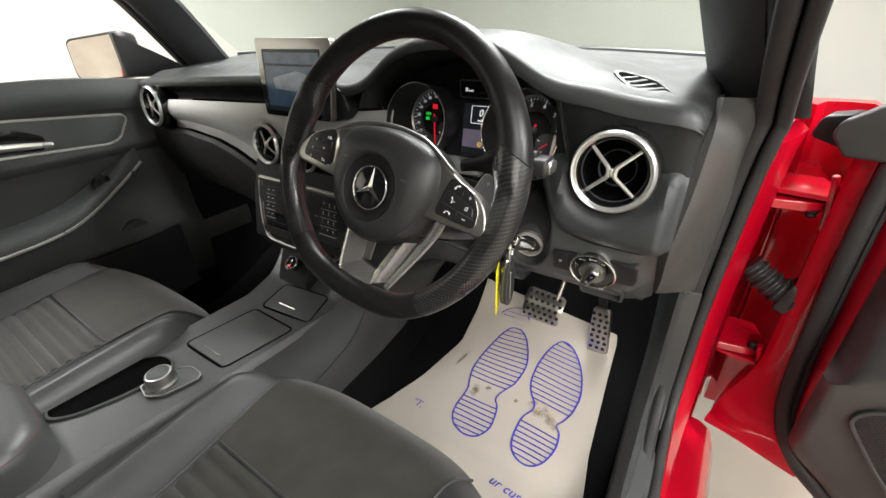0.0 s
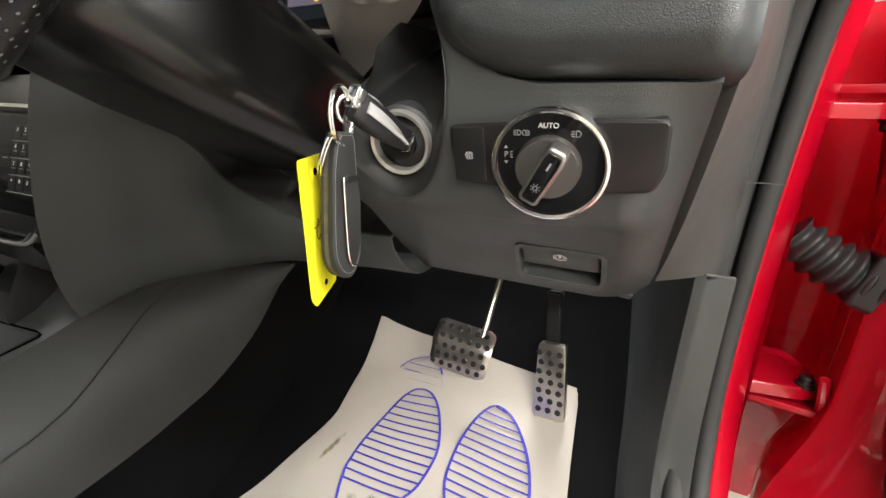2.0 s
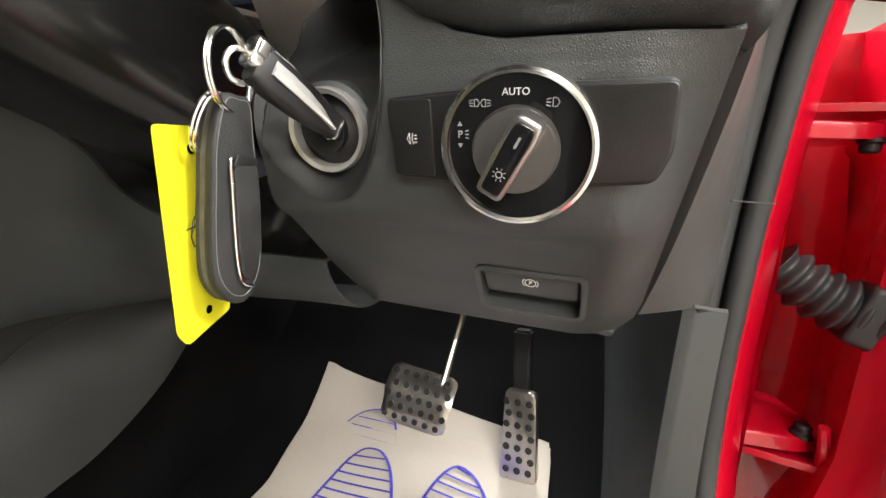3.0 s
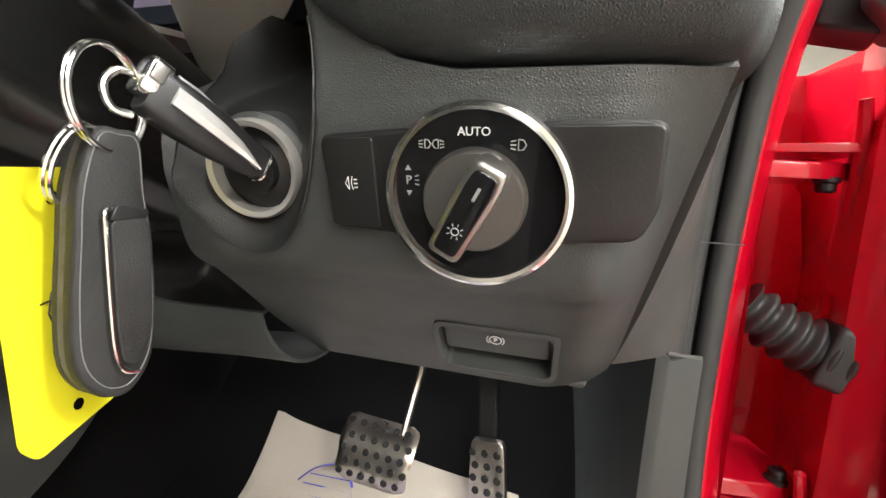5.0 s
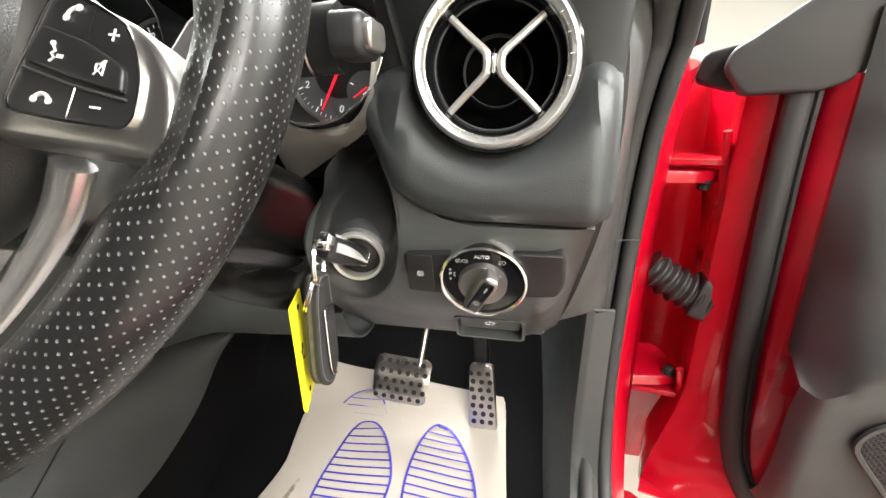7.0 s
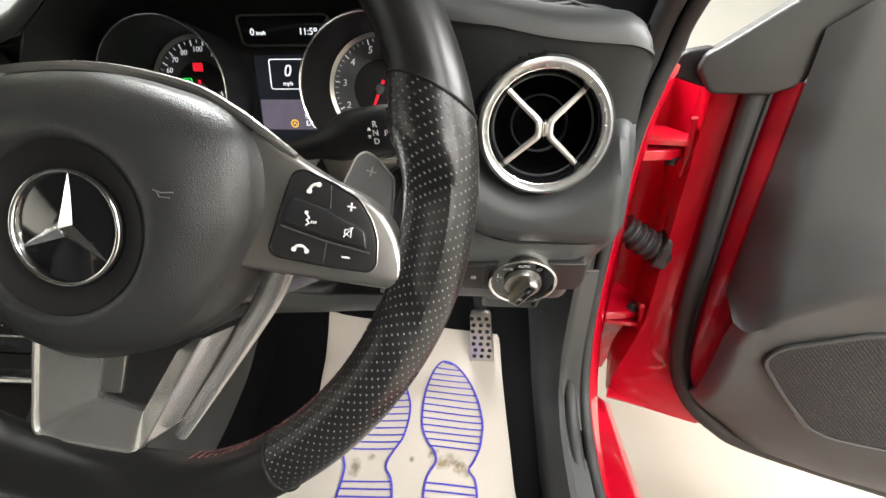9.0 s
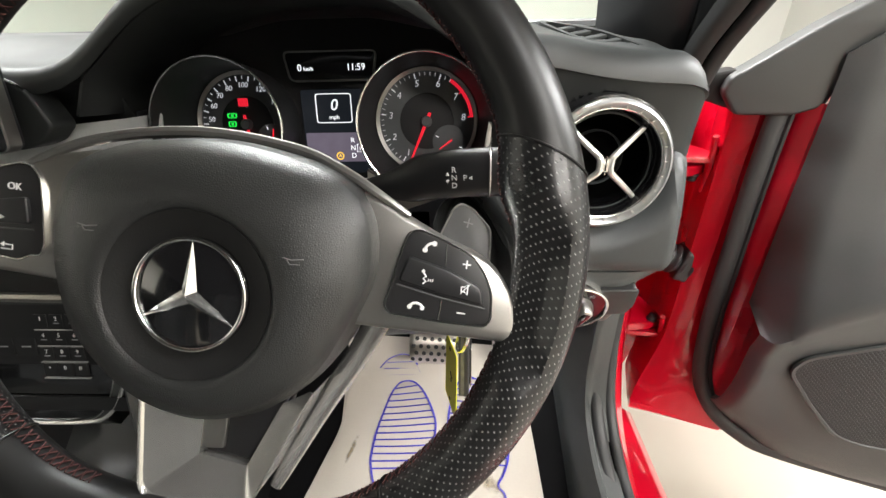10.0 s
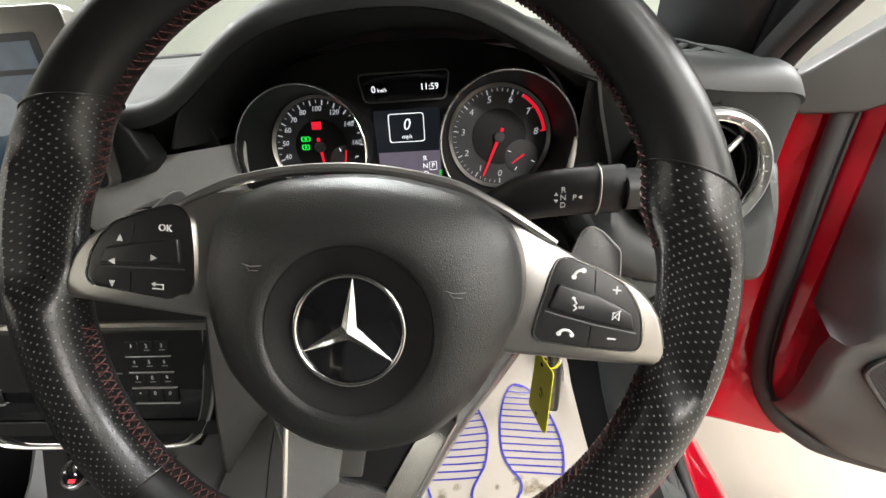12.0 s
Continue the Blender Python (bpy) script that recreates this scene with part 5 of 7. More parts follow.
def dial(x, marks, a0, a1, major, minor, red_from, needle, sub, icons):
    lean = Matrix(((1, 0, 0.05, x), (0, 1, -0.05, 0), (0, 0, 1, 0), (0, 0, 0, 1)))     # the tubes aim at the driver's eyes
    d = part("dial_face", lathe([(0.054, -0.002), (0.054, 0.0), (0.0, 0.0)], 64, Matrix.Translation((x, 0, 0))), M_DIALGREY, clu, "dark grey dial face", local=True)
    part("inner_disc", lathe([(0.030, 0.0), (0.0295, 0.0008), (0.0, 0.0008)], 48, Matrix.Translation((x, 0, 0))), M_BLACK, d, local=True)
    part("dial_rim", ring_of([(0.0525, 0.0), (0.0525, 0.0015), (0.056, 0.004), (0.0575, 0.0)], 64, Matrix.Translation((x, 0, 0))), M_SATIN, d, "silver dial rim", local=True)
    part("tube", ring_of([(0.0565, -0.002), (0.0640, 0.071), (0.0660, 0.071), (0.0595, -0.002)], 64, lean), M_BLACK, clu, "black dial tube", local=True)
    part("tube_ring", ring_of(circle_loop(0.0651, 0.0716, 0.0014, 8), 72, lean), M_CHROME, clu, "chrome tube ring", local=True)
    w, rd = bmesh.new(), bmesh.new()
    n = major * minor
    for k in range(n + 1):
        a = a0 + (a1 - a0) * k / n
        big = k % minor == 0
        h = 0.0055 if big else 0.0032
        tgt = rd if k / n > red_from else w
        bar(h, 0.0013 if big else 0.0006, rad(x, 0, a, 0.0510 - h / 2, 0.0003) @ Matrix.Rotation(radians(a), 4, "Z"), bm=tgt)
    if red_from < 1:
        aa, bb = a0 + (a1 - a0) * red_from, a1
        pts = lin(aa, bb, 16)
        rows = [[(x + r * math.cos(radians(a)), r * math.sin(radians(a)), 0.0006) for r in (0.0480, 0.0515)] for a in pts]
        grid(rows, rd)
    for t, a in marks:
        lettering(t, 0.0098 if len(t) < 2 else 0.0078, rad(x, 0, a, 0.0405 if len(t) < 2 else 0.0415, 0.0006), bm=w, slant=0.15)
    part("scale", w, M_GLOWDIM, d, "white lit scale", local=True)
    if rd.verts:
        part("red_scale", rd, M_GLOWR, d, "red lit warning scale", local=True)
    else:
        rd.free()
    a = radians(needle)
    u, v = Vector((math.cos(a), math.sin(a), 0)), Vector((-math.sin(a), math.cos(a), 0))
    o = Vector((x, 0, 0.004))
    bm = loft([[o + u * s + v * w_, o + u * s - v * w_, o + u * s - v * w_ * 0.4 + Vector((0, 0, 0.0015)), o + u * s + v * w_ * 0.4 + Vector((0, 0, 0.0015))] for s, w_ in ((-0.010, 0.0018), (0.0, 0.0019), (0.046, 0.0009))])
    part("needle", bm, M_GLOWR, d, "glowing red needle", local=True)
    part("needle_cap", lathe([(0.0060, 0.001), (0.0060, 0.006), (0.0048, 0.0075), (0.0, 0.0078)], 24, Matrix.Translation((x, 0, 0))), M_DIALGREY, d, local=True)
    sx, sy, sn = sub
    part("sub_dial", lathe([(0.0185, 0.0), (0.0185, 0.0012), (0.0172, 0.0016), (0.0, 0.0012)], 36, Matrix.Translation((x + sx, sy, 0))), M_DIALGREY, d, local=True)
    a = radians(sn)
    u, v = Vector((math.cos(a), math.sin(a), 0)), Vector((-math.sin(a), math.cos(a), 0))
    o = Vector((x + sx, sy, 0.0026))
    part("sub_needle", loft([[o + u * s + v * w_, o + u * s - v * w_, o + u * s + Vector((0, 0, 0.001))] for s, w_ in ((-0.004, 0.0012), (0.013, 0.0006))]), M_GLOWR, d, local=True)
    bm = bmesh.new()
    for q in (sn - 60, sn + 30, sn + 120):
        bar(0.004, 0.0008, rad(x + sx, sy, q, 0.0145, 0.0017) @ Matrix.Rotation(radians(q), 4, "Z"), bm=bm)
    part("sub_scale", bm, M_GLOWW, d, local=True)
    for nm, ma, ix, iy, w_, h_ in icons:
        bm = frame_plate(rrect(w_, h_, h_ * 0.3, 3, x + ix, iy), rrect(w_ * 0.72, h_ * 0.66, h_ * 0.2, 3, x + ix, iy), 0.0016, z0=0.0009)
        bar(w_ * 0.25, h_ * 0.5, Matrix.Translation((x + ix, iy, 0.0009)), 0.0007, bm=bm)
        if nm == "brake_warning":
            bar(w_, h_, Matrix.Translation((x + ix, iy, 0.0008)), 0.0005, bm=bm)
        part(nm, bm, ma, d, local=True)


dial(0.1015, [(str(k), 270 - 33.1 * k) for k in range(9)], 270, 5, 8, 5, 0.80, 246, (0.0245, -0.0225, 215), [])
dial(-0.1015, [("100", 90), ("120", 62), ("140", 34), ("160", 4), ("80", 113), ("70", 132), ("60", 151), ("50", 172), ("40", 193), ("30", 215), ("20", 237)], 260, 0, 16, 2, 2.0, 277, (0.027, -0.018, 80),
     [("brake_warning", M_GLOWR, -0.002, 0.0235, 0.011, 0.0085), ("side_lights", M_GLOWG, -0.0165, 0.0095, 0.011, 0.0055), ("dipped_beam", M_GLOWG, -0.0175, 0.0005, 0.009, 0.006)])
# clock strip
ck = [(-0.0490, 0.0720), (-0.0440, 0.0445), (0.0440, 0.0445), (0.0490, 0.0720)]
cko = rounded(ck, 0.005, 3)
part("clock_panel", prism(cko, 0.006, 0.001), M_GLOSS, clu, "black clock display", local=True)
q = offset(cko if sum(cko[i - 1][0] * cko[i][1] - cko[i][0] * cko[i - 1][1] for i in range(len(cko))) > 0 else cko[::-1], -0.0014)
q0 = cko if sum(cko[i - 1][0] * cko[i][1] - cko[i][0] * cko[i - 1][1] for i in range(len(cko))) > 0 else cko[::-1]
part("clock_frame", frame_plate([tuple(p) for p in q], q0, 0.0075), M_SATIN, clu, "thin silver clock frame", local=True)
bm = lettering("0", 0.0098, Matrix.Translation((-0.0335, 0.0565, 0.0066)))
lettering("km/h", 0.0052, Matrix.Translation((-0.0240, 0.0555, 0.0066)), bm=bm)
part("speed_reading", bm, M_GLOWW, clu, "white lit speed reading", local=True)
part("clock_digits", lettering("11:59", 0.0092, Matrix.Translation((0.0275, 0.0565, 0.0066))), M_GLOWW, clu, "white lit clock digits", local=True)
part("display", prism(rrect(0.074, 0.090, 0.003, 3, 0, -0.010), 0.003, 0.0005), M_SCREEN, clu, "black colour display", local=True)
part("display_band", prism(rrect(0.070, 0.032, 0.001, 2, 0, -0.0265), 0.0034), M_LILAC, clu, "lilac lit display band", local=True)
part("speed_box", frame_plate(rrect(0.040, 0.031, 0.003, 3, -0.001, 0.0155), rrect(0.0382, 0.0292, 0.0025, 3, -0.001, 0.0155), 0.0036, z0=0.003), M_GLOWW, clu, local=True)
part("speed_field", prism(rrect(0.0375, 0.0285, 0.0025, 3, -0.001, 0.0155), 0.0034, z0=0.003), M_SCREEN, clu, local=True)
bm = lettering("0", 0.017, Matrix.Translation((-0.001, 0.0185, 0.0038)), slant=0.2)
lettering("mph", 0.0065, Matrix.Translation((-0.001, 0.0060, 0.0038)), bm=bm)
part("display_speed", bm, M_GLOWW, clu, "white lit speed figure", local=True)
for ch, x, y, h in (("R", 0.0175, -0.0190, 0.0078), ("N", 0.0175, -0.0275, 0.0078), ("D", 0.0180, -0.0360, 0.0078), ("P", 0.0262, -0.0275, 0.0072)):
    bm = lettering(ch, h, Matrix.Translation((x, y, 0.0038)))
    if ch == "P":
        frame_plate(rrect(0.0085, 0.0092, 0.0008, 2, x, y), rrect(0.0074, 0.0081, 0.0006, 2, x, y), 0.004, z0=0.0036, bm=bm)
    part("gear_letter", bm, M_GLOWW, clu, "white lit gear letter", local=True)
part("eco_mark", lettering("E", 0.0080, Matrix.Translation((0.0345, -0.0360, 0.0038))), M_GLOWG, clu, local=True)
part("stop_start_mark", ring_of(circle_loop(0.0038, 0.0038, 0.0006, 6), 24, Matrix.Translation((0.002, -0.0360, 0)), lettering("A", 0.0055, Matrix.Translation((0.002, -0.0360, 0.0038)))), M_GLOWY, clu, local=True)

# ---- light switch, ignition, parking brake ----
SM = face_at((0.2575, 0.1885, 0.734), (0, -0.30, 0.95))
pm = thing("switch_plate", "black plastic plate beside the light switch", "switch plate", SM)
plate = rounded([(-0.0625, 0.021), (-0.0600, -0.0160), (0.0, -0.019), (0.057, -0.0125), (0.0615, 0.0), (0.0600, 0.0270), (0.0, 0.0260)], 0.004, 4)
part("plate", prism(plate, 0.0025, 0.001, z0=-0.01), M_PLATE, pm, local=True)
part("plate_gap", tube([(p[0], p[1], 0.0006) for p in plate], 0.0011, 6, True), M_BLACK, pm, local=True)
part("fog_button", prism(rrect(0.0215, 0.0360, 0.0015, 3, -0.0505, 0.0035), 0.0034, 0.0006, z0=0.001), M_PLATE, pm, "black fog lamp button", local=True)
bm = bmesh.new()
for k in range(3):
    bar(0.0014, 0.0004, Matrix.Translation((-0.0485, 0.0052 - 0.0016 * k, 0.0034)), bm=bm)
tube([Vector((-0.0515, 0.0062, 0.0036)), Vector((-0.0530, 0.0036, 0.0036)), Vector((-0.0515, 0.0010, 0.0036)), Vector((-0.0515, 0.0062, 0.0036))], 0.0002, 4, False, bm)
tube([(-0.0498, 0.0064, 0.0036), (-0.0504, 0.0036, 0.0036), (-0.0498, 0.0010, 0.0036)], 0.0002, 4, False, bm)
part("fog_symbol", bm, M_WHITE, pm, local=True)
sw = thing("light_switch", "round headlight switch with satin knob and chrome ring", "light switch", SM)
part("bezel_ring", ring_of([(0.0350, -0.005), (0.0352, 0.004), (0.0345, 0.0065), (0.0330, 0.0072), (0.0318, 0.006), (0.0316, 0.0)], 72), M_CHROME, sw, "chrome bezel ring", local=True)
part("face", lathe([(0.0320, -0.004), (0.0320, 0.0042), (0.0, 0.0048)], 64), M_GLOSS, sw, "gloss black switch face", local=True)
part("knob_base", lathe([(0.0192, 0.004), (0.0190, 0.0085), (0.0180, 0.0105), (0.0, 0.0110)], 48), M_SATIN, sw, "satin silver knob", local=True)
KA = Matrix.Rotation(radians(-29), 4, "Z")
blade = [(-0.0062, -0.0185), (0.0062, -0.0185), (0.0070, 0.012), (0.0058, 0.0185), (-0.0058, 0.0185), (-0.0070, 0.012)]
part("knob_blade", prism(rounded(blade, 0.003, 3), 0.0225, 0.002, KA, z0=0.008), M_SATIN, sw, "raised satin knob blade", local=True)
part("blade_inlay", prism(rounded([(x * 0.70, y * 0.86) for x, y in blade], 0.002, 3), 0.0231, 0.0006, KA, z0=0.020), M_GLOSS, sw, "gloss black inlay", local=True)
bm = bar(0.0011, 0.0048, KA @ Matrix.Translation((0, 0.0085, 0.0231)))
ring_of(circle_loop(0.0013, 0.0233, 0.00025, 5), 20, KA @ Matrix.Translation((0, -0.0065, 0)), bm)
for k in range(8):
    a = 45 * k
    bar(0.0009, 0.0003, KA @ Matrix.Translation((0, -0.0065, 0.0231)) @ Matrix.Rotation(radians(a), 4, "Z") @ Matrix.Translation((0.0025, 0, 0)), bm=bm)
part("knob_symbol", bm, M_PRINTDIM, sw, local=True)
part("switch_lettering", lettering("AUTO", 0.0042, Matrix.Translation((-0.0005, 0.0242, 0.0047))), M_WHITE, sw, local=True)


def lampmark(x, y, flip, bm, s=1.0):
    m = Matrix.Translation((x, y, 0.0047))
    tube([m @ Vector(p) for p in ((0.0, 0.0019 * s, 0), (0.0018 * s * flip, 0.0017 * s, 0), (0.0028 * s * flip, 0.0, 0), (0.0018 * s * flip, -0.0017 * s, 0), (0, -0.0019 * s, 0), (0.0, 0.0019 * s, 0))], 0.00025, 4, False, bm)
    for k in range(3):
        bar(0.0020 * s, 0.0004, m, x=-0.0018 * s * flip, y=(k - 1) * 0.0014 * s, bm=bm, turn=15 * (k - 1) * flip)


for x, y, flip, s_ in ((0.0148, 0.0200, 1, 0.95), (-0.0135, 0.0198, -1, 0.8), (-0.0185, 0.0198, 1, 0.8)):
    bm = bmesh.new()
    lampmark(x, y, flip, bm, s_)
    part("lamp_symbol", bm, M_PRINTDIM, sw, local=True)
bm = lettering("P", 0.0046, Matrix.Translation((-0.0255, 0.0062, 0.0047)))
for k in range(3):
    bar(0.0016, 0.0004, Matrix.Translation((-0.0222, 0.0080 - 0.0016 * k, 0.0047)), bm=bm, turn=15 * (1 - k))
for y, a in ((0.0108, 90), (0.0016, -90)):
    prism([(0.0013 * math.cos(radians(a + q)), 0.0013 * math.sin(radians(a + q))) for q in (0, 120, 240)], 0.0003, 0, Matrix.Translation((-0.0255, y, 0.0047)), bm)
part("parking_lamp_symbol", bm, M_PRINTDIM, sw, local=True)

ign = thing("ignition_lock", "ignition lock with satin ring in the dashboard", "ignition lock", face_at((0.1465, 0.2035, 0.7415), (0, -0.22, 0.97), (1, 0.12, 0)))
part("ring", ring_of([(0.0235, -0.012), (0.0236, 0.004), (0.0225, 0.006), (0.0200, 0.005), (0.0192, -0.004)], 56), M_BRIGHTLINE, ign, "satin silver lock ring", local=True)
part("cylinder", lathe([(0.0196, -0.015), (0.0196, -0.002), (0.0120, 0.001), (0.0118, 0.006), (0.0, 0.007)], 40), M_BLACK, ign, "black lock cylinder", local=True)
part("collar", ring_of([(0.0262, -0.03), (0.0262, -0.002), (0.0236, 0.0), (0.0232, -0.03)], 48), M_PANEL, ign, local=True)

pb = thing("parking_brake_switch", "dark grey parking brake pull switch in a recess", "parking brake switch", face_at((0.2578, 0.2775, 0.6450), (0, -0.58, 0.81)))
part("surround", frame_plate(rrect(0.0740, 0.0470, 0.007, 4), rrect(0.0670, 0.0400, 0.005, 4), 0.0058, z0=-0.014), M_PANEL, pb, local=True)
# recess floor blackened: its shade is in the colour
part("recess", prism(rrect(0.0675, 0.0405, 0.005, 4), -0.0120, z0=-0.016), M_GAPSHADE, pb, local=True)
part("pull_tab", prism(rounded([(-0.0322, -0.0070), (0.0318, -0.0070), (0.0318, 0.0180), (-0.0322, 0.0180)], 0.004, 3), 0.0018, 0.002, z0=-0.010), M_PANEL, pb, "dark grey pull tab", local=True)
bm = ring_of(circle_loop(0.0036, 0.0024, 0.00035, 5), 28, Matrix.Translation((0, 0.0080, 0)), lettering("P", 0.0048, Matrix.Translation((0, 0.0080, 0.0024))))
for s_ in (-1, 1):
    tube([Vector((0.0052 * s_ * math.cos(radians(a)), 0.0080 + 0.0052 * math.sin(radians(a)), 0.0024)) for a in lin(-40, 40, 6)], 0.00035, 4, False, bm)
part("brake_symbol", bm, M_WHITE, pb, local=True)

# ---- paper floor mats with printed shoe soles ----


def mat_z(y):
    return lerp(y, [(-0.4, 0.163), (0.18, 0.166), (0.28, 0.196), (0.40, 0.246), (0.50, 0.293), (0.54, 0.331), (0.58, 0.376), (0.7, 0.51)])


def paper(top_l, top_r, left, right, lift):
    rows = []
    for k in range(44):
        t = k / 43
        r = []
        for j in range(30):
            s = j / 29
            yt = top_l + (top_r - top_l) * s
            y = yt + (-0.12 - yt) * t
            x0, x1 = lerp(y, left), lerp(y, right)
            x = x0 + (x1 - x0) * s
            wav = 0.0016 * math.sin(31 * x + 11 * y) + 0.0012 * math.sin(53 * y - 17 * x) + 0.003 * math.exp(-((x + 0.11) / 0.012) ** 2) * (0.3 < y)
            r.append((x, y, mat_z(y) + lift + wav))
        rows.append(r)
    return slab(rows, 0.0008)


LEFT_T = [(-0.12, -0.300), (0.151, -0.224), (0.30, -0.157), (0.385, -0.121), (0.41, -0.113), (0.50, -0.106), (0.58, -0.122)]
RIGHT_T = [(-0.12, 0.335), (0.2, 0.312), (0.281, 0.296), (0.54, 0.272)]
pm1 = thing("paper_floor_mat", "cream paper floor mat with blue printed shoe soles", "paper mat", (0.08, 0.25, 0.19), "paper floor mats")
part("sheet", paper(0.503, 0.543, LEFT_T, RIGHT_T, 0.006), M_PAPER, pm1, "creased cream paper sheet", sharp=80)
pm2 = thing("paper_floor_mat", "second cream paper mat lying under the first", "paper mat", (0.08, 0.25, 0.185), "paper floor mats")
part("sheet", paper(0.573, 0.549, [(-0.12, -0.26), (0.30, -0.15), (0.41, -0.115), (0.58, -0.1225)], [(-0.12, 0.32), (0.54, 0.274), (0.56, 0.262)], 0.0030), M_PAPER, pm2, sharp=80)


def ribbon(pts, w, lift, bm=None, closed=False):
    bm = bm or bmesh.new()
    P = [Vector((x, y, mat_z(y) + lift + 0.0016 * math.sin(31 * x + 11 * y) + 0.0012 * math.sin(53 * y - 17 * x))) for x, y in pts]
    n = len(P)
    rows = []
    for i in range(n + (1 if closed else 0)):
        a, b = P[(i - 1) % n] if closed or i else P[0], P[(i + 1) % n] if closed or i < n - 1 else P[-1]
        t = b - a
        side_ = Vector((-t.y, t.x, 0)).normalized() * w / 2
        p = P[i % n]
        rows.append([p - side_, p + side_])
    return grid(rows, bm)


def stripes(left, right, y0, y1, lean, lift, bm, step=0.0122):
    lt, rt = sorted((y, x) for x, y in left), sorted((y, x) for x, y in right)
    y = y0
    while y < y1 - 0.004:
        a, b = lerp(y - lean / 2, lt), lerp(y + lean / 2, rt)
        ribbon([(a + (b - a) * k / 6, y + lean * (k / 6 - 0.5)) for k in range(7)], 0.0034, lift, bm)
        y += step


soles = [
    ("L sole", [(0.010, 0.489), (-0.004, 0.480), (-0.018, 0.457), (-0.036, 0.400), (-0.043, 0.350), (-0.041, 0.332)], [(0.010, 0.490), (0.034, 0.488), (0.058, 0.468), (0.079, 0.430), (0.086, 0.400), (0.078, 0.358), (0.064, 0.336)], 0.330, 0.490, 0.006),
    ("R sole", [(0.152, 0.502), (0.136, 0.492), (0.122, 0.465), (0.113, 0.425), (0.112, 0.385), (0.119, 0.362), (0.130, 0.345)], [(0.152, 0.503), (0.178, 0.494), (0.205, 0.465), (0.226, 0.428), (0.236, 0.39), (0.234, 0.36), (0.230, 0.342)], 0.338, 0.503, -0.004),
    ("L heel", [(-0.031, 0.275), (-0.034, 0.245), (-0.030, 0.220), (-0.012, 0.201), (0.020, 0.193)], [(0.062, 0.286), (0.068, 0.262), (0.068, 0.232), (0.050, 0.203), (0.020, 0.193)], 0.193, 0.283, 0.006),
    ("R heel", [(0.131, 0.291), (0.127, 0.265), (0.130, 0.232), (0.146, 0.206), (0.175, 0.196)], [(0.222, 0.292), (0.226, 0.262), (0.218, 0.228), (0.200, 0.204), (0.175, 0.196)], 0.196, 0.291, -0.002)]
waist = [([(-0.036, 0.315), (-0.030, 0.298)], [(0.053, 0.318), (0.050, 0.302)]), ([(0.142, 0.332), (0.146, 0.315)], [(0.220, 0.322), (0.210, 0.306)])]
for k in (0, 1):
    (_, fl, fr, f0, f1, flean), (_, hl, hr, h0, h1, hlean) = soles[k], soles[k + 2]
    wl, wr = waist[k]
    bm = bmesh.new()
    outline = fl + wl + hl[:-1] + hr[::-1] + wr[::-1] + fr[::-1][:-1]
    ribbon([tuple(p)[:2] for p in spline([(x, y, 0) for x, y in outline], 5, True)], 0.0042, 0.0100, bm, True)
    stripes(fl, fr, f0 + 0.002, f1, flean, 0.0100, bm)
    stripes(hl, hr, h0 + 0.012, h1 + 0.006, hlean, 0.0100, bm)
    part("shoe_sole_print", bm, M_INK, pm1, "blue striped shoe sole print")
bm = bmesh.new()
ribbon([tuple(p)[:2] for p in spline([(-0.045, 0.515, 0), (-0.025, 0.530, 0), (0.005, 0.537, 0), (0.03, 0.530, 0), (0.05, 0.505, 0)], 5)], 0.0034, 0.0062, bm)
for k in range(3):
    ribbon([(-0.03 - 0.006 * k, 0.524 - 0.010 * k), (0.035 + 0.006 * k, 0.524 - 0.010 * k)], 0.0024, 0.0062, bm)
part("shoe_sole_print", bm, M_INK, pm2, "blue striped shoe sole print")


def on_mat(x, y, turn=0.0, lift=0.0092):
    return Matrix.Translation((x, y, mat_z(y) + lift)) @ Matrix.Rotation(math.atan2(mat_z(y + 0.02) - mat_z(y - 0.02), 0.04), 4, "X") @ Matrix.Rotation(radians(turn), 4, "Z")


part("mat_lettering", lettering("ur cust", 0.030, on_mat(0.168, 0.128, -3), slant=0.3), M_INK, pm1, "blue slanted lettering")
part("mat_lettering", lettering("\u201cT.", 0.026, on_mat(-0.132, 0.206, -3), slant=0.3), M_INK, pm1, "blue slanted lettering")
# scuffs of dirt on the paper
dm = M_DIRT
nt = dm.node_tree
bs = nt.nodes["Principled BSDF"]
tc = nt.nodes.new("ShaderNodeTexCoord")
nz = nt.nodes.new("ShaderNodeTexNoise")
nz.inputs["Scale"].default_value, nz.inputs["Detail"].default_value = 90, 6
nt.links.new(tc.outputs["Object"], nz.inputs["Vector"])
gr = nt.nodes.new("ShaderNodeTexGradient")
gr.gradient_type = "SPHERICAL"
nt.links.new(tc.outputs["UV"], gr.inputs["Vector"])
mu = nt.nodes.new("ShaderNodeMath")
mu.operation = "MULTIPLY"
nt.links.new(nz.outputs["Fac"], mu.inputs[0])
nt.links.new(gr.outputs["Fac"], mu.inputs[1])
mr = nt.nodes.new("ShaderNodeMapRange")
mr.inputs["From Min"].default_value, mr.inputs["From Max"].default_value, mr.inputs["To Max"].default_value = 0.16, 0.46, 0.6
nt.links.new(mu.outputs[0], mr.inputs["Value"])
nt.links.new(mr.outputs[0], bs.inputs["Alpha"])
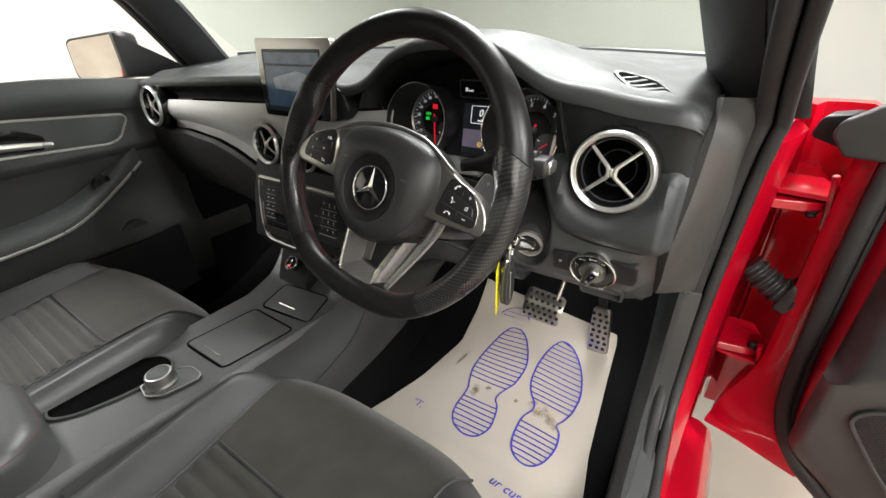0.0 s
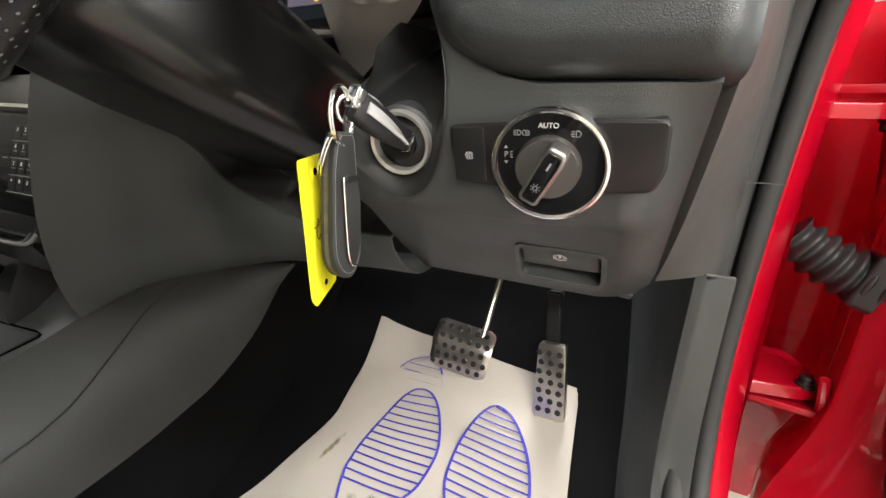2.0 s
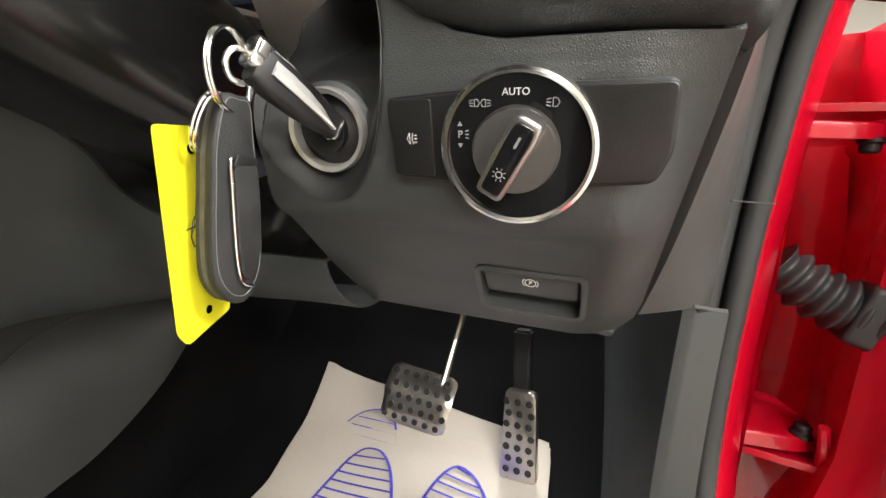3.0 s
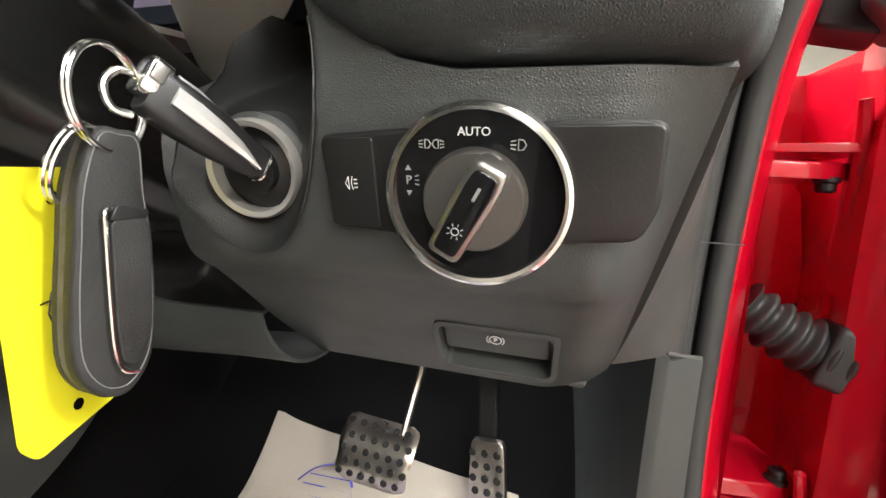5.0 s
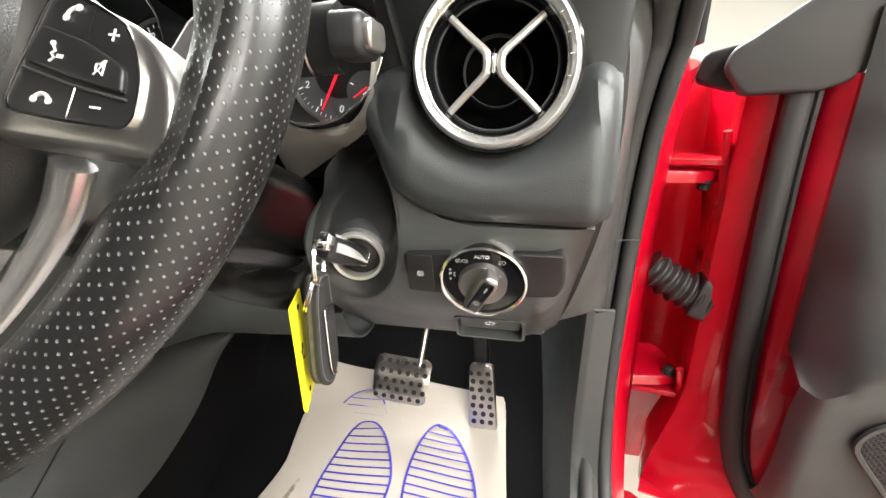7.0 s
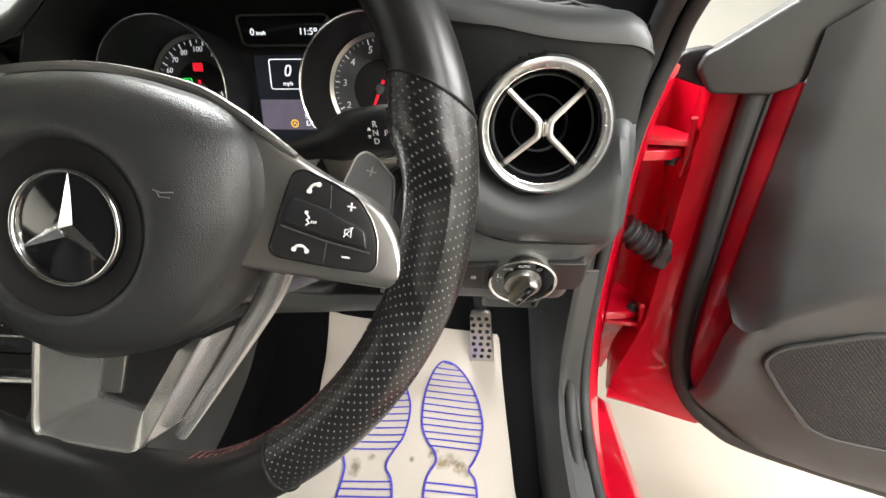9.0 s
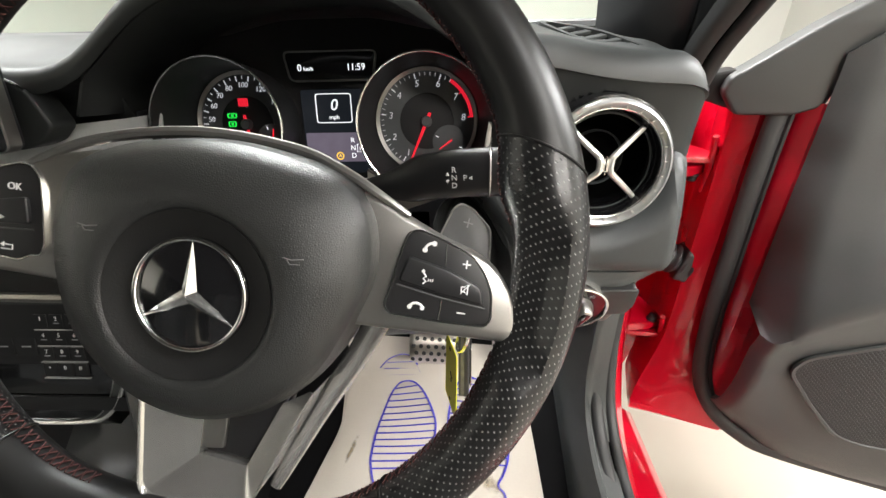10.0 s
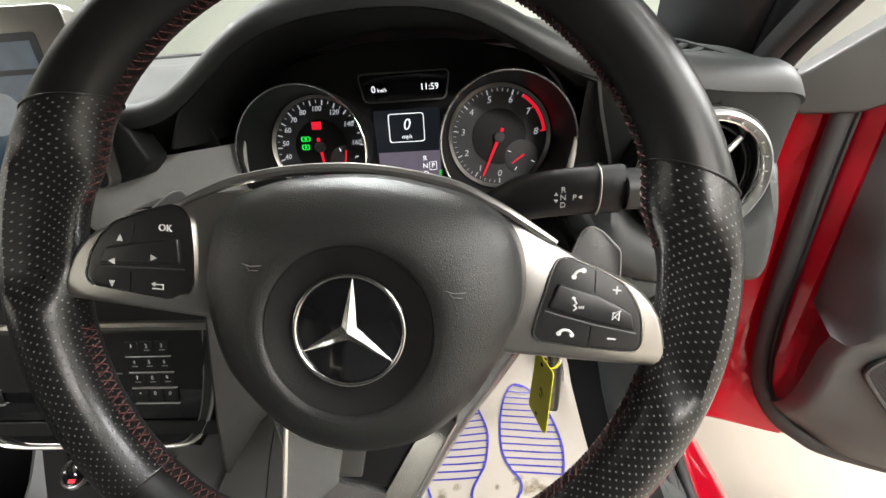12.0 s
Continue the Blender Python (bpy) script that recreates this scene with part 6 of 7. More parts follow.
for x, y, w, h, turn in ((0.168, 0.318, 0.048, 0.022, 12), (0.196, 0.307, 0.034, 0.020, -25), (-0.010, 0.300, 0.020, 0.028, 5), (0.140, 0.330, 0.022, 0.012, 30), (0.100, 0.318, 0.010, 0.010, 0), (0.02, 0.318, 0.014, 0.010, 20), (-0.085, 0.36, 0.008, 0.05, -20)):
    bm = bmesh.new()
    uvl = bm.loops.layers.uv.new("uv")
    m_ = on_mat(x, y, turn, 0.0100)
    n = 20
    vs = [bm.verts.new(m_ @ Vector((w * math.cos(2 * math.pi * k / n), h * math.sin(2 * math.pi * k / n), 0))) for k in range(n)]
    f = bm.faces.new(vs)
    for k, lp in enumerate(f.loops):
        lp[uvl].uv = (math.cos(2 * math.pi * k / n), math.sin(2 * math.pi * k / n))
    part("dirt_smudge", bm, dm, pm1, "brown dirt smudge")


def shared(name, me, m, parent):
    """One more object on a mesh that alike pieces share; m in the thing's own axes."""
    ob = new(name, me)
    ob.parent = parent
    ob.matrix_basis = m
    return ob


# ---- pedals ----
def stud_mesh():
    bm = lathe([(0.0046, -0.001), (0.0046, 0.0012), (0.0038, 0.0020), (0.0, 0.0021)], 14)
    me = bpy.data.meshes.new("stud")
    bm.to_mesh(me)
    bm.free()
    me.polygons.foreach_set("use_smooth", [True] * len(me.polygons))
    me.set_sharp_from_angle(angle=radians(40))
    me.materials.append(M_RUBBER)
    return me


STUD = stud_mesh()
bp_ = thing("brake_pedal", "brushed steel brake pedal with black rubber studs", "brake pedal", face_at((0.081, 0.498, 0.392), (0, 0.30, 0.95), (1, 0.03, -0.10)))


def pad_z(y):
    """The brake pad's plate bends away towards its upper edge."""
    return -0.020 * smooth01(-0.004, 0.046, y) ** 1.5 - 0.004 * smooth01(-0.02, -0.041, y)


rows = []
for y in lin(-0.041, 0.041, 21):
    e = max(0, abs(y) - 0.029) / 0.012
    hw = 0.0525 - 0.012 * (1 - math.sqrt(max(0, 1 - e * e))) - 0.002 * (y < 0)
    rows.append([(x * hw, y, pad_z(y) - 0.003 * max(0, abs(x) - 0.86) / 0.14) for x in lin(-1, 1, 25)])
part("pad", slab(rows, 0.005), M_STEEL, bp_, "bent polished steel pedal plate", local=True, sharp=60)
for r in range(5):
    for c in range(6):
        x = -0.040 + 0.0160 * c + (0.004 if r % 2 else -0.003)
        y = 0.031 - 0.0155 * r
        if abs(x) < 0.047:
            tilt = math.atan2(pad_z(y + 0.002) - pad_z(y - 0.002), 0.004)
            shared("stud", STUD, Matrix.Translation((x, y, pad_z(y) + 0.0002)) @ Matrix.Rotation(tilt, 4, "X"), bp_)
part("pedal_arm", tube([MW[bp_] @ Vector(p) for p in ((0.030, 0.0, -0.012), (0.030, 0.04, -0.02), (0.032, 0.12, -0.03), (0.034, 0.26, -0.05))], 0.0055, 8), M_STEEL, bp_, "steel pedal arm")
ap = thing("accelerator_pedal", "slim brushed steel accelerator pedal with rubber studs", "accelerator pedal", face_at((0.229, 0.512, 0.372), (0, 0.12, 0.99), (1, -0.10, 0.10)))
part("pad", prism(rounded([(-0.026, -0.066), (0.027, -0.064), (0.024, 0.060), (-0.018, 0.060)], 0.008, 3), 0.004, 0.002, z0=-0.008), M_STEEL, ap, "brushed steel pedal plate", local=True)
for r in range(7):
    for c in range(3):
        shared("stud", STUD, Matrix.Translation((-0.0155 + 0.0155 * c + (0.003 if r % 2 else 0), -0.050 + 0.0158 * r, 0.0042)), ap)
part("pedal_arm", box(-0.012, 0.012, -0.02, 0.14, -0.03, -0.008, 0.003, MW[ap]), M_BLACK, ap)

# ---- ignition key with ring, leather fob and yellow tag ----
key = thing("car_key", "chrome and black car key in the ignition with keyring", "car key", (0.146, 0.2, 0.742))
A, B = Vector((0.1545, 0.198, 0.7415)), Vector((0.1430, 0.1515, 0.7655))
ax = (B - A).normalized()
sd = ax.cross(Vector((0, 0, 1))).normalized()
upk = sd.cross(ax)


def on_key(s, u, o=0.0):
    """A point of the key: s from the lock towards the head, u up, o out of the side that faces the door."""
    return A + ax * s + upk * u - sd * o


rings = []
for s, w, h in ((-0.004, 0.0050, 0.0030), (0.0, 0.0058, 0.0040), (0.010, 0.0078, 0.0056), (0.024, 0.0096, 0.0062), (0.040, 0.0102, 0.0064), (0.050, 0.0098, 0.0062), (0.0535, 0.0082, 0.0050)):
    rings.append([A + ax * s + sd * x + upk * y for x, y in rrect(2 * h, 2 * w, min(w, h) * 0.75, 5)])
part("key_body", loft(rings), M_BUTTON, key, "black key body", sharp=60)
for q in (1, -1):
    rings = []
    for s, lo, hi in ((0.0060, -0.0042, -0.0025), (0.014, -0.0035, 0.0030), (0.026, -0.0030, 0.0076), (0.038, -0.0024, 0.0096), (0.047, -0.0020, 0.0092)):
        rings.append([on_key(s, lo, 0.0040 * q), on_key(s, lo, 0.0076 * q), on_key(s, lo * 0.75 + hi * 0.25, 0.0082 * q), on_key(s, lo * 0.4 + hi * 0.6, 0.0066 * q), on_key(s, hi, 0.0042 * q), on_key(s, hi + 0.0022, 0.0010 * q)])
    part("key_side", loft(rings), M_KEYSILVER, key, "polished chrome key flank", sharp=30)
part("key_collar", tube([on_key(0.0015, u, o) for u, o in rrect(0.0130, 0.0098, 0.003, 4)], 0.0008, 6, True), M_CHROME, key, "thin chrome collar")
part("key_head", prism(rrect(0.0150, 0.0110, 0.003, 4), 0.0075, 0.0016, Matrix.Translation(on_key(0.0500, 0.0040)) @ Matrix((upk, sd, ax)).transposed().to_4x4()), M_CHROME, key, "chrome key head")
part("key_button", prism(rrect(0.0050, 0.0070, 0.001, 3), 0.0024, 0.0008, Matrix.Translation(on_key(0.0540, 0.0055, 0.0046)) @ Matrix((ax, upk, -sd)).transposed().to_4x4()), M_SATIN, key, "satin release button")
part("key_loop", tube(spline([on_key(0.0560, 0.0030), on_key(0.0625, 0.0000), on_key(0.0640, -0.0070), on_key(0.0590, -0.0125), on_key(0.0530, -0.0110)], 5), 0.0014, 8), M_CHROME, key, "chrome key loop")
hr = Vector((-0.26, 0.966, 0)).normalized()
RM = face_at((0.1452, 0.1372, 0.7585), (0.0, 0.0, 1), hr)
bm = bmesh.new()
for q in (-0.0007, 0.0007):
    tube([RM @ Vector((0.0150 * math.cos(a), 0.0165 * math.sin(a), q)) for a in lin(0, 2 * math.pi, 41)[:-1]], 0.0009, 8, True, bm)
part("split_ring", bm, M_CHROME, key, "steel split ring")
bm = bmesh.new()
for q in (-0.0009, 0.0009):
    r2 = face_at((0.1400, 0.1292, 0.7370), (0.30, 0.22, 1), (-0.35, 0.93, 0))
    tube([r2 @ Vector((0.0085 * math.cos(a), 0.0130 * math.sin(a), q)) for a in lin(0, 2 * math.pi, 33)[:-1]], 0.0009, 8, True, bm)
part("small_ring", bm, M_CHROME, key, "bright double ring")
FM = face_at((0.1470, 0.1368, 0.7023), (0.0, 0.0, 1), (0.06, 1, 0)) @ Matrix.Scale(0.93, 4)
fob = [tuple(p)[:2] for p in spline([(x, y, 0) for x, y in [(-0.0050, 0.0490), (0.0030, 0.0505), (0.0095, 0.0485), (0.0108, 0.0300), (0.0132, 0.0080), (0.0132, -0.0200), (0.0112, -0.0350), (0.0055, -0.0445), (-0.0010, -0.0474), (-0.0090, -0.0435), (-0.0148, -0.0320), (-0.0150, -0.0120), (-0.0132, 0.0100), (-0.0112, 0.0300)]], 4, True)][::-1]
fb = part("leather_fob", prism(fob, 0.0, 0.0020, FM, z0=-0.0050), M_FOB, key, "worn black leather key fob", sharp=70)
part("fob_edge", prism([(x * 0.985, y * 0.992) for x, y in fob], -0.0048, 0, FM, z0=-0.0085), M_FOBEDGE, fb, "raw grey leather edge")
part("fob_back", prism(fob, -0.0082, 0.0012, FM, z0=-0.0110), M_FOB, fb)
part("fob_stitch", tube([FM @ Vector((p[0] * 0.86, p[1] * 0.94 + 0.001, 0.0)) for p in fob], 0.00022, 5, True), M_MARK, fb, "faint stitched line")
tab = rounded([(-0.0030, 0.0190), (0.0098, 0.0200), (0.0112, 0.0060), (0.0104, -0.0240), (0.0040, -0.0365), (-0.0012, -0.0340), (-0.0026, -0.0200)], 0.003, 3)
part("fob_tab", prism(tab, 0.0016, 0.0008, FM, z0=-0.001), M_FOB, fb, "folded leather tab", sharp=70)
part("fob_clip", tube(spline([FM @ Vector(p) for p in ((-0.0010, 0.0225, 0.0002), (-0.0046, 0.0215, 0.0016), (-0.0048, 0.0100, 0.0018), (-0.0044, -0.0120, 0.0018), (-0.0036, -0.0280, 0.0018), (-0.0012, -0.0365, 0.0018), (0.0045, -0.0392, 0.0012))], 5), 0.0008, 8), M_CHROME, fb, "thin bright steel clip")
part("clip_slot", prism(rounded([(-0.0035, 0.0185), (0.0100, 0.0195), (0.0100, 0.0225), (-0.0010, 0.0240)], 0.001, 2), 0.0020, 0.0004, FM, z0=-0.001), M_BLACK, fb)
TM = face_at((0.1333, 0.1147, 0.6915), (0.0, 0.0, 1), (-0.3, 0.95, 0)) @ Matrix.Scale(1.09, 4)
tag = rounded([(-0.0052, 0.0392), (0.0250, 0.0412), (0.0352, -0.0410), (0.0045, -0.0462), (-0.0006, -0.0400)], 0.0026, 4)
tg = part("yellow_tag", prism(tag, 0.0004, 0, TM, z0=-0.0004), M_YELLOW, key, "bright yellow plastic key tag")
for pts in ([(0.0082, 0.0005), (0.0130, 0.0012), (0.0146, 0.0040), (0.0132, 0.0052), (0.0118, 0.0030), (0.0106, -0.0030), (0.0120, -0.0068), (0.0142, -0.0062), (0.0150, -0.0045)],):
    bm = tube([TM @ Vector((x, y, 0.0006)) for x, y in pts], 0.0003, 5)
    tube([TM @ Vector((x, y, -0.0006)) for x, y in pts], 0.0003, 5, False, bm)
    part("pen_mark", bm, M_BLACK, tg, "dark pen stroke")
for x, y, r_ in ((0.0140, 0.0318, 0.0021), (0.0190, -0.0358, 0.0019)):
    part("tag_hole", lathe([(r_, -0.0007), (r_, 0.0007)], 16, TM @ Matrix.Translation((x, y, 0))), M_GAPSHADE, tg, "punched dark hole")

# ---- demister grille on the dashboard top ----
DV = face_at((0.2655, 0.276, 0.9835), (0.5, 0.8, 0.16), (0.087, -0.053, -0.024))
dv = thing("demister_grille", "dark grey demister grille in the dashboard top", "demister grille", DV)


def lens(a, b):
    return [(a * math.cos(t), b * math.sin(t) * (1 - 0.45 * abs(math.cos(t)))) for t in lin(0, 2 * math.pi, 41)[:-1]]


part("grille_frame", frame_plate(lens(0.058, 0.0235), lens(0.050, 0.0175), 0.0022, z0=-0.012), M_DASH, dv, local=True)
part("grille_back", prism(lens(0.050, 0.0175), -0.0015, z0=-0.010), M_GAPSHADE, dv, local=True)
for k in range(5):
    x = -0.030 + 0.0155 * k
    h = 0.0165 * math.sqrt(max(0.05, 1 - (x / 0.05) ** 2)) * 0.85
    part("grille_slat", prism([(x - 0.0075, -h), (x - 0.0015, -h), (x + 0.0075, h), (x + 0.0015, h)], 0.0016, 0.0006, z0=-0.006), M_DASH, dv, local=True)

# ---- display on the dashboard ----
TB = face_at((-0.357, 0.180, 0.977), (0.0, 0.10, 1.0))
tb = thing("dashboard_display", "free-standing tablet display with silver frame, lit", "display", TB)
tout = rounded([(-0.094, -0.070), (0.106, -0.070), (0.118, 0.074), (-0.103, 0.076)], 0.010, 5)
part("casing", prism([(x * 0.985, y * 0.985) for x, y in tout], 0.0, 0, z0=-0.014), M_BLACK, tb, local=True)
part("silver_frame", prism(tout, 0.0022, 0.0014, z0=-0.010), M_SATIN, tb, "satin silver face frame", local=True)
part("lower_bezel", prism(rounded([(-0.0925, -0.0685), (0.1045, -0.0685), (0.1100, 0.0), (-0.0965, 0.0)], 0.008, 4), 0.0026, 0.0006, z0=0.0), M_GLOSS, tb, "gloss black lower bezel", local=True)
part("screen_glass", prism(rounded([(-0.0815, -0.058), (0.0900, -0.058), (0.0900, 0.056), (-0.0815, 0.056)], 0.003, 3), 0.0030, z0=0.0), M_SCREEN, tb, "black screen glass", local=True)
part("picture_top", box(-0.076, 0.084, 0.030, 0.050, 0.0030, 0.0033), M_SCREENBLUE, tb, local=True)
part("picture", box(-0.076, 0.084, -0.049, 0.026, 0.0030, 0.0033), M_SCREENBLUE, tb, "blue picture on the screen", local=True)
part("picture_shape", prism(rounded([(-0.055, 0.004), (0.02, 0.018), (0.05, 0.012), (0.06, -0.01), (0.03, -0.02), (-0.05, -0.016)], 0.006), 0.0038, z0=0.0033), M_SCREENGREY, tb, local=True)
holder = [(-0.110, -0.070), (0.098, -0.070), (0.118, -0.064), (0.134, -0.050), (0.121, -0.021), (0.108, -0.010), (-0.110, -0.010)]
part("holder", prism(rounded(holder, 0.006, 4), -0.016, 0.003, z0=-0.042), M_DASHDARK, tb, "smooth black holder behind the screen", local=True)
part("holder_edge", tube([(0.02, -0.0098, -0.017), (0.105, -0.0098, -0.017), (0.113, -0.0135, -0.017), (0.119, -0.019, -0.018)], 0.0012, 6), M_CHROME, tb, "bright upper edge", local=True)

# ---- centre stack ----
ST = face_at((MID, 0.149, 0.707), (0, 0.30, 0.95))
stk = thing("centre_stack", "black centre stack with key pads and chrome edging", "centre stack", ST)
edge_s = [(0.0, -0.090), (0.085, -0.089), (0.112, -0.082), (0.128, -0.062), (0.138, -0.036), (0.146, 0.002), (0.1525, 0.048)]
so = [(-x, y) for x, y in edge_s[::-1]][:-1] + edge_s
part("panel", prism(rounded(so, 0.010, 4), 0.0, 0.003, z0=-0.05), M_GLOSS, stk, "black key panel", local=True)
part("side_frame", frame_plate(rounded([(x * 1.075, y * 1.03 + 0.003) for x, y in so], 0.010, 4), rounded([(x * 0.985, y * 0.985) for x, y in so], 0.010, 4), 0.0015, z0=-0.04), M_TRIMGREY, stk, "dark satin frame", local=True)
part("top_strip", tube([(-0.158, 0.053, 0.001), (0.0, 0.056, 0.001), (0.158, 0.053, 0.001)], 0.0055, 8), M_SATIN, stk, "silver strip", local=True)
part("chrome_edge", tube(spline([(x * 1.07, y * 1.03 + 0.003, 0.001) for x, y in so], 4), 0.0022, 6), M_KEYSILVER, stk, "chrome edge", local=True)
part("inner_line", tube(spline([(x * 0.985, y * 0.985, 0.0012) for x, y in so], 4), 0.0008, 6), M_SATIN, stk, "thin inner silver line", local=True)
digits = ["1", "2", "3", "4", "5", "6", "7", "8", "9", "\u2217", "0", "#"]
for bx, cols, lab in ((0.086, 3, 1), (-0.112, 2, 0)):
    for r in range(4):
        y = 0.0295 - 0.0183 * r
        for c in range(cols):
            x = bx + 0.0169 * (c - (cols - 1) / 2)
            k_ = part("key", box(x - 0.0080, x + 0.0080, y - 0.0078, y + 0.0084, 0.0, 0.0028, 0.0012), M_BUTTON, stk, local=True)
            if lab:
                part("key_digit", lettering(digits[r * 3 + c], 0.0062, Matrix.Translation((x, y + 0.0025, 0.0030))), M_WHITE, k_, local=True)
                if r < 3 and r + c > 0:
                    part("key_letters", bar(0.0062, 0.0011, Matrix.Translation((x, y - 0.0022, 0.0028))), M_PRINTDIM, k_, local=True)
            else:
                part("key_mark", bar(0.007, 0.0012, Matrix.Translation((x, y, 0.0028))), M_WHITE, k_, local=True)
        w_ = 0.0085 * cols
        part("key_line", box(bx - w_, bx + w_, y - 0.0102, y - 0.0090, 0.0, 0.0034, 0.0004), M_KEYSILVER, stk, local=True)
part("disc_slot", box(-0.065, 0.06, 0.030, 0.034, 0.0, 0.0012), M_BLACK, stk, local=True)
for k in range(5):
    part("key", box(-0.066 + 0.0255 * k, -0.042 + 0.0255 * k, -0.010, 0.012, 0.0, 0.0028, 0.0012), M_BUTTON, stk, local=True)
    part("key_mark", bar(0.010, 0.0014, Matrix.Translation((-0.054 + 0.0255 * k, 0.001, 0.0028))), M_PRINTDIM, stk, local=True)
part("lower_keys", box(-0.15, 0.15, -0.074, -0.056, 0.0, 0.003, 0.0015), M_BUTTON, stk, local=True)
part("stack_flank", loft([[(MID - 0.20, 0.21, z), (MID - 0.175, b, z), (xr, b, z), (xr, 0.42, z), (MID - 0.2, 0.42, z)] for z, b, xr in ((0.57, 0.16, -0.285), (0.62, 0.128, -0.262), (0.72, 0.150, -0.222), (0.795, 0.178, -0.195))]), M_BLACK, stk)

part("switch_plinth", loft([[(-0.500, y, 0.49), (-0.495, y, z), (-0.392, y, z), (-0.388, y, 0.49)] for y, z in ((0.128, 0.512), (0.138, 0.535), (0.160, 0.582), (0.20, 0.60))]), M_BLACK, stk, "black sloping plinth")

# ---- centre console ----
con = thing("centre_console", "dark grey centre console with lids and cup slot", "centre console", (-0.4, -0.1, 0.2))


def con_z(y):
    return lerp(y, [(-0.7, 0.495), (-0.2, 0.497), (0.0, 0.497), (0.138, 0.498), (0.17, 0.516), (0.22, 0.56), (0.26, 0.63)])


def con_l(y):
    return lerp(y, [(-0.7, -0.572), (-0.35, -0.556), (-0.22, -0.528), (-0.15, -0.512), (0.04, -0.506), (0.14, -0.545), (0.22, -0.575)])


def con_r(y):
    return lerp(y, [(-0.7, -0.33), (-0.35, -0.318), (-0.12, -0.290), (0.05, -0.276), (0.16, -0.262), (0.25, -0.24)])


rows = []
for y in lin(-0.75, 0.205, 40):
    l, r, z = con_l(y), con_r(y), con_z(y)
    rows.append([(l - 0.012, y, 0.16), (l - 0.010, y, z - 0.03), (l - 0.004, y, z - 0.006), (l + 0.006, y, z + 0.003), (l + 0.02, y, z), (l + 0.08, y, z - 0.002), (r - 0.08, y, z - 0.002), (r - 0.022, y, z), (r - 0.006, y, z + 0.001), (r + 0.004, y, z - 0.008), (r + 0.010, y, z - 0.05), (r + 0.014, y, 0.40)])
part("console_body", slab(rows, 0.004), M_TRIMGREY, con, "grey plastic console")
# grey side cover that sweeps up to the dashboard
ridge_ = spline([(-0.150, 0.352, 0.556), (-0.205, 0.27, 0.556), (-0.246, 0.20, 0.550), (-0.268, 0.12, 0.514), (-0.276, 0.03, 0.492), (-0.292, -0.12, 0.488), (-0.32, -0.4, 0.486)], 6)
hem = spline([(-0.144, 0.350, 0.535), (-0.160, 0.305, 0.462), (-0.180, 0.25, 0.406), (-0.188, 0.20, 0.384), (-0.196, 0.12, 0.362), (-0.206, -0.1, 0.335), (-0.22, -0.4, 0.31)], 6)
rows = [[a.lerp(b, t) + Vector((0.026 * math.sin(math.pi * t), 0, 0.010 * math.sin(math.pi * t))) for t in lin(0, 1, 10)] for a, b in zip(ridge_, hem)]
part("side_cover", slab(rows, -0.004), M_MATT, con, "dark grey console side cover")
seam_ = [ridge_[k].lerp(hem[k], t) + Vector((0.0268 * math.sin(math.pi * t) + 0.0005, 0, 0.0105 * math.sin(math.pi * t))) for k, t in zip(range(6, 30, 2), lin(0.02, 0.58, 12))]
part("side_seam", tube(seam_, 0.0013, 6), M_BLACK, con)


def lid(name, poly, label):
    z = 0.4945
    ob = part(name, prism(rounded(poly, 0.012, 4), z + 0.0045, 0.0022, z0=z - 0.02), M_TRIMGREY, con, label)
    pp = rounded(poly, 0.012, 4)
    if sum(pp[i - 1][0] * pp[i][1] - pp[i][0] * pp[i - 1][1] for i in range(len(pp))) < 0:
        pp = pp[::-1]
    part("lid_gap", frame_plate([tuple(p) for p in offset(pp, -0.0035)], pp, z + 0.0036, z0=z - 0.01), M_GAPSHADE, con)
    return ob


l1 = lid("storage_lid", [(-0.456, -0.135), (-0.3224, -0.133), (-0.300, 0.012), (-0.4346, 0.0136)], "grey storage lid")
part("lid_pull", tube([(-0.4125, -0.1205, 0.5000), (-0.3574, -0.1195, 0.5000)], 0.0016, 6), M_SATIN, l1, "silver pull strip")
l2 = lid("tray_lid", [(-0.433, 0.032), (-0.290, 0.047), (-0.323, 0.135), (-0.459, 0.119)], "grey tray lid")
part("lid_pull", tube([(-0.403, 0.058, 0.5000), (-0.352, 0.060, 0.5000)], 0.0016, 6), M_SATIN, l2, "silver pull strip")
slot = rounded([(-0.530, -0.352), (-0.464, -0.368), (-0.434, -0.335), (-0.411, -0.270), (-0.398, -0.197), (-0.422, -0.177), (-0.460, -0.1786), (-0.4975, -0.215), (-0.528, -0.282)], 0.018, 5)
# flush cap, no real depth: the slot's shade is its black colour
part("cup_slot", prism(slot, 0.4985, 0, z0=0.47), M_GAPSHADE, con, "flat black cap painting the shade of the cup holder slot")
part("slot_rim", tube([(x, y, 0.4985) for x, y in slot], 0.0028, 6, True), M_TRIMGREY, con)
ctl = thing("rotary_controller", "silver rotary controller knob on a framed plate", "rotary controller", (-0.375, -0.205, 0.5))
pp = rounded([(-0.406, -0.246), (-0.368, -0.252), (-0.345, -0.234), (-0.328, -0.174), (-0.340, -0.165), (-0.375, -0.166), (-0.391, -0.181)], 0.008, 4)
CT = Matrix.Translation((0, 0, 0.499))
part("plate", prism(pp, 0.003, 0.001, CT), M_PANEL, ctl, "dark plate")
part("plate_frame", frame_plate(pp, [(-0.368 + (x + 0.368) * 0.94, -0.207 + (y + 0.207) * 0.955) for x, y in pp], 0.0042, CT), M_SATIN, ctl, "silver plate frame")
kn = Matrix.Translation((-0.379, -0.2175, 0.5))
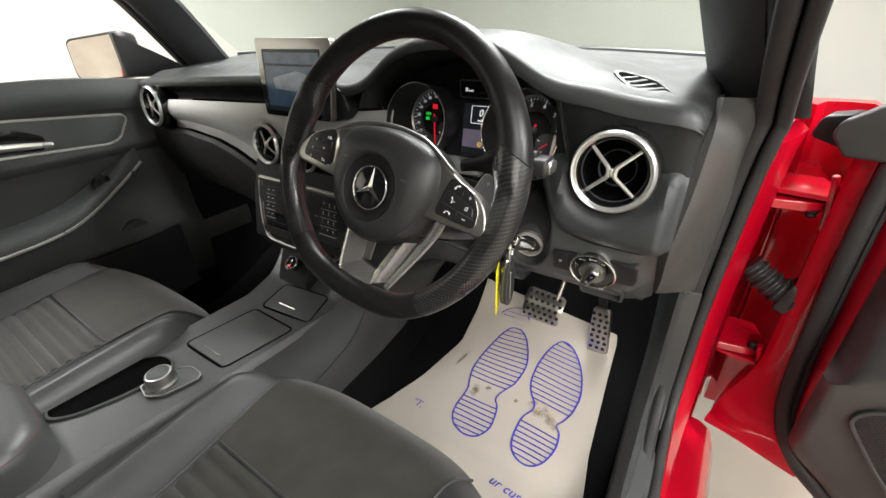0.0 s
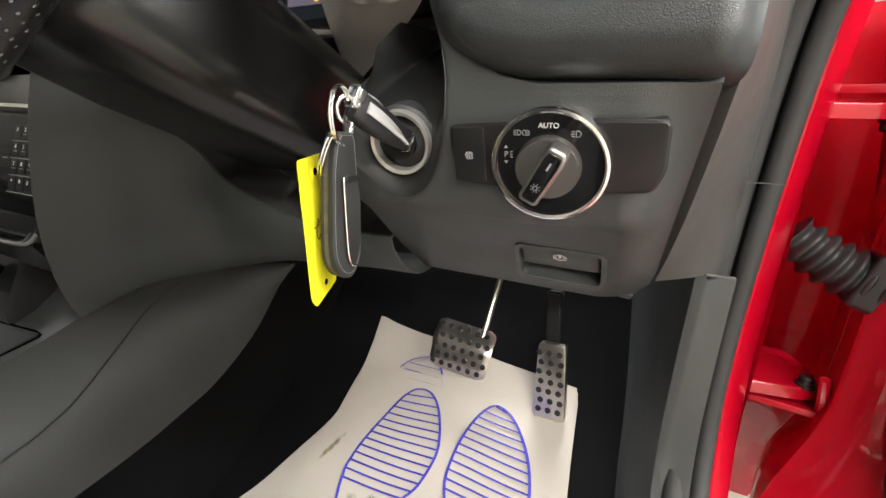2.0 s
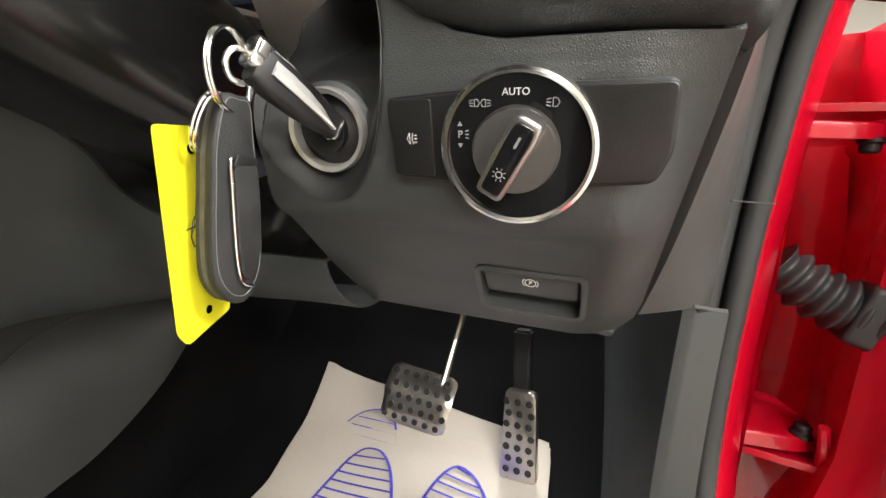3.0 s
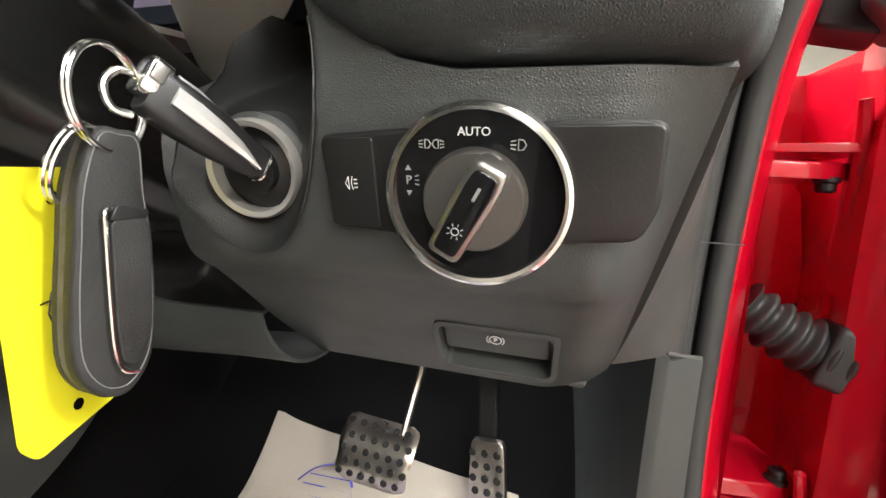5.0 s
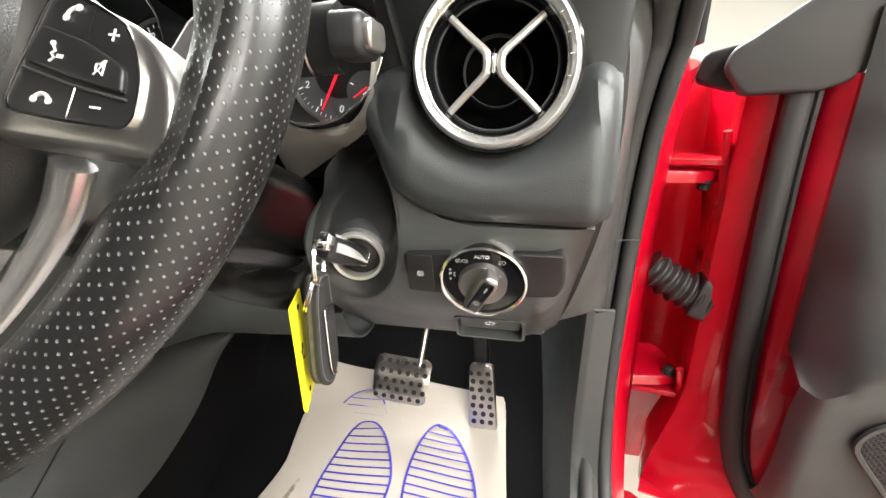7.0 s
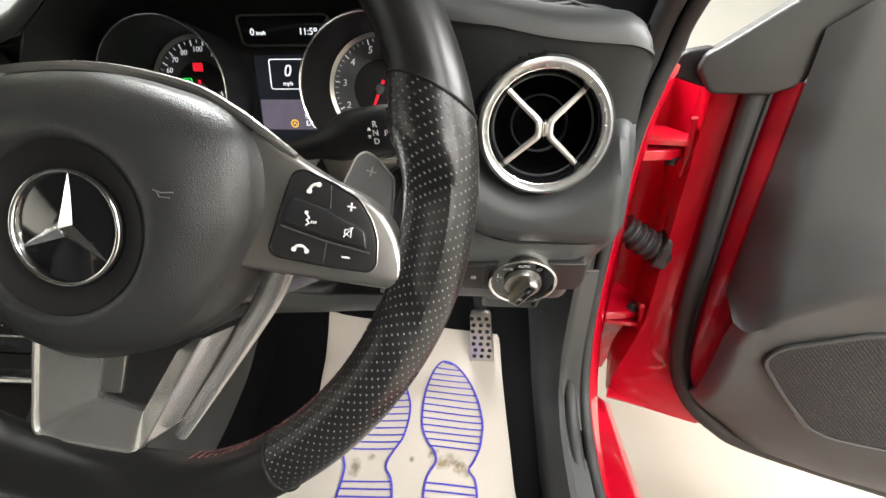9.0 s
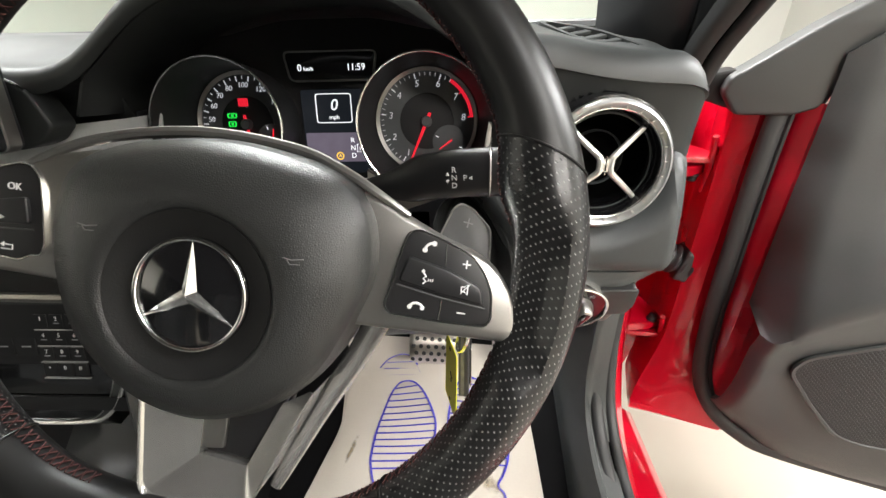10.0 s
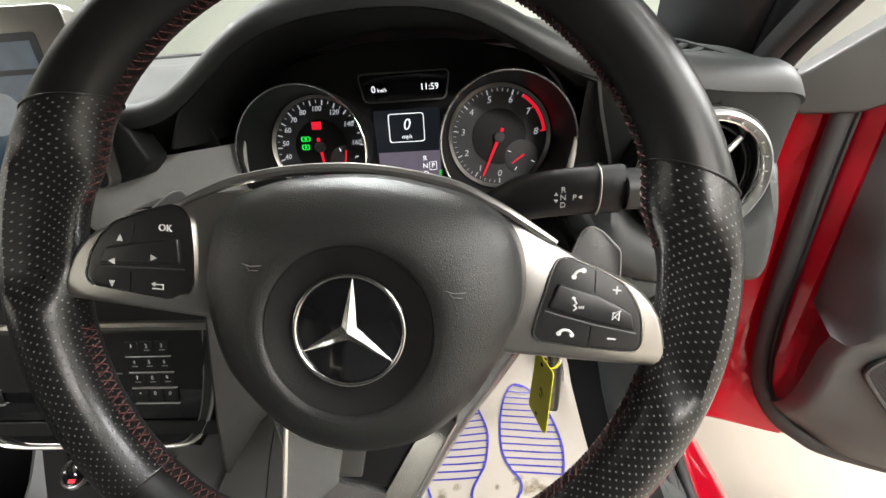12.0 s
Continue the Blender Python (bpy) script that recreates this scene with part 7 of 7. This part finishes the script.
part("knob", lathe([(0.0265, 0.002), (0.0270, 0.006), (0.0235, 0.009), (0.0232, 0.022), (0.0215, 0.0262), (0.0190, 0.0268), (0.0, 0.0262)], 48, kn), M_SATIN, ctl, "ribbed silver knob")
part("knob_cap", lathe([(0.0188, 0.0262), (0.0180, 0.0276), (0.0, 0.0274)], 40, kn), M_PANEL, ctl, "grey knob cap")
part("knob_ring", ring_of(circle_loop(0.0262, 0.004, 0.0016, 8), 56, kn), M_CHROME, ctl, "chrome knob ring")
stb = thing("dial_switch", "small black rotary switch with red light", "rotary switch", face_at((-0.4204, 0.1285, 0.566), (0, 0.78, 0.62)))
part("ring", ring_of(circle_loop(0.0165, 0.008, 0.0026, 8), 40), M_CHROME, stb, "chrome ring", local=True)
part("cap", lathe([(0.0165, -0.012), (0.0160, 0.007), (0.0120, 0.010), (0.0, 0.0105)], 36), M_GLOSS, stb, "black cap", local=True)
part("red_light", box(-0.004, 0.004, -0.011, -0.007, 0.009, 0.0112), M_GLOWR, stb, "red light", local=True)
arm = thing("armrest", "black leather centre armrest with red stitching", "armrest", (-0.47, -0.5, 0.5))
ao = rounded([(-0.575, -0.75), (-0.345, -0.75), (-0.338, -0.41), (-0.375, -0.372), (-0.54, -0.365), (-0.575, -0.41)], 0.05, 7)
part("pad", prism(ao, 0.570, 0.030, z0=0.47), M_SEATL, arm, "padded black leather top", sharp=70)
apth = [tuple(p) for p in offset(ao if sum(ao[i - 1][0] * ao[i][1] - ao[i][0] * ao[i - 1][1] for i in range(len(ao))) > 0 else ao[::-1], 0.004)]
part("seam", tube([(x, y, 0.553) for x, y in apth], 0.0011, 5, True), M_THREAD, arm, "red stitched seam")


# ---- seats ----
def seat(name, cxs, label):
    st = thing(name, label, "car seat", (cxs, -0.3, 0.16), "front seats")

    def top(x, y):
        """Height of the cushion at x across and y along, front edge near y = 0."""
        u = abs(x) / 0.262
        front = -0.012 - 0.085 * u ** 4
        roll = smooth01(front, front - 0.09, y)
        z = 0.425 + 0.093 * math.sqrt(roll) - 0.02 * smooth01(-0.1, -0.5, y)
        z += 0.030 * smooth01(0.60, 0.86, u) * smooth01(-0.03, -0.16, y) - 0.075 * smooth01(0.88, 1.0, u) ** 2
        return z

    def sheet(xa, xb, ya, yb, nx, ny, lift=0.0, ribs=False, cond=None):
        rows = []
        for y in lin(ya, yb, ny):
            r = []
            for x in lin(xa(y), xb(y), nx):
                yq = min(y, -0.016 - 0.085 * (abs(x) / 0.262) ** 4)
                z = top(x, yq) + lift
                if ribs:
                    z += 0.008 * abs(math.sin(math.pi * (y - ya) / 0.024)) - 0.005
                r.append((cxs + x, yq, z))
            rows.append(r)
        return slab(rows, -0.01)

    def fy(u):
        return -0.012 - 0.085 * u ** 4

    # base under everything
    rows = []
    for k in range(30):
        r = []
        for x in lin(-0.262, 0.262, 41):
            u = abs(x) / 0.262
            f0 = fy(u)
            if k < 7:
                a = k / 6
                y, z = f0 - 0.002 - 0.02 * (1 - a), 0.27 + (0.425 - 0.27) * a
                z = min(z, top(x, f0 - 0.002))
            else:
                t = (k - 6) / 23
                y = f0 - 0.002 + (-0.60 - f0) * t ** 1.5
                z = top(x, y)
            r.append((cxs + x, y, z - 0.002))
        rows.append(r)
    part("cushion", slab(rows, -0.02), M_SEATL, st, "black leather cushion", sharp=70)
    edge_x = lambda y: 0.175 - 0.02 * smooth01(-0.05, -0.35, y) - 0.03 * smooth01(-0.03, -0.0, y)
    part("suede_front", sheet(lambda y: -edge_x(y), edge_x, -0.016, -0.230, 30, 22, 0.003), M_SUEDE, st, "dark grey suede front panel", sharp=70)
    part("ribbed_insert", sheet(lambda y: -edge_x(y) + 0.004, lambda y: edge_x(y) - 0.004, -0.234, -0.56, 24, 100, 0.002, True), M_SUEDE, st, "ribbed dark suede insert", sharp=80)
    for q in (-1, 1):
        part("piping", tube([(cxs + q * (edge_x(y) + 0.002), y, top(edge_x(y), y) + 0.003) for y in lin(-0.034, -0.56, 30)], 0.0022, 6), M_SEATL, st, "leather piping")
    part("cross_seam", tube([(cxs + x, -0.232, top(x, -0.232) + 0.003) for x in lin(-0.155, 0.155, 20)], 0.002, 6), M_SEATL, st)
    part("seat_base", box(cxs - 0.23, cxs + 0.23, -0.56, -0.06, 0.16, 0.40, 0.02), M_BLACK, st, "black seat base")
    rows = []
    for k in range(16):
        t = k / 15
        z = 0.47 + 0.62 * t
        w = 0.25 - 0.05 * smooth01(0.5, 1, t)
        rows.append([(cxs + w * math.sin(a), -0.60 - 0.22 * t + 0.05 * abs(math.sin(a)) ** 3, z) for a in lin(-math.pi / 2, math.pi / 2, 15)])
    part("backrest", slab(rows, -0.11), M_SEATL, st, "black leather backrest", sharp=70)
    return st


seat("driver_seat", 0.0, "black leather and suede driver's seat")
seat("passenger_seat", 2 * MID, "black leather and suede passenger seat")

# ---- passenger door, shut ----
pdr = thing("passenger_door", "closed passenger door with dark trim and chrome lines", "car door", (-1.18, -0.3, 0.3))
PX = -1.14
rows = []
for z in (0.97, 0.965, 0.95, 0.90, 0.82, 0.775, 0.760, 0.745, 0.66, 0.60, 0.52, 0.45, 0.35, 0.27):
    off = lerp(z, [(0.27, 0.02), (0.45, 0.05), (0.52, 0.03), (0.60, -0.014), (0.745, -0.016), (0.760, 0.002), (0.775, 0.006), (0.82, -0.008), (0.90, 0.0), (0.95, -0.01), (0.965, -0.025), (0.97, -0.05)])
    rows.append([(PX + off, y, z - 0.04 * smooth01(0.0, 0.4, y) * (z > 0.9)) for y in lin(-1.2, 0.42, 20)])
part("door_panel", slab(rows[:8], -0.02), M_PANEL, pdr, "dark grey upper door trim")
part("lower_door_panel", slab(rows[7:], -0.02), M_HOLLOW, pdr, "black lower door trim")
rows = [[(PX + 0.012 + 0.010 * math.sin(math.pi * k / 6), y, 0.905 + 0.062 * k / 6 - 0.035 * smooth01(-0.1, 0.38, y)) for k in range(7)] for y in lin(-1.2, 0.40, 16)]
part("belt_pad", slab(rows, 0.02), M_PANEL, pdr, "soft dark belt-line pad")
ins = [(0.143, 0.858), (0.150, 0.845), (0.118, 0.795), (0.085, 0.783), (-0.153, 0.800), (-0.50, 0.82), (-0.50, 0.91), (-0.117, 0.886), (0.12, 0.862)]
IM = Matrix(((0, 0, 1, PX - 0.004), (1, 0, 0, 0), (0, 1, 0, 0), (0, 0, 0, 1)))
part("inlay", prism(rounded(ins, 0.015, 4), 0.006, 0.002, IM), M_PANEL, pdr, "dark grey inlay")
part("inlay_edge", tube([IM @ Vector((a, b, 0.006)) for a, b in rounded(ins, 0.015, 4)], 0.0036, 6, True), M_BRIGHTLINE, pdr, "thin chrome edging")
part("door_handle", tube(spline([(PX + 0.012, -0.34, 0.850), (PX + 0.028, -0.26, 0.842), (PX + 0.030, -0.12, 0.826), (PX + 0.016, -0.045, 0.814)], 5), lambda t: 0.010 - 0.003 * abs(2 * t - 1), 8), M_BRIGHTLINE, pdr, "chrome inner door handle")
part("handle_cup", prism(rounded([(-0.33, 0.83), (-0.06, 0.80), (-0.05, 0.835), (-0.10, 0.862), (-0.33, 0.875)], 0.015), 0.008, 0.001, IM), M_GLOSS, pdr, "black handle recess")
armp = spline([(PX + 0.012, 0.140, 0.712), (PX + 0.045, 0.06, 0.672), (PX + 0.075, -0.05, 0.618), (PX + 0.085, -0.15, 0.59), (PX + 0.085, -0.35, 0.578), (PX + 0.085, -0.9, 0.575)], 6)
rings = []
for p, t, u, w in rot_frames(armp):
    d = p.x - PX
    rings.append([Vector((PX - 0.01, p.y, p.z + 0.045)), Vector((PX + d * 0.5, p.y, p.z + 0.050)), Vector((p.x - 0.006, p.y, p.z + 0.036)), Vector((p.x, p.y, p.z + 0.012)), Vector((p.x - 0.004, p.y, p.z)), Vector((PX - 0.01, p.y, p.z - 0.02))])
part("armrest", loft(rings), M_PANEL, pdr, "dark padded armrest", sharp=60)
part("armrest_line", tube([p + Vector((0.001, 0, 0.004)) for p in armp], 0.0048, 6), M_BRIGHTLINE, pdr, "silver armrest line")
part("map_pocket", slab([[(PX + 0.05 + 0.03 * smooth01(0.2, 0.0, y), y, z) for z in (0.50, 0.49, 0.40, 0.28)] for y in lin(0.16, -0.9, 12)], 0.012), M_BLACK, pdr, "black map pocket")
part("speaker_cover", prism(rounded([(-0.02, 0.30), (0.10, 0.34), (0.12, 0.50), (0.06, 0.56), (-0.04, 0.50)], 0.03), 0.03, 0.004, IM), M_BLACK, pdr)
part("sail_cover", prism(rounded([(0.20, 0.955), (0.40, 0.955), (0.20, 1.075)], 0.008), 0.02, 0.003, Matrix(((0, 0, 1, PX - 0.03), (1, 0, 0, 0), (0, 1, 0, 0), (0, 0, 0, 1)))), M_BLACK, pdr, "black mirror triangle")
MM = face_at((-1.3075, 0.203, 1.003), (0, 0, 1), (0.82, 0.57, 0))
mir = thing("wing_mirror", "black wing mirror outside the passenger window", "wing mirror", MM)
mo = rounded([(-0.088, -0.048), (-0.082, 0.044), (-0.070, 0.056), (0.070, 0.072), (0.084, 0.062), (0.086, -0.040), (0.070, -0.058), (-0.070, -0.062)], 0.02, 5)
part("housing", loft([[Vector((x * s_, y * s_, z)) for x, y in mo] for s_, z in ((0.98, 0.010), (1.03, 0.004), (1.06, -0.03), (0.95, -0.08), (0.6, -0.12))]), M_BLACK, mir, "black mirror housing", local=True)
part("mirror_glass", prism([(x * 0.93, y * 0.92) for x, y in mo], 0.0125, 0, z0=0.008), M_MIRROR, mir, "mirror glass", local=True)
part("stalk", box(0.06, 0.16, -0.06, -0.03, -0.06, -0.02, 0.01), M_BLACK, mir, local=True)

part("window_switch", loft([[(-1.092, y, z - 0.010), (-1.112, y, z - 0.004), (-1.112, y, z + h), (-1.094, y, z + h * 0.8)] for y, z, h in ((0.035, 0.704, 0.002), (0.025, 0.702, 0.010), (0.012, 0.699, 0.004), (0.004, 0.696, 0.011), (-0.010, 0.690, 0.003))]), M_GLOSS, pdr, "black window switch")

# ---- driver's door, swung open ----
DM = Matrix(((0.951, 0.309, 0, 0.55), (-0.309, 0.951, 0, 0.47), (0, 0, 1, 0), (0, 0, 0, 1)))   # local x along the door, -y to its inside


def D(u, w, z):
    return DM @ Vector((u, -w, z))


door = thing("driver_door", "open red driver's door with black trim panel", "car door", DM)
# painted frame: front face and return, seen round the trim
sec = [(-0.014, -0.075), (-0.014, -0.030), (-0.009, -0.002), (0.006, 0.010), (0.020, 0.016), (0.028, 0.014), (0.052, 0.016), (0.060, 0.026), (0.078, 0.042), (0.100, 0.046), (0.115, -0.02), (0.115, -0.075)]
low_ = [(-0.052, -0.075), (-0.051, 0.020), (-0.046, 0.040), (-0.022, 0.047), (0.0, 0.050), (0.03, 0.052), (0.06, 0.054), (0.08, 0.055), (0.10, 0.056), (0.115, 0.056), (0.118, -0.02), (0.118, -0.075)]
rings = []
for z in (0.288, 0.30, 0.33, 0.36, 0.39, 0.42, 0.46, 0.52, 0.6, 0.8, 0.88, 0.895):
    k = smooth01(0.47, 0.31, z)
    rings.append([D(a[0] + (b[0] - a[0]) * k, a[1] + (b[1] - a[1]) * k - 0.006 * (z > 0.9), z) for a, b in zip(sec, low_)])
part("door_frame", loft(rings), M_RED, door, "glossy red painted door frame", sharp=30)
part("outer_skin", loft([[D(u, w, z) for u, w in ((-0.012, -0.07 - b), (1.05, -0.07 - b), (1.05, -0.045 - b), (-0.008, -0.045 - b))] for z, b in ((0.24, -0.03), (0.4, 0.02), (0.65, 0.035), (0.82, 0.015), (0.895, -0.02))]), M_RED, door, "red outer door skin")
part("lower_flange", loft([[D(u, w, z) for w, z in ((-0.07, 0.27), (0.048, 0.283), (0.054, 0.292), (0.050, 0.302), (-0.07, 0.32))] for u in lin(-0.048, 1.0, 10)]), M_RED, door, "red lower door edge")
# rubber seal
sp = spline([(0.037, 0.026, 0.885), (0.036, 0.028, 0.80), (0.039, 0.029, 0.66), (0.044, 0.031, 0.52), (0.056, 0.040, 0.41), (0.086, 0.054, 0.345), (0.14, 0.062, 0.300), (0.22, 0.064, 0.275), (0.5, 0.064, 0.26)], 6)
rings = []
for p in sp:
    i = sp.index(p)
    t = (sp[min(i + 1, len(sp) - 1)] - sp[max(i - 1, 0)]).normalized()
    a = Vector((t.z, 0, -t.x)).normalized()
    rings.append([D(*(p + a * 0.0135 * math.cos(q) + Vector((0, 0.008 * math.sin(q), 0)))) for q in lin(0, 2 * math.pi, 13)[:-1]])
part("door_seal", loft(rings), M_SEALGREY, door, "dark grey rubber door seal")
part("seal_lip", tube([D(p.x + 0.0155, p.y + 0.002, p.z) for p in sp], 0.0042, 6), M_RUBBER, door)


# moulded trim panel
def ridge(u):
    return lerp(u, [(0.0, 0.575), (0.09, 0.590), (0.15, 0.645), (0.20, 0.690), (0.30, 0.72), (1.0, 0.73)])


def low(u):
    return lerp(u, [(0.08, 0.36), (0.11, 0.33), (0.157, 0.297), (0.19, 0.265), (0.227, 0.250), (0.319, 0.238), (1.0, 0.238)])


def depth(u, s):
    """How far the panel stands out, s from the belt (0) over the armrest ridge (0.5) to the bottom (1)."""
    full = lerp(s, [(0.0, 0.050), (0.10, 0.062), (0.25, 0.075), (0.38, 0.098), (0.46, 0.142), (0.50, 0.155), (0.54, 0.150), (0.60, 0.136), (0.75, 0.132), (0.88, 0.112), (0.95, 0.085), (1.0, 0.050)])
    return 0.045 + (full - 0.045) * math.sqrt(smooth01(0.078, 0.118, u + 0.02 * (s > 0.5)))


US = [0.080, 0.082, 0.086, 0.091, 0.097, 0.104, 0.112, 0.122, 0.135] + lin(0.15, 1.0, 26)
SS = [0.0, 0.05, 0.1, 0.18, 0.25, 0.32, 0.38, 0.42, 0.45, 0.48, 0.50, 0.52, 0.55, 0.60, 0.66, 0.72, 0.78, 0.84, 0.89, 0.93, 0.96, 0.98, 1.0]
rows = []
for s in SS:
    r = []
    for u in US:
        belt = lerp(u, [(0.08, 0.955), (0.115, 0.985), (0.3, 1.0), (1.0, 1.01)])
        z = belt + (ridge(u) - belt) * s / 0.5 if s <= 0.5 else ridge(u) + (low(u) - ridge(u)) * (s - 0.5) / 0.5
        r.append(D(u, depth(u, s), z))
    rows.append(r)
part("trim_panel", slab(rows, -0.012), M_DOORTRIM, door, "moulded dark grey door trim", sharp=60)
# speaker grille
gr_o = [(0.131, 0.532), (0.143, 0.559), (0.227, 0.610), (0.40, 0.63), (0.40, 0.43), (0.306, 0.425), (0.251, 0.420), (0.220, 0.428), (0.174, 0.477)]
gp = rounded(gr_o, 0.02, 4)


def GM(off):
    return DM @ Matrix(((1, 0, 0, 0), (0, 0, -1, -off), (0, 1, 0, 0), (0, 0, 0, 1)))


bm = prism(gp, 0.004, 0.0015, GM(0.137))
uvl = bm.loops.layers.uv.new("uv")
inv = GM(0.137).inverted()
for f in bm.faces:
    for lp in f.loops:
        q = inv @ lp.vert.co
        lp[uvl].uv = (q.x, q.y)
part("speaker_grille", bm, M_GRILLE, door, "fine black speaker mesh")
g2 = gp if sum(gp[i - 1][0] * gp[i][1] - gp[i][0] * gp[i - 1][1] for i in range(len(gp))) > 0 else gp[::-1]
part("grille_rim", tube([GM(0.1395) @ Vector((p[0], p[1], 0)) for p in offset(g2, -0.002)], 0.0035, 6, True), M_DOORTRIM, door)
# mirror triangle trim over the hinge
so_ = rounded([(-0.040, 0.905), (-0.034, 0.926), (-0.020, 0.934), (0.05, 0.988), (0.13, 1.040), (0.30, 1.06), (0.30, 0.99), (0.115, 0.975), (0.092, 0.945), (0.082, 0.892), (0.05, 0.878), (-0.018, 0.876)], 0.008, 3)
part("mirror_trim", prism(so_, 0.018, 0.006, GM(0.022), z0=-0.03), M_TRIMGREY, door, "dark grey mirror triangle trim", sharp=60)
part("trim_nose", prism(rounded([(-0.068, 0.895), (-0.060, 0.926), (-0.02, 0.934), (-0.02, 0.880)], 0.008, 3), 0.006, 0.004, GM(0.010), z0=-0.04), M_BLACK, door, "black seal corner")

# ---- hinges and cable bellows between pillar and door ----
for z, q in ((0.790, 1), (0.440, -1)):
    h = thing("door_hinge", "red painted steel door hinge with dark bolt", "door hinge", (0.52, 0.51, z), "door hinges")
    lo, hi = sorted((z - q * 0.022, z - q * 0.006))
    part("pillar_leaf", prism(rounded([(0.462, 0.488), (0.520, 0.496), (0.546, 0.508), (0.548, 0.536), (0.53, 0.60), (0.470, 0.60)], 0.010), hi, 0.003, z0=lo), M_RED, h, "red hinge arm")
    lo, hi = sorted((z + q * 0.002, z + q * 0.010))
    part("door_leaf", prism(rounded([(0.470, 0.500), (0.535, 0.490), (0.562, 0.478), (0.568, 0.500), (0.54, 0.60), (0.474, 0.60)], 0.006), hi, 0.002, z0=lo), M_RED, h, "red hinge plate")
    part("upright_strap", tube(spline([(0.5335, 0.484, z + 0.046), (0.540, 0.490, z + 0.018), (0.545, 0.498, z - 0.016), (0.548, 0.506, z - 0.052)], 4), lambda t: 0.0050 + 0.0012 * math.sin(math.pi * t), 8), M_RED, h, "upright red strap")
    bt = Matrix.Translation((0.527, 0.508, z - q * 0.020)) @ Matrix.Rotation(math.pi if q > 0 else 0, 4, "X")
    part("bolt", lathe([(0.0105, 0.0), (0.0105, 0.004), (0.0080, 0.006), (0.0080, 0.012), (0.006, 0.014), (0.0, 0.0145)], 16, bt), M_BLACK, h, "dark hinge bolt")
bel = thing("cable_bellows", "black ribbed rubber cable bellows between pillar and door", "cable bellows", (0.52, 0.495, 0.615))
a, b = Vector((0.472, 0.506, 0.644)), Vector((0.560, 0.490, 0.600))
ax = (b - a).normalized()
fr = rot_frames([a + (b - a) * k / 72 + Vector((0, 0, -0.006 * math.sin(math.pi * k / 72))) for k in range(73)])
rings = []
for i, (p, t, u, w) in enumerate(fr):
    f = i / 72
    r_ = 0.0225 + 0.0040 * f + 0.0036 * math.cos(2 * math.pi * f * 6.5)
    rings.append([p + u * r_ * math.cos(q) + w * r_ * math.sin(q) for q in lin(0, 2 * math.pi, 21)[:-1]])
part("ribbed_tube", loft(rings), M_BELLOWS, bel, "ribbed black rubber tube", sharp=80)
part("end_block", prism(rrect(0.052, 0.060, 0.008), 0.022, 0.004, face_at(b - ax * 0.006, (0.3, 0, 0.95), ax.cross(Vector((0.3, 0, 0.95))))), M_BELLOWS, bel, "square rubber end")
